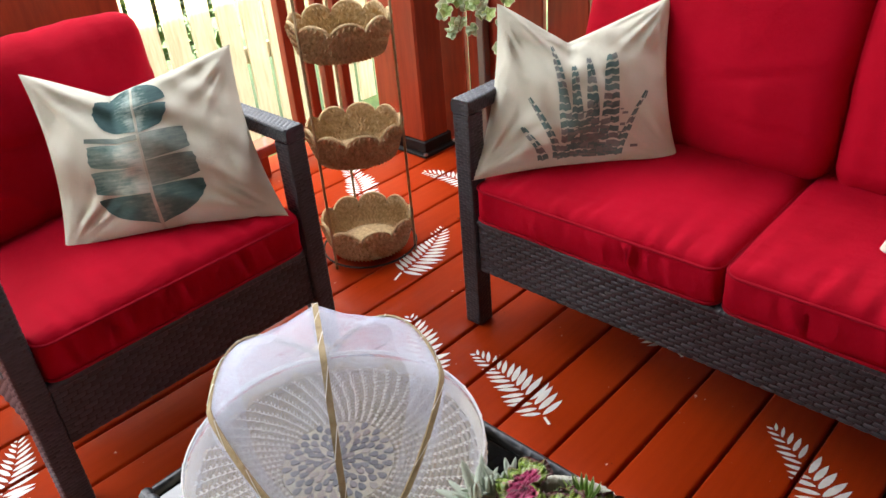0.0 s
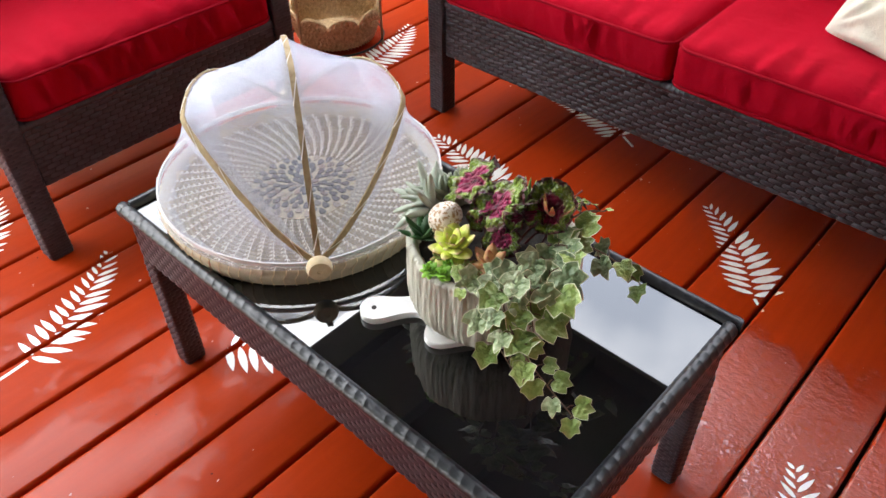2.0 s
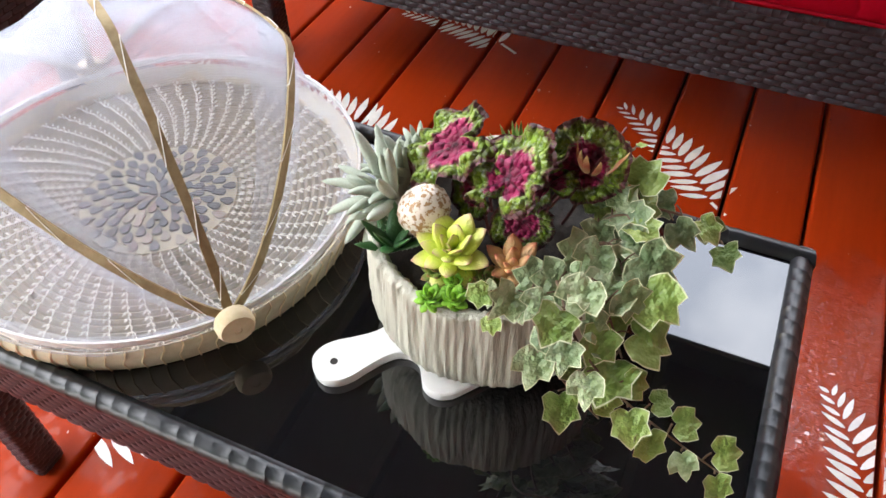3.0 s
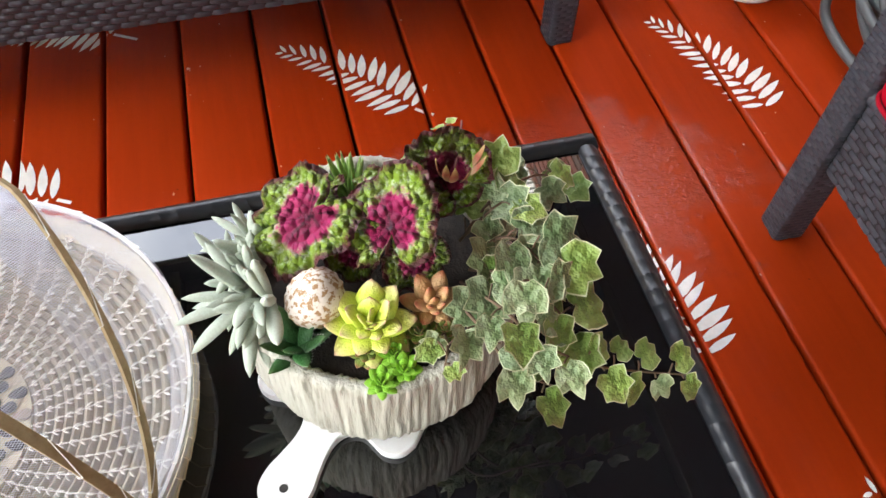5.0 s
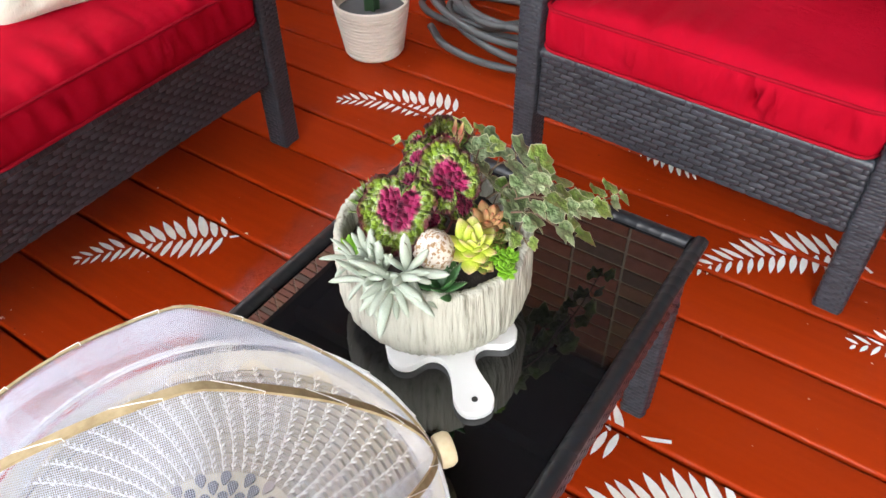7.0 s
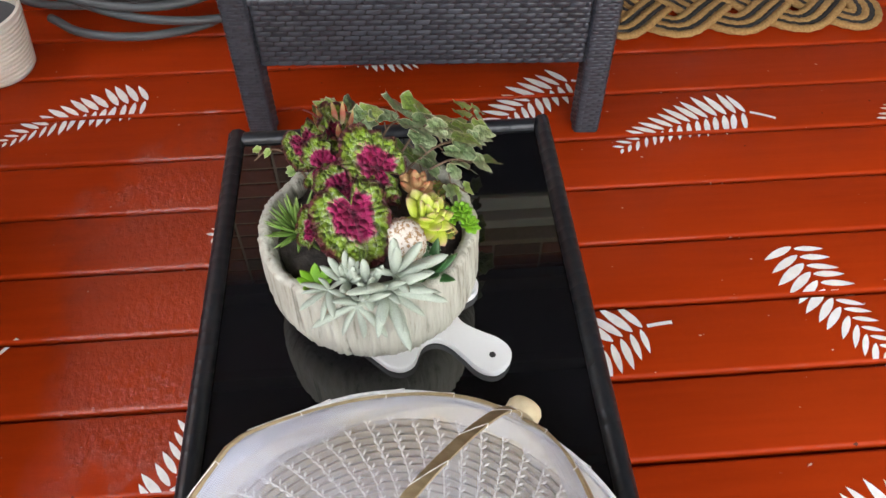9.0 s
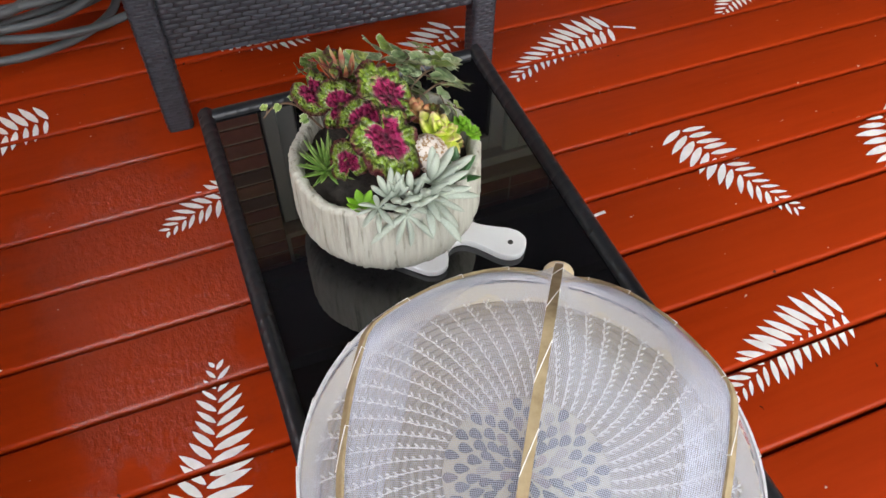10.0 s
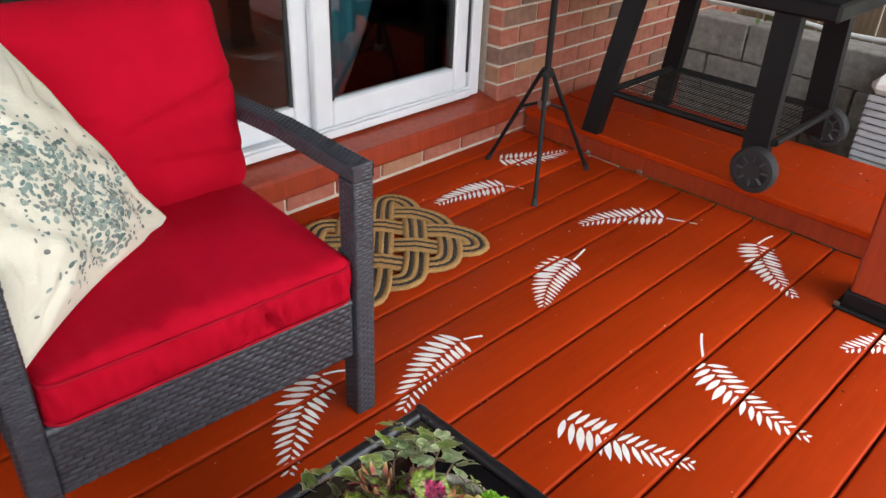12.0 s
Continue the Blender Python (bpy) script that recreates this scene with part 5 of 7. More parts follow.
for k in range(16):
    r = 0.0860 + k * 0.0080
    n = 56
    step = min(0.0085 / r, 0.46 * 2 * math.pi / n)
    w = 0.0010 + 0.0005 * k / 15
    for i in range(n):
        a0 = 2 * math.pi * (i + 0.14 * k + 0.16 * noise.noise(Vector((i * 2.1, k * 1.7, 3)))) / n
        for sg in (-1, 1):
            f = 0.75 + 0.5 * noise.noise(Vector((i * 1.3, k * 2.7, sg * 4)))
            pa = Vector((r * math.cos(a0), r * math.sin(a0), 0.0146))
            a1 = a0 + sg * step * 0.62 * f
            pb = Vector(((r + 0.0072) * math.cos(a1), (r + 0.0072) * math.sin(a1), 0.0150))
            q = (pb - pa).normalized().cross(Vector((0, 0, 1)))
            mid, top = pa.lerp(pb, 0.55), Vector((0, 0, 0.0024))
            g.add([pa, mid + q * w, pb, mid - q * w, mid + top + q * w * 0.4, mid + top - q * w * 0.4], [(0, 1, 4), (1, 2, 4), (2, 3, 5), (3, 0, 5), (0, 4, 5), (2, 5, 4)])
for i in range(56):
    tube(g, [((0.084 + 0.0122 * k) * math.cos(2 * math.pi * (i + 0.14 * k * 1.5) / 56), (0.084 + 0.0122 * k) * math.sin(2 * math.pi * (i + 0.14 * k * 1.5) / 56), 0.0144) for k in range(11)], 0.0006, 4)
part("stitching", g, STITCH, tray, smooth=60)["kind"] = "stuff"
g = Geo()
lathe(g, [(0.0, 0.0142), (0.07, 0.0142), (0.0835, 0.0138), (0.0835, 0.009)], 48)
part("mosaic_bed", g, TRAY_PALE, tray)


def petal_mesh(l, w, mat):
    g = Geo()
    top, low = [], []
    for k in range(12):
        a = 2 * math.pi * k / 12
        x = l * (0.5 - 0.5 * math.cos(a))
        ww = w * math.sin(a) * (0.30 + 0.70 * x / l) * 1.15
        top.append((x, ww * 0.92, 0.0017))
        low.append((x, ww, 0.0))
    g.add(low + top, [tuple(range(12, 24))] + [(k, (k + 1) % 12, 12 + (k + 1) % 12, 12 + k) for k in range(12)])
    return g.mesh("petal", mat, 30)


for ring, (r, n) in enumerate(((0.002, 5), (0.0110, 10), (0.0225, 10), (0.0340, 20), (0.0455, 20), (0.0570, 20), (0.0680, 20))):
    l = 0.0155
    w = min(0.0066, math.pi * (r + 0.7 * l) / n * 0.80)
    grey, pale = petal_mesh(l, w, PETAL_GREY), petal_mesh(l, w, PETAL_BEIGE)
    for i in range(n):
        a = 360.0 * (i + 0.5 * (ring % 2) + rng.uniform(-0.06, 0.06)) / n
        part("petal", pale if rng.random() < 0.12 else grey, None, tray, at=pose(0, 0, 0.0150 + 0.0005 * (ring % 2), 0, 0, a) @ pose(r + rng.uniform(-0.0008, 0.0008), 0, 0, 0, 0, rng.uniform(-7, 7)))

cover = thing("food_cover", Matrix.Translation((CC.x, CC.y, 0)), "white mesh dome food cover on split bamboo hoops", "food cover")
HOOPS = [-88, -47, 2.3, 52, 88]


def hoop_point(phi, th, grow=1.0):
    s = -math.cos(th)
    if abs(phi) > 80:
        rise = R0 * math.sin(th)
    elif s < -0.155:
        rise = (0.206 if abs(phi) < 20 else 0.216) * max(0.0, 1 - ((-0.155 - s) / 0.845) ** 1.15) ** 0.61
    else:
        rise = (0.206 if abs(phi) < 20 else 0.216) * max(0.0, 1 - ((s + 0.155) / 1.155) ** 2) ** 0.306
    v = AY * math.sin(radians(phi)) * -1 + Vector((0, 0, 1)) * math.cos(radians(phi))
    return Vector((0, 0, PZ)) + AX * R0 * grow * s + v * rise * grow


def flat_strip(g, pts, normals, w, t):
    verts, n = [], len(pts)
    for i, (p, nn) in enumerate(zip(pts, normals)):
        tg = (pts[min(i + 1, n - 1)] - pts[max(i - 1, 0)]).normalized()
        s = tg.cross(nn).normalized()
        verts += [p + s * w + nn * t, p - s * w + nn * t, p - s * w - nn * t, p + s * w - nn * t]
    faces = [(4 * i + k, 4 * i + (k + 1) % 4, 4 * i + 4 + (k + 1) % 4, 4 * i + 4 + k) for i in range(n - 1) for k in range(4)]
    g.add(verts, faces + [(3, 2, 1, 0), (4 * n - 4, 4 * n - 3, 4 * n - 2, 4 * n - 1)])


for phi in HOOPS:
    g = Geo()
    pts = [hoop_point(phi, math.pi * i / 48, 1.004) for i in range(49)]
    cen = Vector((0, 0, PZ))
    flat_strip(g, pts, [(p - cen).normalized() for p in pts], 0.0045 if abs(phi) < 80 else 0.0038, 0.0013)
    part("hoop", g, BAMBOO if abs(phi) < 80 else HOOP_CLOTH, cover, smooth=30)
    g = Geo()
    for i in range(3, 46, 5):
        a, b = hoop_point(phi, math.pi * i / 48, 1.0125), hoop_point(phi, math.pi * (i + 2.6) / 48, 1.0125)
        tg = (b - a).normalized()
        s = tg.cross((a - cen).normalized()) * 0.0046
        tube(g, [a - s * 1.05 - (a - cen).normalized() * 0.004, a - s, a.lerp(b, 0.5) + (a - cen).normalized() * 0.0006, b + s, b + s * 1.05 - (b - cen).normalized() * 0.004], 0.0005, 4)
    part("thread", g, STITCH, cover)["kind"] = "stuff"
g = Geo()
for s0, (p0, p1) in enumerate(zip(HOOPS, HOOPS[1:])):
    nu, nv = 12, 44
    verts, uvs = [], []
    for j in range(nv + 1):
        th = math.pi * j / nv
        A, B = hoop_point(p0, th), hoop_point(p1, th)
        for i in range(nu + 1):
            f = i / nu
            p = A.lerp(B, f)
            inw = Vector((0, 0, PZ)) - p
            fold = noise.noise(Vector((th * 3.0 + s0 * 5, f * 5.0, s0))) * 0.35 + 1
            p = p + inw.normalized() * 0.010 * math.sin(math.pi * f) * math.sin(th) * fold
            if p.z < PZ - 0.002:
                p.z = PZ - 0.002
            verts.append(p)
            uvs.append((0.01 + f * (A - B).length * 4.0 + s0, 0.01 + th * R0 * 4.0))
    g.add(verts, [(j * (nu + 1) + i, j * (nu + 1) + i + 1, (j + 1) * (nu + 1) + i + 1, (j + 1) * (nu + 1) + i) for j in range(nv) for i in range(nu)], 0, uvs)
# a short skirt of net that hangs over the rim
verts, uvs = [], []
for k in range(97):
    a = 2 * math.pi * k / 96
    c, s = math.cos(a), math.sin(a)
    w = 0.003 * math.sin(a * 11) + 0.002 * math.sin(a * 23)
    for r, z in ((R0 - 0.002, PZ + 0.004), (R0 + 0.004 + w * 0.4, PZ - 0.001), (R0 + 0.005 + w * 0.4, PZ - 0.006)):
        verts.append((r * c, r * s, z))
        uvs.append((a * R0 * 4 + 0.01, z * 4))
g.add(verts, [(3 * k + i, 3 * k + 3 + i, 3 * k + 4 + i, 3 * k + 1 + i) for k in range(96) for i in range(2)], 0, uvs)
# a gathered band inside the rim, and overlaps along the hoops
verts, uvs = [], []
for k in range(145):
    a = 2 * math.pi * k / 144
    w = 0.0035 * math.sin(a * 17) + 0.0025 * math.sin(a * 31 + 1)
    for r, z in ((R0 - 0.003, PZ + 0.004), (R0 - 0.009 + w, PZ - 0.004), (R0 - 0.020 + w, PZ - 0.012)):
        verts.append((r * math.cos(a), r * math.sin(a), z + w))
        uvs.append((a * R0 * 4 + 0.01, z * 4 + 3))
g.add(verts, [(3 * k + i, 3 * k + 3 + i, 3 * k + 4 + i, 3 * k + 1 + i) for k in range(144) for i in range(2)], 0, uvs)
for s0, (p0, p1) in enumerate(zip(HOOPS, HOOPS[1:])):
    verts, uvs = [], []
    for j in range(45):
        th = math.pi * j / 44
        A, B = hoop_point(p0, th, 0.985), hoop_point(p1, th, 0.985)
        wide = 0.22 + 0.20 * noise.noise(Vector((th * 1.5, s0 * 3.0, 0)))
        for i in range(6):
            f = wide * i / 5 if s0 % 2 else 1 - wide * i / 5
            p = A.lerp(B, f)
            inw = Vector((0, 0, PZ)) - p
            p = p + inw.normalized() * (0.012 * math.sin(math.pi * f) * math.sin(th) + 0.003 * math.sin(i * 2.2 + th * 7) * math.sin(th))
            p.z = max(p.z, PZ - 0.002)
            verts.append(p)
            uvs.append((0.31 + f * (A - B).length * 4.3 + s0, 0.17 + th * R0 * 4.2 + f * 0.3))
    g.add(verts, [(j * 6 + i, j * 6 + i + 1, (j + 1) * 6 + i + 1, (j + 1) * 6 + i) for j in range(44) for i in range(5)], 0, uvs)
for s0, (p0, p1) in enumerate(zip(HOOPS, HOOPS[1:])):
    verts, uvs = [], []
    for j in range(25):
        th = math.pi * (0.70 + 0.30 * j / 24)
        A, B = hoop_point(p0, th, 0.978), hoop_point(p1, th, 0.978)
        for i in range(11):
            f = i / 10
            p = A.lerp(B, f)
            inw = (Vector((0, 0, PZ)) - p).normalized()
            p = p + inw * (0.016 * math.sin(math.pi * f) + 0.004 * math.sin(i * 1.9 + s0)) * math.sin(th)
            p.z = max(p.z, PZ - 0.001)
            verts.append(p)
            uvs.append((0.57 + f * (A - B).length * 4.4 + s0, 0.23 + th * R0 * 4.1 + f * 0.2))
    g.add(verts, [(j * 11 + i, j * 11 + i + 1, (j + 1) * 11 + i + 1, (j + 1) * 11 + i) for j in range(24) for i in range(10)], 0, uvs)
part("net", g, NET, cover, "sheer white net", smooth=180)
for sg in (-1, 1):
    g = Geo()
    c = Vector((0, 0, PZ)) + AX * sg * (R0 + 0.004)
    rows = frames_along([c, c + AX * sg * 0.018])
    out = []
    for r, d in ((0.0, 0.0), (0.017, 0.0), (0.0185, 0.004), (0.0185, 0.012), (0.016, 0.0165), (0.004, 0.0175), (0.003, 0.0165), (0.0, 0.0165)):
        for k in range(20):
            a = 2 * math.pi * k / 20
            out.append(c + AX * sg * d + (AY * math.cos(a) + Vector((0, 0, 1)) * math.sin(a)) * r)
    g.add(out, [(j * 20 + k, j * 20 + (k + 1) % 20, (j + 1) * 20 + (k + 1) % 20, (j + 1) * 20 + k) for j in range(7) for k in range(20)])
    part("knob", g, BAMBOO_PALE, cover, "turned pale wood pivot knob", smooth=40)

# ---- white board under the planter ----
PC = Vector((0.337, 0.203, 0))
HD = Vector((-0.76, 0.65, 0)).normalized()
HS = Vector((-HD.y, HD.x, 0))


def plan(a, b):
    p = PC + HD * a + HS * b
    return (p.x, p.y)


half = [(-0.040, 0.0), (-0.040, 0.045), (-0.034, 0.060), (-0.015, 0.072), (0.070, 0.080), (0.088, 0.079), (0.099, 0.072), (0.103, 0.060), (0.099, 0.047), (0.096, 0.036), (0.100, 0.025), (0.110, 0.018), (0.125, 0.0165), (0.145, 0.0195), (0.160, 0.0225), (0.174, 0.0215), (0.184, 0.015), (0.188, 0.005)]
half = [(p.x, p.y) for p in smooth_path([(a, b, 0) for a, b in half], 4)]
outline = [plan(a, b) for a, b in half] + [plan(a, -b) for a, b in half[::-1][:-1]]
# the handle's hole is a disc on the solid board, its shade in the colour
hole_c = plan(0.168, 0.0)
b_thing = thing("serving_board", pose(0, 0, 0), "white painted serving board with a holed handle", "serving board")
if sum(p[0] * q[1] - q[0] * p[1] for p, q in zip(outline, outline[1:] + outline[:1])) < 0:
    outline = outline[::-1]
board = Geo()
extrude_outline(board, outline, GLASS_Z + 0.0005, GLASS_Z + 0.0115, 0, 0.0015)
part("board", board, WHITE_WOOD, b_thing, smooth=40)
g = Geo()
lathe(g, [(0.0, GLASS_Z + 0.0118), (0.0028, GLASS_Z + 0.0118), (0.0034, GLASS_Z + 0.0122), (0.0038, GLASS_Z + 0.0114)], 16, centre=hole_c)
part("hole", g, plain("hole_shade", (0.03, 0.028, 0.026), 0.8), b_thing)

# ---- planter ----
PB = GLASS_Z + 0.012
planter = thing("potted_plant", Matrix.Translation((PC.x, PC.y, PB)), "bark-textured stone bowl planted with begonia, ivy and succulents", "potted plant")
RIM = 0.117


def barky(r, z, a):
    v = Vector((math.cos(a) * 2.2, math.sin(a) * 2.2, z * 3))
    k = noise.noise(v) * 0.004 + noise.noise(Vector((math.cos(a) * 26, math.sin(a) * 26, z * 9))) * 0.0022
    k += noise.noise(Vector((math.cos(a) * 60, math.sin(a) * 60, z * 14))) * 0.0010
    k -= abs(noise.noise(Vector((math.cos(a) * 34 + z * 20, math.sin(a) * 34, z * 16)))) * 0.0023 - 0.0005
    top = noise.noise(Vector((math.cos(a) * 1.6 + 4, math.sin(a) * 1.6, 1))) * 0.008 * min(1.0, max(0.0, z / 0.11))
    return r + k * (1 if r > 0.02 else 0), z + top


g = Geo()
prof = [(0.0, 0.0), (0.080, 0.0), (0.096, 0.002), (0.106, 0.007), (0.1125, 0.016), (0.1170, 0.028), (0.1190, 0.042)]
prof += [(0.1190 + (RIM - 0.1190) * k / 20, 0.042 + 0.068 * k / 20) for k in range(1, 21)]
prof += [(RIM - 0.001, 0.1135), (RIM - 0.005, 0.116), (RIM - 0.010, 0.1155), (RIM - 0.0135, 0.111), (RIM - 0.016, 0.09), (RIM - 0.018, 0.07)]
lathe(g, prof, 400, wobble=barky)
part("bowl", g, BARK, planter, smooth=180)
g = Geo()
lathe(g, [(0.0, 0.100), (0.03, 0.101), (0.06, 0.099), (0.085, 0.096), (0.101, 0.092)], 64, wobble=lambda r, z, a: (r, z + 0.006 * noise.noise(Vector((r * 60 * math.cos(a), r * 60 * math.sin(a), 0)))))
part("soil", g, SOIL, planter)


def local(x, y, z):
    """A place in the room as one in the planter's own axes."""
    return Vector((x - PC.x, y - PC.y, z - PB))


BEGONIA, nt, b = material("begonia_leaf", (0.3, 0.05, 0.1), 0.42)
uvn = nt.nodes.new("ShaderNodeUVMap")
sep = nt.nodes.new("ShaderNodeSeparateXYZ")
nt.links.new(uvn.outputs[0], sep.inputs[0])
rag = nt.nodes.new("ShaderNodeMath")
rag.operation = "MULTIPLY_ADD"
nt.links.new(noise_tex(nt, 6.0, 6, 0.75), rag.inputs[0])
rag.inputs[1].default_value = 0.62
low = nt.nodes.new("ShaderNodeMath")
low.operation = "SUBTRACT"
nt.links.new(sep.outputs[0], low.inputs[0])
low.inputs[1].default_value = 0.31
nt.links.new(low.outputs[0], rag.inputs[2])
zone = ramp(nt, rag.outputs[0], [(0.0, (0.030, 0.001, 0.010)), (0.16, (0.20, 0.004, 0.045)), (0.50, (0.44, 0.018, 0.12)), (0.55, (0.42, 0.22, 0.18)), (0.60, (0.30, 0.42, 0.06)), (0.74, (0.22, 0.36, 0.022)), (0.86, (0.17, 0.23, 0.02)), (0.93, (0.10, 0.016, 0.02))])
speck = ramp(nt, noise_tex(nt, 13.0, 5, 0.7), [(0.52, (0, 0, 0)), (0.59, (0.95, 0.95, 0.95))])
band = ramp(nt, sep.outputs[0], [(0.48, (0, 0, 0)), (0.58, (0.7, 0.7, 0.7)), (0.78, (0.5, 0.5, 0.5)), (0.90, (0, 0, 0))])
flecked = mixed(nt, mixed(nt, 1.0, speck, band, "MULTIPLY"), zone, (0.55, 0.62, 0.48))
veins = ramp(nt, sep.outputs[1], [(0.80, (0, 0, 0)), (0.96, (0.85, 0.85, 0.85))])
near = ramp(nt, sep.outputs[0], [(0.35, (0.9, 0.9, 0.9)), (0.9, (0.35, 0.35, 0.35))])
nt.links.new(mixed(nt, mixed(nt, 1.0, veins, near, "MULTIPLY"), flecked, (0.05, 0.006, 0.012)), b.inputs["Base Color"])
quilt = node(nt, "ShaderNodeTexVoronoi", Scale=7.0, Randomness=0.85)
nt.links.new(nt.nodes.new("ShaderNodeTexCoord").outputs["Object"], quilt.inputs["Vector"])
puck = ramp(nt, quilt.outputs["Distance"], [(0.0, (1, 1, 1)), (0.75, (0, 0, 0))])
bump(nt, b, mixed(nt, 0.25, puck, noise_tex(nt, 14.0, 5, 0.65)), 0.8, 0.042)
BEGONIA_UNDER = plain("begonia_stem", (0.16, 0.03, 0.03), 0.5)


def begonia_mesh(seed, cup=0.25):
    """A round, ruffled leaf with a cleft and a jagged edge, in its own plane, tip towards +x."""
    g = Geo()
    n, rings = 84, 12
    verts, uvs = [(0, 0, 0)], [(0.001, 0.0)]
    for j in range(1, rings + 1):
        f = j / rings
        for k in range(n):
            a = 2 * math.pi * k / n
            r = 0.80 + 0.14 * math.cos(a) + 0.06 * math.cos(2 * a + 0.5) + 0.05 * math.sin(3 * a + seed)
            cleft = max(0.0, math.cos(a - math.pi)) ** 26
            r *= 1 - 0.72 * cleft
            if j == rings:
                r *= 1 + 0.055 * noise.noise(Vector((k * 0.9, seed * 7.0, 0)))
            wa = a + 0.35 * math.sin(2 * a + seed) + 0.22 * math.sin(3 * a + seed * 2.0)
            r *= 1 + 0.015 * math.sin(wa * 7 + seed) + 0.09 * noise.noise(Vector((math.cos(a) * 1.5 + seed * 3, math.sin(a) * 1.5, 2)))
            x, y = r * f * math.cos(a), r * f * math.sin(a)
            pleat = abs(math.sin(wa * 3.5 + seed))
            z = cup * f * f * 0.4 - 0.16 * f**6 + 0.24 * f * f * (pleat - 0.5) + 0.20 * noise.noise(Vector((x * 3.5 + seed, y * 3.5, 0))) * f
            verts.append((x, y, z))
            v = 1 - pleat
            side = abs(math.sin(wa * 17.5 + f * 9.0)) * 0.5
            uvs.append((max(0.002, f * (1 - 0.12 * max(0.0, v - 0.45) * (1 - f))), max(v ** 0.5 if v > 0.55 else 0.0, 0.78 + 0.2 * (1 - side * 2) if side < 0.10 and f > 0.15 else 0.0)))
    faces = [(0, 1 + k, 1 + (k + 1) % n) for k in range(n)]
    for j in range(rings - 1):
        for k in range(n):
            faces.append((1 + j * n + k, 1 + (j + 1) * n + k, 1 + (j + 1) * n + (k + 1) % n, 1 + j * n + (k + 1) % n))
    g.add(verts, faces, 0, uvs)
    return g.mesh("leaf", BEGONIA, 180)


BEG = [begonia_mesh(1), begonia_mesh(2, 0.4), begonia_mesh(3, 0.1), begonia_mesh(5, 0.9)]


def plant(name, label):
    ob = new(name)
    ob.empty_display_size = 0.02
    ob.parent = planter
    ob["label"] = label
    return ob


def aim(p, normal, spin, size):
    """A pose with its z along normal, turned by spin, scaled."""
    q = Vector(normal).normalized().to_track_quat("Z", "Y").to_matrix().to_4x4()
    return Matrix.Translation(p) @ q @ pose(0, 0, 0, 0, 0, spin) @ Matrix.Diagonal((size, size, size, 1))


begonia = plant("begonia", "rex begonia with crimson, silver and green ruffled leaves")
stems = Geo()
for k, (x, y, z, nx, ny, nz, spin, size, kind) in enumerate((
    (0.350, 0.248, 0.558, -0.35, 0.45, 0.80, 250, 0.056, 0), (0.322, 0.190, 0.560, -0.45, 0.40, 0.75, 110, 0.050, 1), (0.368, 0.140, 0.552, -0.75, 0.05, 0.45, 75, 0.046, 3),
    (0.382, 0.170, 0.548, 0.15, 0.70, 0.65, 20, 0.040, 2), (0.392, 0.236, 0.516, 0.30, 0.75, 0.45, 100, 0.030, 0), (0.404, 0.128, 0.545, 0.10, 0.45, 0.80, 300, 0.034, 1),
    (0.330, 0.218, 0.530, -0.60, 0.20, 0.60, 170, 0.034, 2), (0.316, 0.172, 0.526, -0.75, 0.0, 0.45, 250, 0.034, 2), (0.362, 0.205, 0.548, 0.05, 0.60, 0.70, 30, 0.040, 0), (0.345, 0.162, 0.545, -0.1, 0.3, 0.9, 200, 0.040, 2))):
    p = local(x, y, z)
    part("leaf", BEG[kind], None, begonia, at=aim(p, (nx, ny, nz), spin, size))
    tube(stems, bezier((p.x * 0.4, p.y * 0.4, 0.098), (p.x * 0.6, p.y * 0.6, p.z * 0.8), p - Vector((0, 0, 0.002)), 7), 0.0016, 6)
part("stem", stems, BEGONIA_UNDER, begonia)

SILVER = plain("silver_felt_leaf", (0.37, 0.41, 0.335), 0.9, vary=0.10, scale=30.0, grain=300.0)
YELLOW = make_zoned_leaf("yellow_rosette", [(0.0, (0.36, 0.50, 0.03)), (0.66, (0.54, 0.62, 0.07)), (0.92, (0.58, 0.50, 0.20)), (1.0, (0.48, 0.20, 0.20))], 0.5, 0.12)
ORANGE = make_zoned_leaf("orange_rosette", [(0.0, (0.55, 0.28, 0.10)), (0.7, (0.60, 0.36, 0.16)), (1.0, (0.48, 0.12, 0.06))], 0.5, 0.2)
LIME = make_zoned_leaf("lime_sedum", [(0.0, (0.10, 0.25, 0.01)), (0.7, (0.18, 0.42, 0.015)), (1.0, (0.24, 0.48, 0.04))], 0.45, 0.2)
OLIVE = make_zoned_leaf("olive_sedum", [(0.0, (0.11, 0.18, 0.02)), (0.7, (0.16, 0.22, 0.03)), (1.0, (0.30, 0.10, 0.05))], 0.45, 0.2)
JADE = make_zoned_leaf("dark_jade_leaf", [(0.0, (0.02, 0.08, 0.02)), (0.8, (0.035, 0.12, 0.03)), (1.0, (0.10, 0.18, 0.07))], 0.35, 0.2)
SPIKY = make_zoned_leaf("spiky_green", [(0.0, (0.10, 0.20, 0.03)), (0.7, (0.17, 0.30, 0.06)), (1.0, (0.26, 0.36, 0.10))], 0.45, 0.2)
REDTIP = make_zoned_leaf("red_tip_leaf", [(0.0, (0.45, 0.40, 0.22)), (0.5, (0.42, 0.10, 0.06)), (1.0, (0.50, 0.42, 0.16))], 0.45, 0.3)


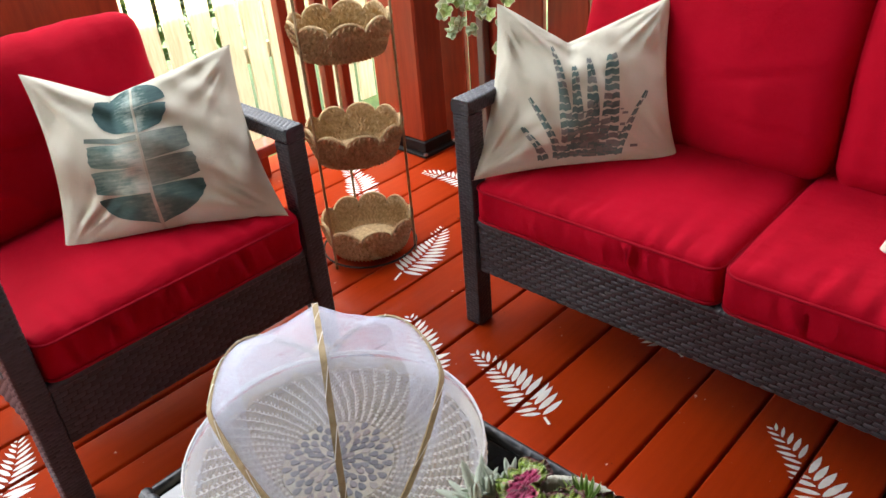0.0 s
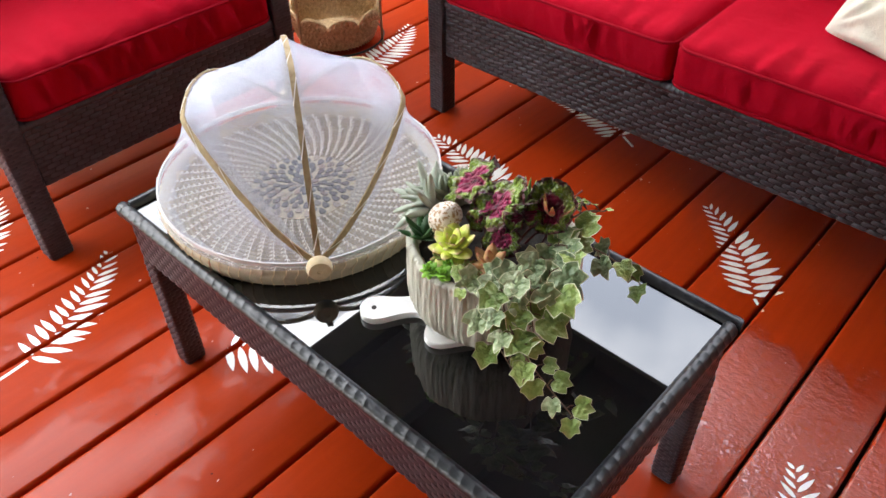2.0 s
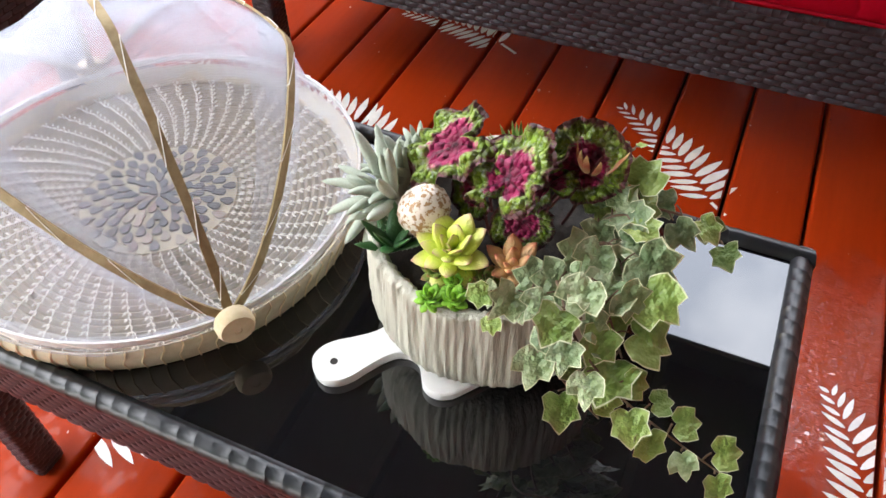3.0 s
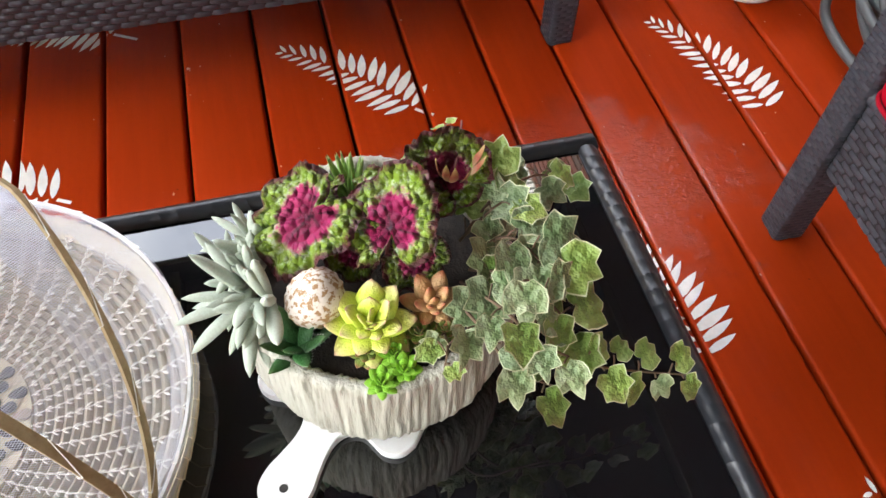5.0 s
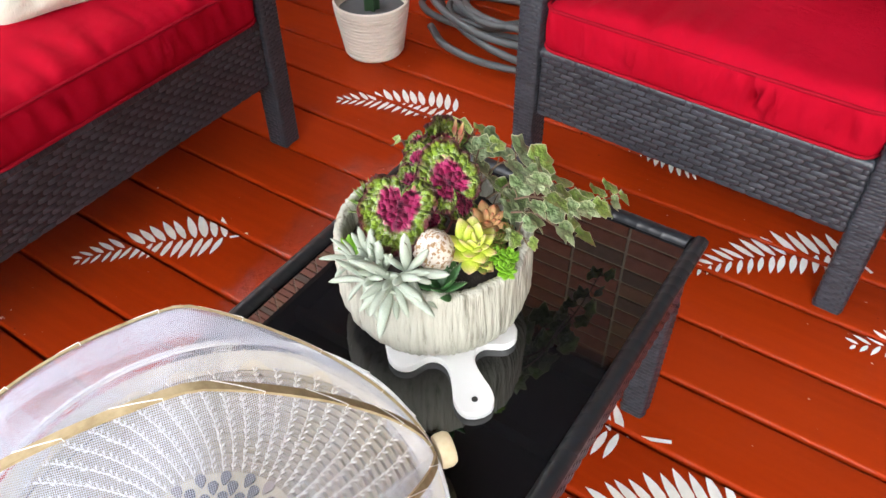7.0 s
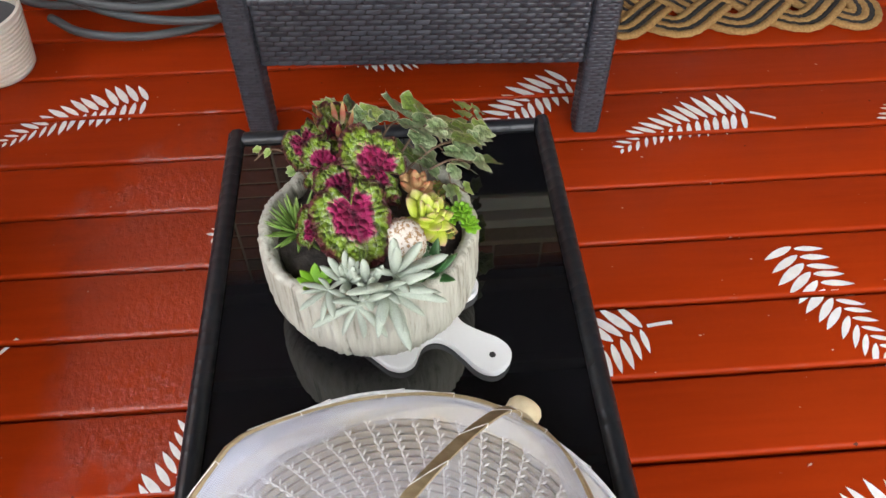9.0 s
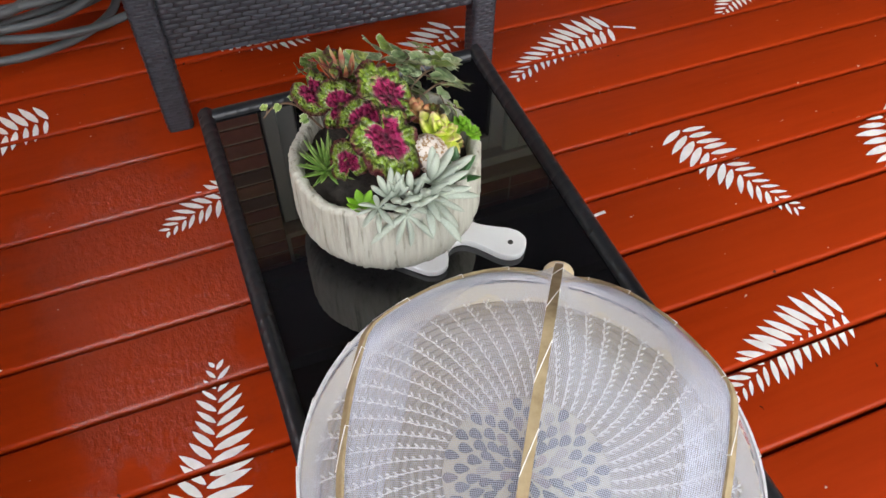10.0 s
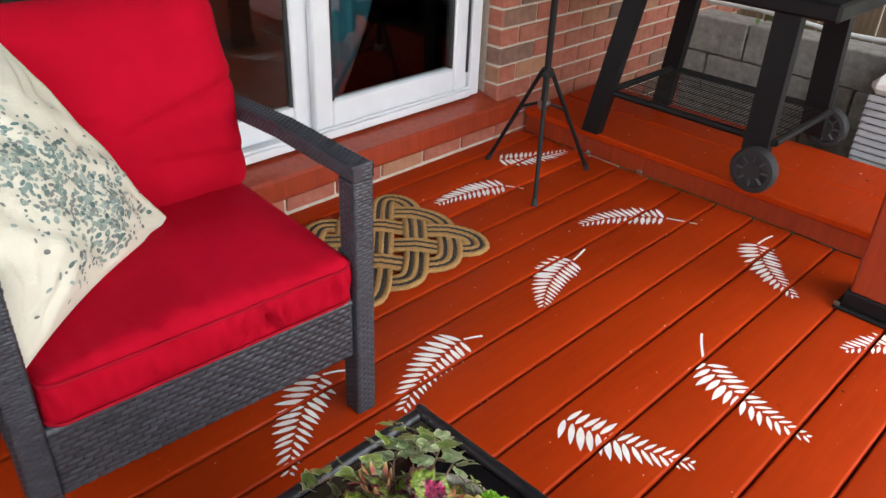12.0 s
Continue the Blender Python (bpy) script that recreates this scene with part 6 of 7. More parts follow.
def fat_leaf(mat, w, t, name="leaf", curl=0.12, tip=0.25, blunt=0.7):
    """A plump leaf of length 1 along +x."""
    g = Geo()
    n, m = 10, 8
    verts, uvs = [], []
    for i in range(n + 1):
        f = i / n
        ww = w * (math.sin(math.pi * (0.08 + 0.92 * f ** (1 - tip))) ** blunt + (0.12 if f < 0.1 else 0.0)) if f < 1 else 0.002
        zz = curl * f * f
        for k in range(m):
            a = 2 * math.pi * k / m
            verts.append((f, ww * math.cos(a), zz + t * (ww / w) * math.sin(a)))
            uvs.append((0.001 + f, 0.1))
    faces = [(i * m + k, i * m + (k + 1) % m, (i + 1) * m + (k + 1) % m, (i + 1) * m + k) for i in range(n) for k in range(m)]
    g.add(verts, faces + [tuple(range(m))[::-1], tuple(range(n * m, (n + 1) * m))], 0, uvs)
    return g.mesh(name, mat, 180)


def point_to(p, d, spin=0.0):
    """A pose with +x along d."""
    return Matrix.Translation(p) @ Vector(d).normalized().to_track_quat("X", "Z").to_matrix().to_4x4() @ pose(0, 0, 0, spin)


def rosette(owner, p, axis, mat_mesh, size, rings, spread):
    """Leaves in turning rings about an axis."""
    base = Vector(axis).normalized().to_track_quat("Z", "Y").to_matrix().to_4x4()
    for ring, n in enumerate(rings):
        el = radians(spread[ring])
        s = size * (1.0 - 0.20 * ring)
        for i in range(n):
            a = 2 * math.pi * (i / n) + ring * 0.7 + rng.uniform(-0.1, 0.1)
            d = base @ Vector((math.cos(a) * math.cos(el), math.sin(a) * math.cos(el), math.sin(el)))
            part("leaf", mat_mesh, None, owner, at=point_to(Vector(p) + base.to_3x3() @ Vector((0, 0, 0.002 * ring)), d) @ Matrix.Diagonal((s, s, s, 1)))


YM, OM = fat_leaf(YELLOW, 0.36, 0.11, tip=0.15), fat_leaf(ORANGE, 0.29, 0.16, tip=0.0)
LM, LO = fat_leaf(LIME, 0.34, 0.10, tip=0.0), fat_leaf(OLIVE, 0.34, 0.10, tip=0.0)
yellow = plant("yellow_rosette", "yellow succulent rosette with pink leaf tips")
rosette(yellow, local(0.276, 0.218, 0.506), (-0.60, 0.10, 0.75), YM, 0.037, (8, 7, 5, 3), (10, 32, 54, 76))
orange = plant("orange_rosette", "small orange succulent rosette")
rosette(orange, local(0.285, 0.168, 0.499), (-0.62, -0.1, 0.75), OM, 0.030, (7, 6, 4), (8, 38, 68))
sedum = plant("sedum", "bright lime green sedum rosettes")
for dx, dy, s in ((0.0, 0.0, 0.015), (-0.006, 0.018, 0.014), (0.016, 0.004, 0.014)):
    rosette(sedum, local(0.236 + dx, 0.201 + dy, 0.496), (-0.45, 0.1, 0.85), LM, s, (8, 7, 5), (6, 34, 64))
olive = plant("olive_sedum", "olive and rust coloured sedum rosettes")
for dx, dy, s in ((0.006, 0.030, 0.015), (0.012, -0.012, 0.016), (0.010, -0.032, 0.013)):
    rosette(olive, local(0.252 + dx, 0.196 + dy, 0.496), (-0.4, 0.0, 0.9), LO, s, (8, 7, 5), (6, 34, 64))
silver = plant("silver_senecio", "silver-white felted succulent with drooping finger leaves")
SM = fat_leaf(SILVER, 0.098, 0.066, curl=-0.22, tip=-0.25, blunt=0.55)
SU = fat_leaf(SILVER, 0.108, 0.088, curl=0.06, tip=-0.3, blunt=0.5)
srng = random.Random(21)
for cx, cy, cz, ax, n, s, lo, hi, mesh in ((0.358, 0.290, 0.500, (0.0, 0.10, 1.0), 15, 0.040, 40, 86, SU), (0.340, 0.300, 0.500, (-0.05, 0.35, 0.9), 14, 0.038, 34, 82, SU), (0.350, 0.316, 0.497, (0.05, 0.95, 0.05), 8, 0.042, 0, 30, SM),
                                           (0.322, 0.304, 0.502, (-0.60, 0.60, 0.50), 15, 0.048, 14, 72, SM), (0.312, 0.290, 0.510, (-0.60, 0.30, 0.75), 9, 0.044, 22, 78, SU), (0.378, 0.298, 0.500, (0.30, 0.5, 0.7), 8, 0.032, 14, 72, SM)):
    base = Vector(ax).normalized().to_track_quat("Z", "Y").to_matrix().to_4x4()
    for i in range(n):
        a, el = i * 2.4 + srng.uniform(-0.3, 0.3), radians(lo + (hi - lo) * i / n)
        d = base.to_3x3() @ Vector((math.cos(a) * math.cos(el), math.sin(a) * math.cos(el), math.sin(el)))
        if d.y < -0.25:
            d.y *= -0.3
        sc = s * srng.uniform(0.85, 1.36)
        part("leaf", mesh, None, silver, at=point_to(local(cx, cy, cz), d) @ Matrix.Diagonal((sc, sc, sc, 1)))
spiky = plant("spiky_succulent", "green succulent with narrow pointed leaves")
PM = fat_leaf(SPIKY, 0.070, 0.035, curl=0.10, tip=0.35)
for i in range(44):
    a, el = i * 2.4, radians(5 + 72 * i / 44)
    d = Vector((math.cos(a) * math.cos(el) + 0.20, math.sin(a) * math.cos(el) + 0.15, math.sin(el)))
    sc = 0.038 + 0.016 * ((i * 7) % 5) / 5
    part("leaf", PM, None, spiky, at=point_to(local(0.412, 0.208, 0.488), d) @ Matrix.Diagonal((sc,) * 3 + (1,)))
aloe = plant("toothed_aloe", "small dark green toothed aloe")
AM = fat_leaf(JADE, 0.20, 0.06, curl=0.18, tip=0.35)
tooth = Geo()
for i in range(11):
    a, el = i * 2.4, radians(10 + 45 * i / 11)
    d = Vector((math.cos(a) * math.cos(el), math.sin(a) * math.cos(el), math.sin(el)))
    m = point_to(local(0.277, 0.276, 0.490), d) @ Matrix.Diagonal((0.038,) * 3 + (1,))
    part("leaf", AM, None, aloe, at=m)
    for k in range(6):
        f = 0.2 + 0.12 * k
        for sg in (-1, 1):
            w = 0.20 * math.sin(math.pi * (0.08 + 0.92 * f ** 0.65)) ** 0.7 * sg
            tooth.add([m @ Vector((f - 0.03, w * 0.9, 0.18 * f * f)), m @ Vector((f + 0.03, w * 0.9, 0.18 * f * f)), m @ Vector((f + 0.02, w * 1.25, 0.18 * f * f + 0.02))], [(0, 1, 2)])
part("tooth", tooth, SILVER, aloe, smooth=0)["kind"] = "stuff"
jade = plant("jade_leaf_plant", "broad glossy green leaves at the bowl's rim")
JM = fat_leaf(LIME, 0.33, 0.06, curl=0.2, tip=0.3)
for i in range(7):
    a = i * 0.95
    d = Vector((math.cos(a), math.sin(a), 0.4))
    part("leaf", JM, None, jade, at=point_to(local(0.392, 0.284, 0.492), d) @ Matrix.Diagonal((0.022,) * 3 + (1,)))
red = plant("red_tip_sprig", "small sprig of red and yellow pointed leaves")
RM = fat_leaf(REDTIP, 0.16, 0.03, curl=0.25, tip=0.3)
for i in range(11):
    a = i * 2.4
    d = Vector((math.cos(a) * 0.7 + 0.15, math.sin(a) * 0.7 - 0.25, 0.9))
    part("leaf", RM, None, red, at=point_to(local(0.366 + 0.012 * math.cos(a), 0.130 + 0.012 * math.sin(a), 0.560), d) @ Matrix.Diagonal((0.024,) * 3 + (1,)))
stalks = Geo()
tube(stalks, bezier(local(0.365, 0.150, 0.485), local(0.366, 0.136, 0.52), local(0.366, 0.130, 0.560), 8), 0.0015, 6)
tube(stalks, bezier(local(0.366, 0.130, 0.560), local(0.385, 0.120, 0.575), local(0.400, 0.116, 0.580), 8), 0.0009, 5)
part("stem", stalks, BEGONIA_UNDER, red)

SHELL, nt, b = material("mottled_shell", (0.7, 0.6, 0.5), 0.5)
nt.links.new(ramp(nt, noise_tex(nt, 300.0, 3), [(0.50, (0.74, 0.66, 0.57)), (0.57, (0.36, 0.20, 0.085))]), b.inputs["Base Color"])
bump(nt, b, noise_tex(nt, 90.0, 3), 0.5, 0.003)
g = Geo()
lathe(g, [(0.0, 0.0185), (0.006, 0.0180), (0.013, 0.0145), (0.0185, 0.0075), (0.0205, 0.0), (0.018, -0.0065), (0.010, -0.0100), (0.0, -0.0105)], 40, wobble=lambda r, z, a: (r * (1 + 0.035 * math.sin(a * 17) + 0.05 * math.sin(a * 2)), z))
part("shell", g, SHELL, planter, "mottled brown and white sea shell", smooth=180, at=aim(local(0.300, 0.256, 0.519), (-0.5, 0.35, 0.75), 20, 1.18))

# ivy
def make_ivy(name, deep, mid, pale):
    """Blotched leaf green that differs from leaf to leaf."""
    mt, nt, b = material(name, mid, 0.42)
    info = nt.nodes.new("ShaderNodeObjectInfo")
    blot = ramp(nt, noise_tex(nt, 1.7, 3, 0.55), [(0.34, deep), (0.50, mid), (0.68, pale)])
    tone = ramp(nt, info.outputs["Random"], [(0.0, (0.62, 0.70, 0.60)), (0.5, (0.9, 0.95, 0.85)), (1.0, (1.12, 1.08, 0.95))])
    nt.links.new(mixed(nt, 1.0, blot, tone, "MULTIPLY"), b.inputs["Base Color"])
    bump(nt, b, noise_tex(nt, 3.0, 3, 0.6), 0.4, 0.03)
    return mt


IVY_IN = make_ivy("ivy_green", (0.11, 0.175, 0.07), (0.23, 0.30, 0.155), (0.38, 0.43, 0.29))
IVY_YOUNG = make_ivy("young_ivy", (0.12, 0.20, 0.03), (0.21, 0.31, 0.07), (0.34, 0.43, 0.14))
IVY_RIM = plain("ivy_cream_margin", (0.58, 0.60, 0.38), 0.6, vary=0.1)
IVY_STEM = plain("ivy_stem", (0.13, 0.08, 0.045), 0.7)


def ivy_mesh(seed, mat):
    """A shallow five-lobed leaf of length 1, stalk at the origin, with a pale margin."""
    lobes = [(0.0, 1.0), (0.46, 0.68), (0.86, 0.84), (1.32, 0.64), (1.78, 0.72), (2.5, 0.52), (math.pi, 0.25)]
    rr = random.Random(seed)
    pts = [(a + rr.uniform(-0.07, 0.07) * (0 < a < 3), r * rr.uniform(0.88, 1.10)) for a, r in lobes]
    rim = []
    full = [(-a, r * rr.uniform(0.92, 1.08)) for a, r in pts[:0:-1]] + pts[:-1]
    m = len(full)
    for i in range(m):
        a0, r0 = full[i]
        a1, r1 = full[(i + 1) % m]
        if a1 < a0:
            a1 += 2 * math.pi
        for k in range(3):
            t = k / 3
            rim.append((a0 + (a1 - a0) * t, (r0 + (r1 - r0) * (t if r1 > r0 else t) - 0.03 * math.sin(math.pi * t)) * 0.72))
    g = Geo()
    n = len(rim)
    c = (0.28, 0.0)
    verts = [(c[0], 0, 0.0)]
    for f in (0.5, 0.945, 1.0):
        for a, r in rim:
            x, y = c[0] + r * f * math.cos(a), r * f * math.sin(a)
            fold = abs(y) * 0.16 - 0.30 * (x - 0.28) ** 2 + 0.03 * math.sin(5 * a + seed)
            verts.append((x, y, fold * f))
    g.add(verts, [(0, 1 + k, 1 + (k + 1) % n) for k in range(n)])
    ring = [[(1 + j * n + k, 1 + (j + 1) * n + k, 1 + (j + 1) * n + (k + 1) % n, 1 + j * n + (k + 1) % n) for k in range(n)] for j in range(2)]
    g.f += ring[0] + ring[1]
    g.m += [0] * n + [1] * n
    return g.mesh("leaf", [mat, IVY_RIM], 180)


IVY = [ivy_mesh(s, IVY_IN) for s in (1, 2, 3)] + [ivy_mesh(s, IVY_YOUNG) for s in (4, 5)]
ivy = plant("ivy", "trailing variegated ivy with cream leaf margins")
vine = Geo()
irng = random.Random(17)


def trail(points, leaves, size0, size1, young=0.2, out=(-0.5, -0.3, 0.8), jitter=0.012):
    path = smooth_path([local(*p) for p in points], 10)
    tube(vine, path, [0.0016 - 0.0009 * i / len(path) for i in range(len(path))], 5)
    for k in range(leaves):
        f = (k + 0.6) / leaves
        i = min(len(path) - 2, int(f * (len(path) - 1)))
        p = path[i]
        d = (path[i + 1] - path[i]).normalized()
        s = d.cross(Vector((0, 0, 1))).normalized() * (1 if k % 2 else -1)
        stalk = p + s * irng.uniform(0.3, 1.0) * jitter + Vector((0, 0, irng.uniform(0.1, 0.9) * jitter)) + d * irng.uniform(-0.5, 0.5) * jitter
        tube(vine, [p, (p + stalk) / 2 + Vector((0, 0, 0.002)), stalk], 0.0008, 4)
        nrm = (Vector(out) + Vector((irng.uniform(-0.4, 0.4), irng.uniform(-0.4, 0.4), irng.uniform(-0.2, 0.3)))).normalized()
        go = d * 0.6 + s * 0.7 + Vector((0, 0, -0.35))
        go = (go - nrm * go.dot(nrm)).normalized()
        m = Matrix((go, nrm.cross(go), nrm)).transposed().to_4x4()
        sc = (size0 + (size1 - size0) * f) * irng.uniform(0.68, 0.98)
        part("leaf", IVY[3 + k % 2] if irng.random() < young + 0.6 * (f > 0.62) else IVY[k % 3], None, ivy, at=Matrix.Translation(stalk) @ m @ Matrix.Diagonal((sc, sc, sc, 1)))


trail([(0.300, 0.140, 0.500), (0.258, 0.120, 0.520), (0.230, 0.098, 0.508), (0.214, 0.058, 0.482), (0.207, 0.014, 0.462), (0.204, -0.036, 0.438)], 18, 0.043, 0.027, 0.25)
trail([(0.290, 0.150, 0.500), (0.245, 0.138, 0.515), (0.222, 0.122, 0.495), (0.214, 0.095, 0.468), (0.208, 0.065, 0.448)], 7, 0.040, 0.033, 0.3)
trail([(0.310, 0.130, 0.500), (0.278, 0.100, 0.528), (0.255, 0.080, 0.515), (0.240, 0.062, 0.490)], 8, 0.052, 0.046, 0.1)
trail([(0.330, 0.120, 0.500), (0.312, 0.098, 0.532), (0.290, 0.080, 0.526), (0.270, 0.068, 0.505)], 8, 0.050, 0.046, 0.1)
trail([(0.350, 0.120, 0.500), (0.355, 0.095, 0.535), (0.372, 0.060, 0.528), (0.388, 0.036, 0.505), (0.402, 0.012, 0.480)], 8, 0.044, 0.030, 0.6, (-0.5, 0.1, 0.75))
trail([(0.340, 0.130, 0.500), (0.340, 0.105, 0.535), (0.350, 0.082, 0.535)], 5, 0.044, 0.036, 0.4, (-0.4, -0.2, 0.8))
trail([(0.275, 0.165, 0.495), (0.245, 0.165, 0.503), (0.228, 0.172, 0.497)], 5, 0.030, 0.024, 0.4, (-0.7, 0.1, 0.7))
trail([(0.400, 0.150, 0.500), (0.425, 0.125, 0.525), (0.448, 0.112, 0.520), (0.465, 0.115, 0.508)], 4, 0.018, 0.014, 0.9, (0.2, 0.3, 0.9))
part("stem", vine, IVY_STEM, ivy)

# ---- three-tier basket stand ----
stand = thing("basket_stand", pose(1.195, 1.560, 0), "three-tier stand of scalloped woven jute baskets", "basket stand")
BASE_Z = [0.022, 0.335, 0.648]


def scallop(a, n=9):
    return abs(math.cos(a * n / 2)) ** 0.55


for z0 in BASE_Z:
    g = Geo()
    n, rows = 108, 11
    verts, faces = [], []
    for side in (0, 1):
        for j in range(rows + 1):
            f = j / rows
            for k in range(n):
                a = 2 * math.pi * k / n
                top = 0.072 + 0.034 * scallop(a)
                r = 0.112 + 0.033 * f ** 0.7 - (0.011 if side else 0.0)
                rib = 0.0032 * (math.cos(math.pi * (j + (k // 3) % 2)) if side == 0 else 0.3 * math.cos(math.pi * (j + (k // 3) % 2)))
                rib *= 0.5 + 0.5 * math.cos(2 * math.pi * (k % 3) / 3 - 2.1)
                verts.append(((r + rib) * math.cos(a), (r + rib) * math.sin(a), z0 + (0.008 if side else 0.0) + (top - (0.0 if not side else 0.008)) * f))
    m = (rows + 1) * n
    for side in (0, 1):
        for j in range(rows):
            for k in range(n):
                q = (side * m + j * n + k, side * m + j * n + (k + 1) % n, side * m + (j + 1) * n + (k + 1) % n, side * m + (j + 1) * n + k)
                faces.append(q if side == 0 else q[::-1])
    for k in range(n):
        faces.append((rows * n + k, rows * n + (k + 1) % n, m + rows * n + (k + 1) % n, m + rows * n + k))
    g.add(verts, faces)
    lathe(g, [(0.0, z0 + 0.010)] + [(0.008 * i, z0 + 0.010 + 0.0022 * (i % 2)) for i in range(1, 13)] + [(0.102, z0 + 0.010), (0.113, z0), (0.0, z0)], 48)
    bk = part("basket", g, JUTE, stand, smooth=50)
    g = Geo()
    for j in range(8):
        f = (j + 0.5) / 8
        count = 62
        for k in range(count):
            a = 2 * math.pi * (k + 0.5 * (j % 2)) / count
            top = 0.072 + 0.034 * scallop(a)
            for r0, sg in ((0.1125 + 0.033 * f ** 0.7, 1), (0.1005 + 0.033 * f ** 0.7, -1)):
                c = Vector((r0 * math.cos(a), r0 * math.sin(a), z0 + top * f))
                tg, up, o = Vector((-math.sin(a), math.cos(a), 0)), Vector((0, 0, 1)), Vector((math.cos(a), math.sin(a), 0)) * sg
                lng = (tg * (0.5 if j % 2 else -0.5) + up).normalized() * (0.0085 * top / 0.09)
                sh = lng.cross(o).normalized() * 0.0042
                g.add([c + lng, c - lng, c + sh, c - sh, c + o * 0.0066, c + lng * 0.5 + o * 0.0052, c - lng * 0.5 + o * 0.0052], [(0, 2, 5), (0, 5, 3), (5, 2, 4), (5, 4, 3), (4, 2, 6), (4, 6, 3), (6, 2, 1), (6, 1, 3)])
    part("braid", g, JUTE, bk, smooth=80)["kind"] = "stuff"
    g = Geo()
    rim = []
    for k in range(n):
        a = 2 * math.pi * k / n
        rim.append((0.1395 * math.cos(a), 0.1395 * math.sin(a), z0 + 0.074 + 0.034 * scallop(a)))
    tube(g, rim, 0.0055, 6, closed=True)
    part("braided_rim", g, JUTE, bk, smooth=180)
for k in range(3):
    a = radians(63 + 120 * k)
    g = Geo()
    tube(g, [(0.150 * math.cos(a), 0.150 * math.sin(a), z) for z in (0.0, 0.3, 0.6, 0.98)], 0.0042, 7)
    part("upright", g, BAMBOO, stand, "slim twine-wrapped metal upright", smooth=180)
g = Geo()
tube(g, [(0.150 * math.cos(a), 0.150 * math.sin(a), 0.02) for a in (2 * math.pi * k / 40 for k in range(40))], 0.0035, 6, closed=True)
part("foot_ring", g, BLACK_METAL, stand, smooth=180)

# ---- knotted door mat ----
mat = thing("door_mat", pose(-0.546, -1.012, 0), "knotted coir door mat of tan and black rope", "door mat")
ML, MW, MP, MQ = 0.326, 0.216, 5, 3
N = 1200
ts = [2 * math.pi * i / N for i in range(N)]


def soft_tri(t):
    return math.asin(0.955 * math.sin(t)) / math.asin(0.955)


path = [(ML * soft_tri(MQ * t + math.pi / 10), MW * soft_tri(MP * t)) for t in ts]
P = np.array(path)
D = np.roll(P, -1, 0) - P
cross_at = []
for i in range(N):
    j = np.arange(i + 4, N if i > 4 else N - 4)
    if not len(j):
        continue
    r, s = D[i], D[j]
    den = r[0] * s[:, 1] - r[1] * s[:, 0]
    den = np.where(abs(den) < 1e-12, 1e-12, den)
    qp = P[j] - P[i]
    t = (qp[:, 0] * s[:, 1] - qp[:, 1] * s[:, 0]) / den
    u = (qp[:, 0] * r[1] - qp[:, 1] * r[0]) / den
    for jj, tt, uu in zip(j, t, u):
        if 0 <= tt < 1 and 0 <= uu < 1:
            cross_at += [i + tt, jj + uu]
cross_at = sorted(cross_at)
zs = np.zeros(N)
if cross_at:
    keys = [-(N - cross_at[-1])] + cross_at + [N + cross_at[0]]
    vals = [1 if k % 2 else -1 for k in range(len(keys))]
    zs = np.interp(np.arange(N), keys, vals)
rows = []
for i in range(N):
    tg = Vector((*(P[(i + 1) % N] - P[i - 1]), 0)).normalized()
    rows.append((Vector((*P[i], 0.014 + 0.006 * zs[i])), Vector((-tg.y, tg.x, 0))))
for name, offs, r, mt in (("tan_rope", (-0.030, 0.0, 0.030), 0.0096, COIR), ("black_cord", (-0.0155, 0.0155), 0.0076, COIR_BLACK)):
    for o in offs:
        g = Geo()
        verts, n = [], 7
        for i, (p, s) in enumerate(rows):
            for k in range(n):
                a = 2 * math.pi * k / n
                rr = r * (1 + 0.10 * math.sin(a * 2 + i * 1.3) + 0.08 * noise.noise(Vector((i * 0.7, k * 1.1, o * 90))))
                verts.append(p + s * (o + rr * 1.15 * math.cos(a)) + Vector((0, 0, rr * 0.8 * math.sin(a))))
        g.add(verts, [(i * n + k, ((i + 1) % N) * n + k, ((i + 1) % N) * n + (k + 1) % n, i * n + (k + 1) % n) for i in range(N) for k in range(n)])
        part(name, g, mt, mat, smooth=180)

# ---- garden hose ----
hose = Geo()
pts = []
for k in range(190):
    f = k / 189
    a = f * 2 * math.pi * 8.2 + 0.6
    turn = math.floor(a / (2 * math.pi))
    sway = random.Random(60 + turn)
    rx, ry = 0.22 + 0.10 * sway.random() + 0.03 * math.sin(a * 0.37), 0.13 + 0.09 * sway.random() + 0.03 * math.sin(a * 0.61 + 1)
    blend = (a / (2 * math.pi)) % 1.0
    nxt = random.Random(61 + turn)
    rx += (0.22 + 0.10 * nxt.random() + 0.03 * math.sin(a * 0.37) - rx) * blend
    nxt_ry = 0.13 + 0.09 * nxt.random() + 0.03 * math.sin(a * 0.61 + 1)
    ry += (nxt_ry - ry) * blend
    cx, cy = 0.90 + 0.07 * math.sin(a * 0.23), -1.07 + 0.04 * math.cos(a * 0.31)
    pts.append((cx + rx * math.cos(a), cy + ry * math.sin(a), 0.012 + 0.10 * f + 0.014 * (1 + math.sin(a * 1.7))))
pts += [(0.70, -1.22, 0.12), (0.62, -1.28, 0.18), (0.60, -1.32, 0.30)]
tube(hose, smooth_path(pts[::2], 6), 0.0105, 10)
tagged(part("garden_hose", hose, HOSE, smooth=180), "coiled grey garden hose lying on the deck", "garden hose")

# ---- small ribbed pot ----
pot = thing("plant_pot", pose(1.218, -0.768, 0) @ Matrix.Diagonal((1.07, 1.07, 1.05, 1)), "cream ribbed flower pot with a dark green stem", "potted plant")
g = Geo()
prof = [(0.0, 0.0), (0.066, 0.0), (0.073, 0.004)]
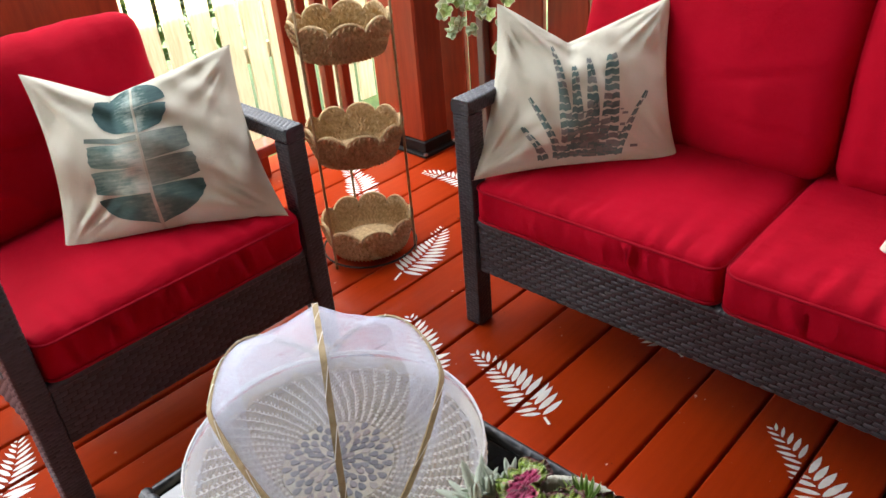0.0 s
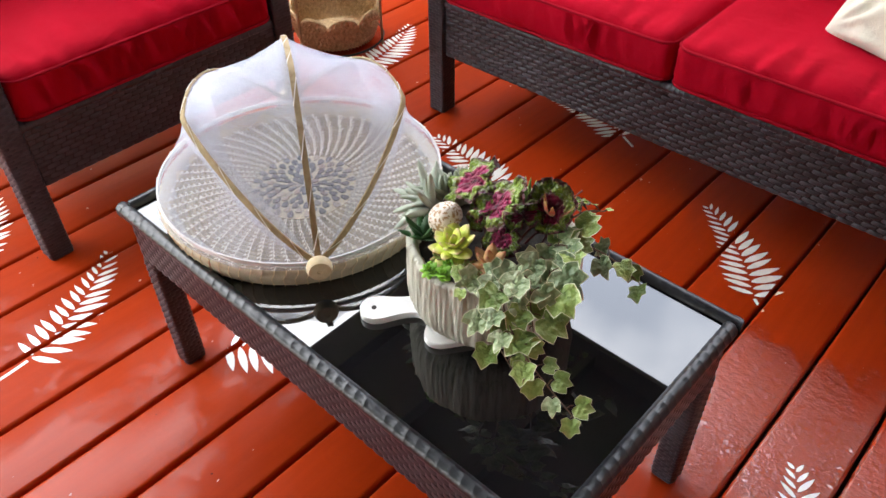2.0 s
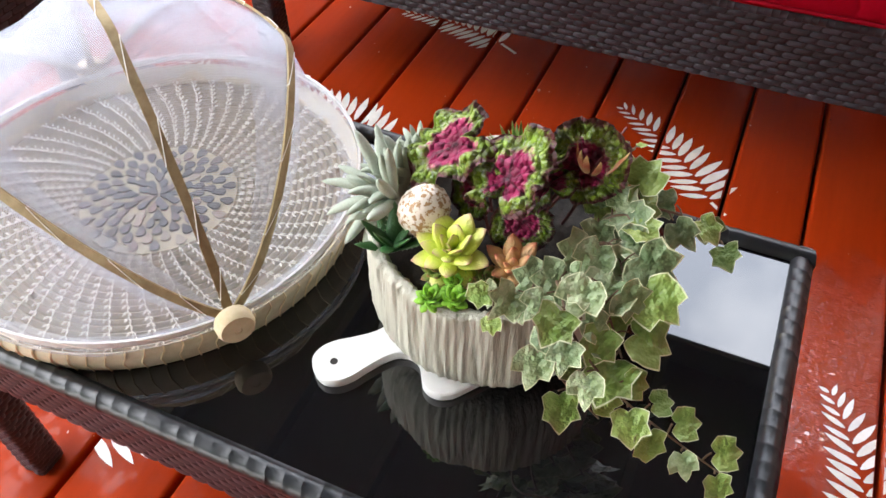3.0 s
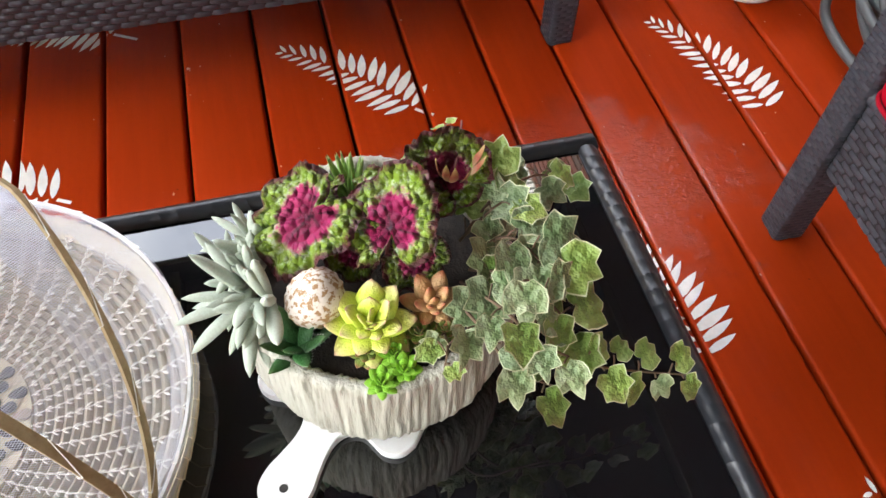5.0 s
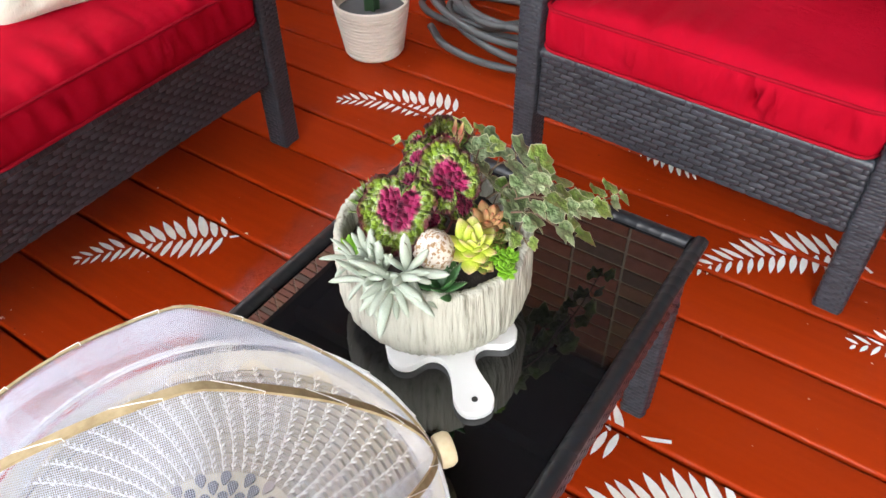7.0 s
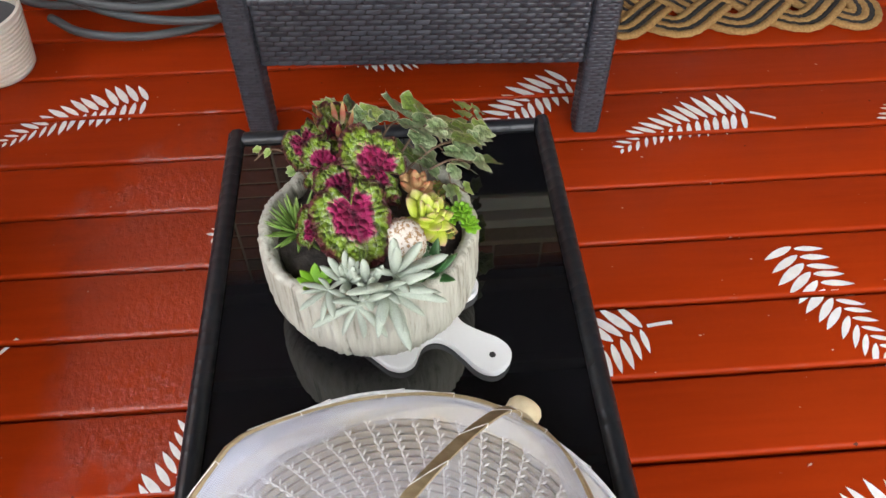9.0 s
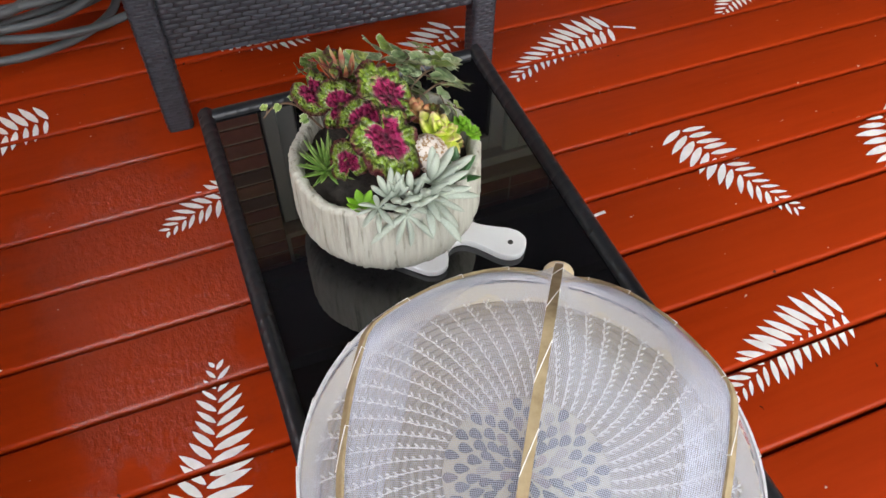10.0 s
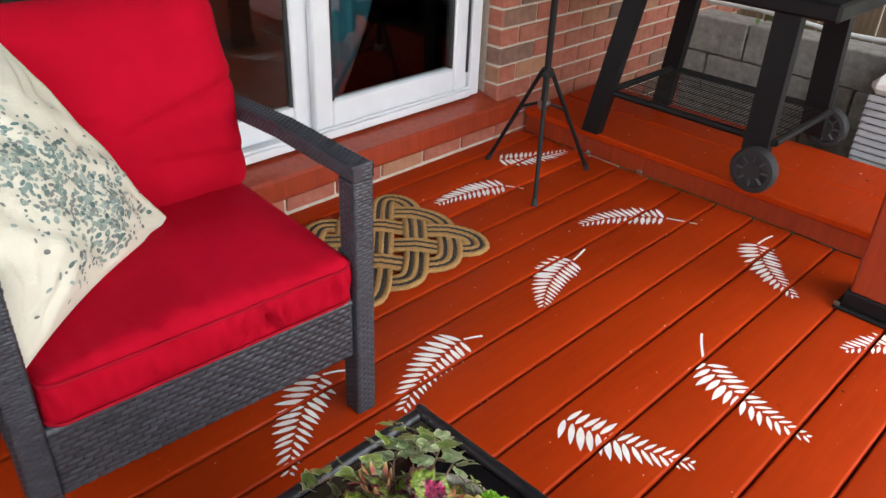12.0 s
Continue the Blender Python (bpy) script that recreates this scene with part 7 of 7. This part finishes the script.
for k in range(13):
    z = 0.008 + k * 0.0098
    r = 0.075 + 0.020 * k / 13
    prof += [(r, z), (r + 0.0028, z + 0.0035), (r + 0.0028, z + 0.0065), (r, z + 0.0092)]
prof += [(0.097, 0.138), (0.097, 0.148), (0.092, 0.150), (0.089, 0.146), (0.087, 0.105), (0.0, 0.105)]
lathe(g, prof, 56)
part("pot", g, CERAMIC, pot, smooth=40)
g = Geo()
lathe(g, [(0.0, 0.120), (0.04, 0.121), (0.0875, 0.118)], 32)
part("soil", g, plain("grey_gravel_soil", (0.10, 0.105, 0.11), 0.9, grain=60.0, depth=0.8, distance=0.004), pot)
g = Geo()
verts = []
for j in range(16):
    z = 0.118 + j * 0.013
    for k in range(20):
        a = 2 * math.pi * k / 20
        r = 0.017 * (1 + 0.28 * math.cos(a * 5)) * (1 - 0.25 * (j / 15) ** 3)
        verts.append((r * math.cos(a), r * math.sin(a), z))
g.add(verts, [(j * 20 + k, j * 20 + (k + 1) % 20, (j + 1) * 20 + (k + 1) % 20, (j + 1) * 20 + k) for j in range(15) for k in range(20)] + [tuple(range(300, 320))])
part("cactus_stem", g, plain("cactus_green", (0.03, 0.075, 0.03), 0.5), pot, "ribbed dark green stem", smooth=180)

# ---- light stand ----
tripod = thing("light_stand", pose(-1.43, -1.025, 0), "slim black tripod stand beside the brick wall", "tripod")
for x, y in ((0.018, -0.24), (0.197, 0.154), (-0.215, 0.086)):
    g = Geo()
    tube(g, [(x * 0.09, y * 0.09, 0.42), (x * 0.97, y * 0.97, 0.014)], 0.0085, 8)
    leg = part("leg", g, BLACK_METAL, tripod, smooth=60)
    g = Geo()
    tube(g, [(x * 0.955, y * 0.955, 0.024), (x, y, 0.0)], 0.011, 8)
    part("rubber_foot", g, BLACK_RUBBER, leg)
    g = Geo()
    tube(g, [(x * 0.10, y * 0.10, 0.30), (x * 0.42, y * 0.42, 0.265)], 0.006, 6)
    part("brace", g, BLACK_METAL, tripod)
for z0, z1, r in ((0.30, 0.72, 0.0125), (0.70, 1.12, 0.010), (1.10, 1.35, 0.008)):
    g = Geo()
    tube(g, [(0, 0, z0), (0, 0, z1)], r, 12)
    part("pole", g, BLACK_METAL, tripod, smooth=60)
for z in (0.30, 0.42, 0.71):
    g = Geo()
    lathe(g, [(0.0, z - 0.014), (0.022, z - 0.014), (0.024, z), (0.022, z + 0.014), (0.0, z + 0.014)], 14)
    part("collar", g, STEEL if z == 0.30 else BLACK_METAL, tripod, smooth=40)
g = Geo()
tube(g, [(0.02, 0.01, 0.425), (0.05, 0.025, 0.425)], 0.008, 8)
part("knob", g, BLACK_METAL, tripod)

# ---- grill cart on the platform ----
grill = thing("grill_cart", pose(-2.05, -0.62, STEP_Z), "black barbecue cart with two wheels and a mesh shelf", "grill")


def leg_bar(name, a, b, w, d):
    g = Geo()
    a, b = Vector(a), Vector(b)
    sx, sy = Vector((w, 0, 0)), Vector((0, d, 0))
    v = [p + s * sx + t * sy for p in (a, b) for s, t in ((-1, -1), (1, -1), (1, 1), (-1, 1))]
    g.add(v, [(3, 2, 1, 0), (4, 5, 6, 7)] + [(k, (k + 1) % 4, 4 + (k + 1) % 4, 4 + k) for k in range(4)])
    return part(name, g, BLACK_METAL, grill, smooth=20)


leg_bar("leg", (0.28, -0.40, 0.0), (0.20, -0.30, 0.75), 0.022, 0.038)
leg_bar("leg", (-0.26, -0.40, 0.0), (-0.20, -0.30, 0.75), 0.022, 0.038)
leg_bar("leg", (0.26, 0.27, 0.06), (0.22, 0.25, 0.75), 0.022, 0.045)
leg_bar("leg", (-0.26, 0.27, 0.06), (-0.22, 0.25, 0.75), 0.022, 0.045)
for sx in (-1, 1):
    g = Geo()
    wheel = [(0.0, -0.02), (0.030, -0.022), (0.034, -0.012), (0.056, -0.012), (0.060, -0.024), (0.076, -0.022), (0.083, -0.012), (0.083, 0.012), (0.076, 0.022), (0.060, 0.024), (0.056, 0.012), (0.034, 0.012), (0.030, 0.022), (0.0, 0.02)]
    verts = []
    for r, d in wheel:
        for k in range(32):
            a = 2 * math.pi * k / 32
            verts.append((sx * 0.315 + d, 0.30 + r * math.cos(a), 0.084 + r * math.sin(a)))
    g.add(verts, [(j * 32 + k, j * 32 + (k + 1) % 32, (j + 1) * 32 + (k + 1) % 32, (j + 1) * 32 + k) for j in range(13) for k in range(32)])
    w = part("wheel", g, BLACK_RUBBER, grill, smooth=40)
    g = Geo()
    for k in range(8):
        a = 2 * math.pi * k / 8
        tube(g, [(sx * 0.315 + 0.014, 0.30 + 0.028 * math.cos(a), 0.084 + 0.028 * math.sin(a)), (sx * 0.315 + 0.014, 0.30 + 0.058 * math.cos(a), 0.084 + 0.058 * math.sin(a))], 0.0045, 5)
    part("spoke", g, plain("grey_hub", (0.06, 0.06, 0.06), 0.5), w)
g = Geo()
for a, b in (((-0.24, -0.37, 0.17), (0.25, -0.37, 0.17)), ((0.25, -0.37, 0.17), (0.245, 0.32, 0.17)), ((0.245, 0.32, 0.17), (-0.245, 0.32, 0.17)), ((-0.245, 0.32, 0.17), (-0.24, -0.37, 0.17))):
    tube(g, [a, b], 0.014, 8)
part("shelf_frame", g, BLACK_METAL, grill)
g = Geo()
for k in range(46):
    y = -0.36 + k * 0.0148
    tube(g, [(-0.24, y, 0.172), (0.245, y, 0.172)], 0.0023, 4)
for k in range(7):
    x = -0.22 + k * 0.073
    tube(g, [(x, -0.365, 0.169), (x, 0.315, 0.169)], 0.0016, 4)
part("shelf_wire", g, BLACK_METAL, grill)["kind"] = "stuff"
g = Geo()
box(g, (-0.27, -0.40, 0.60), (0.27, 0.42, 0.66), 0.01)
part("cart_top", g, BLACK_METAL, grill)
g = Geo()
box(g, (-0.24, -0.36, 0.661), (0.24, 0.34, 0.80), 0.03)
part("firebox", g, BLACK_METAL, grill)
g = Geo()
lid = []
for j in range(13):
    a = math.pi * j / 12
    lid += [(0.24 * math.cos(a), -0.36, 0.802 + 0.16 * math.sin(a)), (0.24 * math.cos(a), 0.34, 0.802 + 0.16 * math.sin(a))]
g.add(lid, [(2 * j, 2 * j + 2, 2 * j + 3, 2 * j + 1) for j in range(12)] + [tuple(range(0, 26, 2))[::-1], tuple(range(1, 26, 2)), (0, 1, 25, 24)])
part("lid", g, BLACK_METAL, grill, smooth=40)

# ---- air conditioner and yard behind the platform ----
ac = thing("air_conditioner", pose(-2.85, 0.15, -0.45), "grey outdoor air conditioner with louvred sides and pale top", "air conditioner")
g = Geo()
box(g, (-0.36, -0.36, 0.0), (0.36, 0.36, 0.78), 0.02)
part("body", g, plain("ac_dark_core", (0.06, 0.06, 0.06), 0.7), ac)
g = Geo()
box(g, (-0.39, -0.39, 0.78), (0.39, 0.39, 0.85), 0.025)
part("top", g, plain("ac_pale_top", (0.66, 0.65, 0.62), 0.5), ac)
g = Geo()
for k in range(26):
    z = 0.03 + k * 0.029
    for (ax, ay), (bx, by) in (((0.385, -0.385), (0.385, 0.385)), ((0.385, 0.385), (-0.385, 0.385)), ((-0.385, -0.385), (0.385, -0.385))):
        v = Vector((bx - ax, by - ay, 0)).normalized()
        nn = Vector((v.y, -v.x, 0)) * 0.014
        a, b = Vector((ax, ay, z)), Vector((bx, by, z))
        g.add([a, b, b - nn + Vector((0, 0, 0.02)), a - nn + Vector((0, 0, 0.02))], [(0, 1, 2, 3)])
        g.add([a, b, b + Vector((0, 0, 0.006)), a + Vector((0, 0, 0.006))], [(0, 1, 2, 3)])
lv = part("louvre", g, plain("ac_grey_louvre", (0.33, 0.33, 0.34), 0.5), ac, smooth=0)
lv["kind"] = "stuff"

blocks = thing("garden_wall", pose(-3.35, -0.75, -0.45), "low stacked grey concrete block garden wall", "garden wall", kind="structure")
BL = Geo()
box(BL, (0, -0.19, 0), (0.19, 0.19, 0.185), 0.006)
BL = BL.mesh("block", CONCRETE, 30)
for row in range(4):
    for k in range(6):
        part("block", BL, None, blocks, at=pose(0, -1.1 + 0.39 * k + (0.195 if row % 2 else 0), row * 0.192))
back = thing("fence", pose(0, 0, 0), "brown weathered board fence behind the garden wall", "fence", kind="structure")
BROWN = make_red_wood("brown_fence_wood", (0.09, 0.06, 0.035), (0.20, 0.14, 0.085), 0.8)
for k in range(28):
    g = Geo()
    y = -2.9 + 0.152 * k
    box(g, (-3.72, y, -0.45), (-3.70, y + 0.146, 1.5 + rng.uniform(-0.01, 0.01)), 0.003)
    part("fence_board", g, BROWN, back)
pipe = Geo()
tube(pipe, smooth_path([(-3.1, -1.3, 0.40), (-3.1, -1.0, 0.41), (-3.12, -0.6, 0.38), (-3.1, -0.2, 0.40)], 8), 0.012, 8)
tagged(part("pipe", pipe, plain("pale_pipe", (0.5, 0.52, 0.5), 0.5), smooth=180), "pale grey pipe running along the garden wall", "pipe")
vy = thing("vine", pose(-3.2, -0.95, 0.35), "sparse green climbing vine in front of the fence", "vine")
g = Geo()
tube(g, [(0, 0, -0.75), (0.02, 0.05, -0.2), (0.0, 0.0, 0.2), (0.02, -0.05, 0.5)], 0.006, 5)
part("stem", g, IVY_STEM, vy)
g = Geo()
foliage(g, (0.03, 0, 0.15), (0.06, 0.22, 0.35), 60, 0.06, rng)
part("leaves", g, LEAF_GREEN, vy, smooth=0)

# ---- hanging ivy by the roof post ----
hang = thing("hanging_ivy", pose(1.93, 1.60, 0.0), "trailing variegated ivy hanging against the red wall", "ivy")
vine2 = Geo()
frng = random.Random(31)
for k in range(9):
    a = frng.uniform(0, 6.28)
    end = Vector((-0.06 - 0.10 * frng.random(), 0.30 * (frng.random() - 0.35), 0.42 + 0.22 * frng.random()))
    path2 = smooth_path([(0.0, 0.0, 0.95), (-0.04, end.y * 0.5, 0.85), (-0.07, end.y * 0.8, 0.70), end], 6)
    tube(vine2, path2, 0.0014, 5)
    for i in range(2, len(path2), 2):
        d = Vector((frng.uniform(-1, 0.1), frng.uniform(-0.8, 0.8), frng.uniform(-0.9, 0.1)))
        part("leaf", IVY[frng.randrange(5)], None, hang, at=aim(path2[i], (-0.8, -0.4 + d.y * 0.4, 0.35), frng.uniform(0, 360), 0.048))
part("stem", vine2, IVY_STEM, hang)
g = Geo()
lathe(g, [(0.0, 0.90), (0.07, 0.90), (0.095, 1.03), (0.10, 1.05), (0.09, 1.05), (0.08, 1.02), (0.0, 1.02)], 28)
part("pot", g, JUTE, hang)
g = Geo()
box(g, (-0.02, -0.012, 0.88), (0.095, 0.012, 0.90), 0.003)
part("bracket", g, BLACK_METAL, hang)

# ---- fern leaves stencilled in white on the boards ----


def clip(poly, y0, y1):
    """The piece of a polygon between two lines of constant y."""
    for lim, sg in ((y0, 1), (y1, -1)):
        out = []
        for a, b in zip(poly, poly[1:] + poly[:1]):
            da, db = (a[1] - lim) * sg, (b[1] - lim) * sg
            if da >= 0:
                out.append(a)
            if da * db < 0:
                t = da / (da - db)
                out.append((a[0] + (b[0] - a[0]) * t, a[1] + (b[1] - a[1]) * t))
        poly = out
        if len(poly) < 3:
            return []
    return poly


def fern(tip, base, stem=None, bend=0.0, n=15, w=0.068, seed=0):
    fr = random.Random(seed * 13 + 5)
    tip, base = Vector((*tip, 0)), Vector((*base, 0))
    along = tip - base
    side = Vector((-along.y, along.x, 0)).normalized()
    mid = (tip + base) / 2 + side * bend
    polys = []
    for k in range(n):
        for sg in (-1, 1):
            s = (k + 0.5 + (0.22 if sg > 0 else -0.05)) / n
            if s > 0.99:
                continue
            p = base * (1 - s) ** 2 + mid * 2 * s * (1 - s) + tip * s * s
            d = ((mid - base) * (1 - s) + (tip - mid) * s).normalized()
            q = Vector((-d.y, d.x, 0)) * sg
            ang = radians(78 - 38 * s + fr.uniform(-5, 5))
            ld = d * math.cos(ang) + q * math.sin(ang)
            ln = w * min(1.0, 0.70 + 1.6 * s) * (1 - s) ** 0.5 * fr.uniform(0.88, 1.08) + 0.008
            ln = min(ln, w * 1.02) * (1.14 if sg * bend > 0 else 0.9)
            hw_ = min(0.0100, max(0.0038, ln * 0.118)) * fr.uniform(0.92, 1.08)
            o = p + q * 0.0014
            lq = Vector((-ld.y, ld.x, 0))
            pts = []
            for f, ww in ((0.0, 0.15), (0.13, 0.66), (0.36, 1.0), (0.60, 0.90), (0.82, 0.52), (1.0, 0.0)):
                pts.append((f, ww))
            out = [o + ld * ln * f + lq * hw_ * ww + lq * 0.10 * ln * f * f * sg * -0.3 for f, ww in pts]
            out += [o + ld * ln * f - lq * hw_ * ww + lq * 0.10 * ln * f * f * sg * -0.3 for f, ww in pts[-2::-1]]
            polys.append([(v.x, v.y) for v in out])
    if stem:
        st = Vector((*stem, 0))
        c = bezier(base, (base + st) / 2 + (base - mid).normalized() * (st - base).length * 0.12, st, 8)
        for a, b in zip(c, c[1:]):
            q = Vector((-(b - a).y, (b - a).x, 0)).normalized() * 0.0035
            polys.append([((a + q).x, (a + q).y), ((a - q).x, (a - q).y), ((b - q).x, (b - q).y), ((b + q).x, (b + q).y)])
    g = Geo()
    for poly in polys:
        ys = [p[1] for p in poly]
        for k in range(math.floor(min(ys) / PITCH), math.floor(max(ys) / PITCH) + 1):
            piece = clip(poly, k * PITCH + GAP / 2 + 0.0035, (k + 1) * PITCH - GAP / 2 - 0.0035)
            if len(piece) >= 3:
                area = sum(a[0] * b[1] - b[0] * a[1] for a, b in zip(piece, piece[1:] + piece[:1]))
                if abs(area) > 1e-8:
                    piece = piece if area > 0 else piece[::-1]
                    g.add([(x, y, 0.0008) for x, y in piece], [tuple(range(len(piece)))])
    tagged(part("fern_stencil", g, STENCIL, smooth=0), "white fern leaf stencilled in paint on the deck", "floor stencil", "ferns painted on the deck")


fern((1.212, 0.244), (0.998, 0.020), (0.975, -0.010), -0.038, seed=1)
fern((1.140, -0.512), (0.848, -0.632), None, -0.038, seed=2)
fern((0.157, -0.412), (-0.098, -0.630), (-0.150, -0.605), -0.038, seed=3)
fern((-0.160, -0.395), (-0.470, -0.492), (-0.520, -0.468), -0.042, seed=4)
fern((-0.980, -1.110), (-1.280, -1.050), (-1.315, -0.990), -0.038, seed=5)
fern((-1.727, -1.110), (-1.443, -1.238), None, -0.038, seed=6)
fern((-1.252, -0.671), (-1.523, -0.499), (-1.570, -0.402), -0.06, seed=7)
fern((-0.756, -0.442), (-1.035, -0.545), (-1.121, -0.563), -0.05, seed=8)
fern((-1.376, 0.038), (-1.600, -0.190), (-1.695, -0.181), -0.05, seed=9)
fern((-0.524, 0.175), (-0.422, -0.120), None, -0.022, seed=10)
fern((-0.805, 0.321), (-0.880, 0.005), (-0.990, -0.062), -0.06, seed=11)
fern((-1.221, 0.247), (-1.450, 0.450), (-1.50, 0.50), -0.038, seed=12)
fern((-0.158, 0.480), (-0.450, 0.408), None, -0.03, seed=13)
fern((0.140, 0.215), (-0.110, 0.045), (-0.155, 0.040), -0.038, seed=14)
fern((0.340, 0.150), (0.100, 0.005), (0.034, -0.023), -0.038, seed=15)
fern((0.668, -0.214), (0.390, -0.290), None, -0.038, seed=16)
fern((0.636, 0.108), (0.735, 0.400), None, -0.038, seed=17)
fern((0.996, 0.936), (0.922, 0.655), (0.910, 0.632), -0.025, seed=18)
fern((1.370, 0.820), (1.335, 0.560), (1.310, 0.515), -0.038, seed=19)
fern((0.068, 1.588), (-0.100, 1.360), (-0.130, 1.320), -0.038, seed=20)
fern((0.157, 1.172), (-0.115, 0.998), (-0.190, 0.992), -0.038, seed=21)
fern((-0.311, 1.005), (-0.490, 0.780), (-0.52, 0.74), -0.038, seed=22)
fern((0.440, 0.560), (0.165, 0.740), None, -0.038, seed=23)
fern((1.430, 1.462), (1.150, 1.372), (1.110, 1.358), -0.038, seed=24)
fern((1.700, 1.815), (1.720, 1.520), None, -0.038, seed=25)
fern((1.545, 2.110), (1.420, 1.860), None, -0.038, seed=26)
fern((1.005, 1.190), (0.820, 0.960), None, -0.038, seed=27)
fern((0.230, 1.960), (0.000, 2.130), None, -0.038, seed=28)
fern((0.250, -0.715), (0.520, -0.860), None, -0.038, seed=29)
fern((1.500, -1.060), (1.780, -0.980), None, -0.038, seed=30)
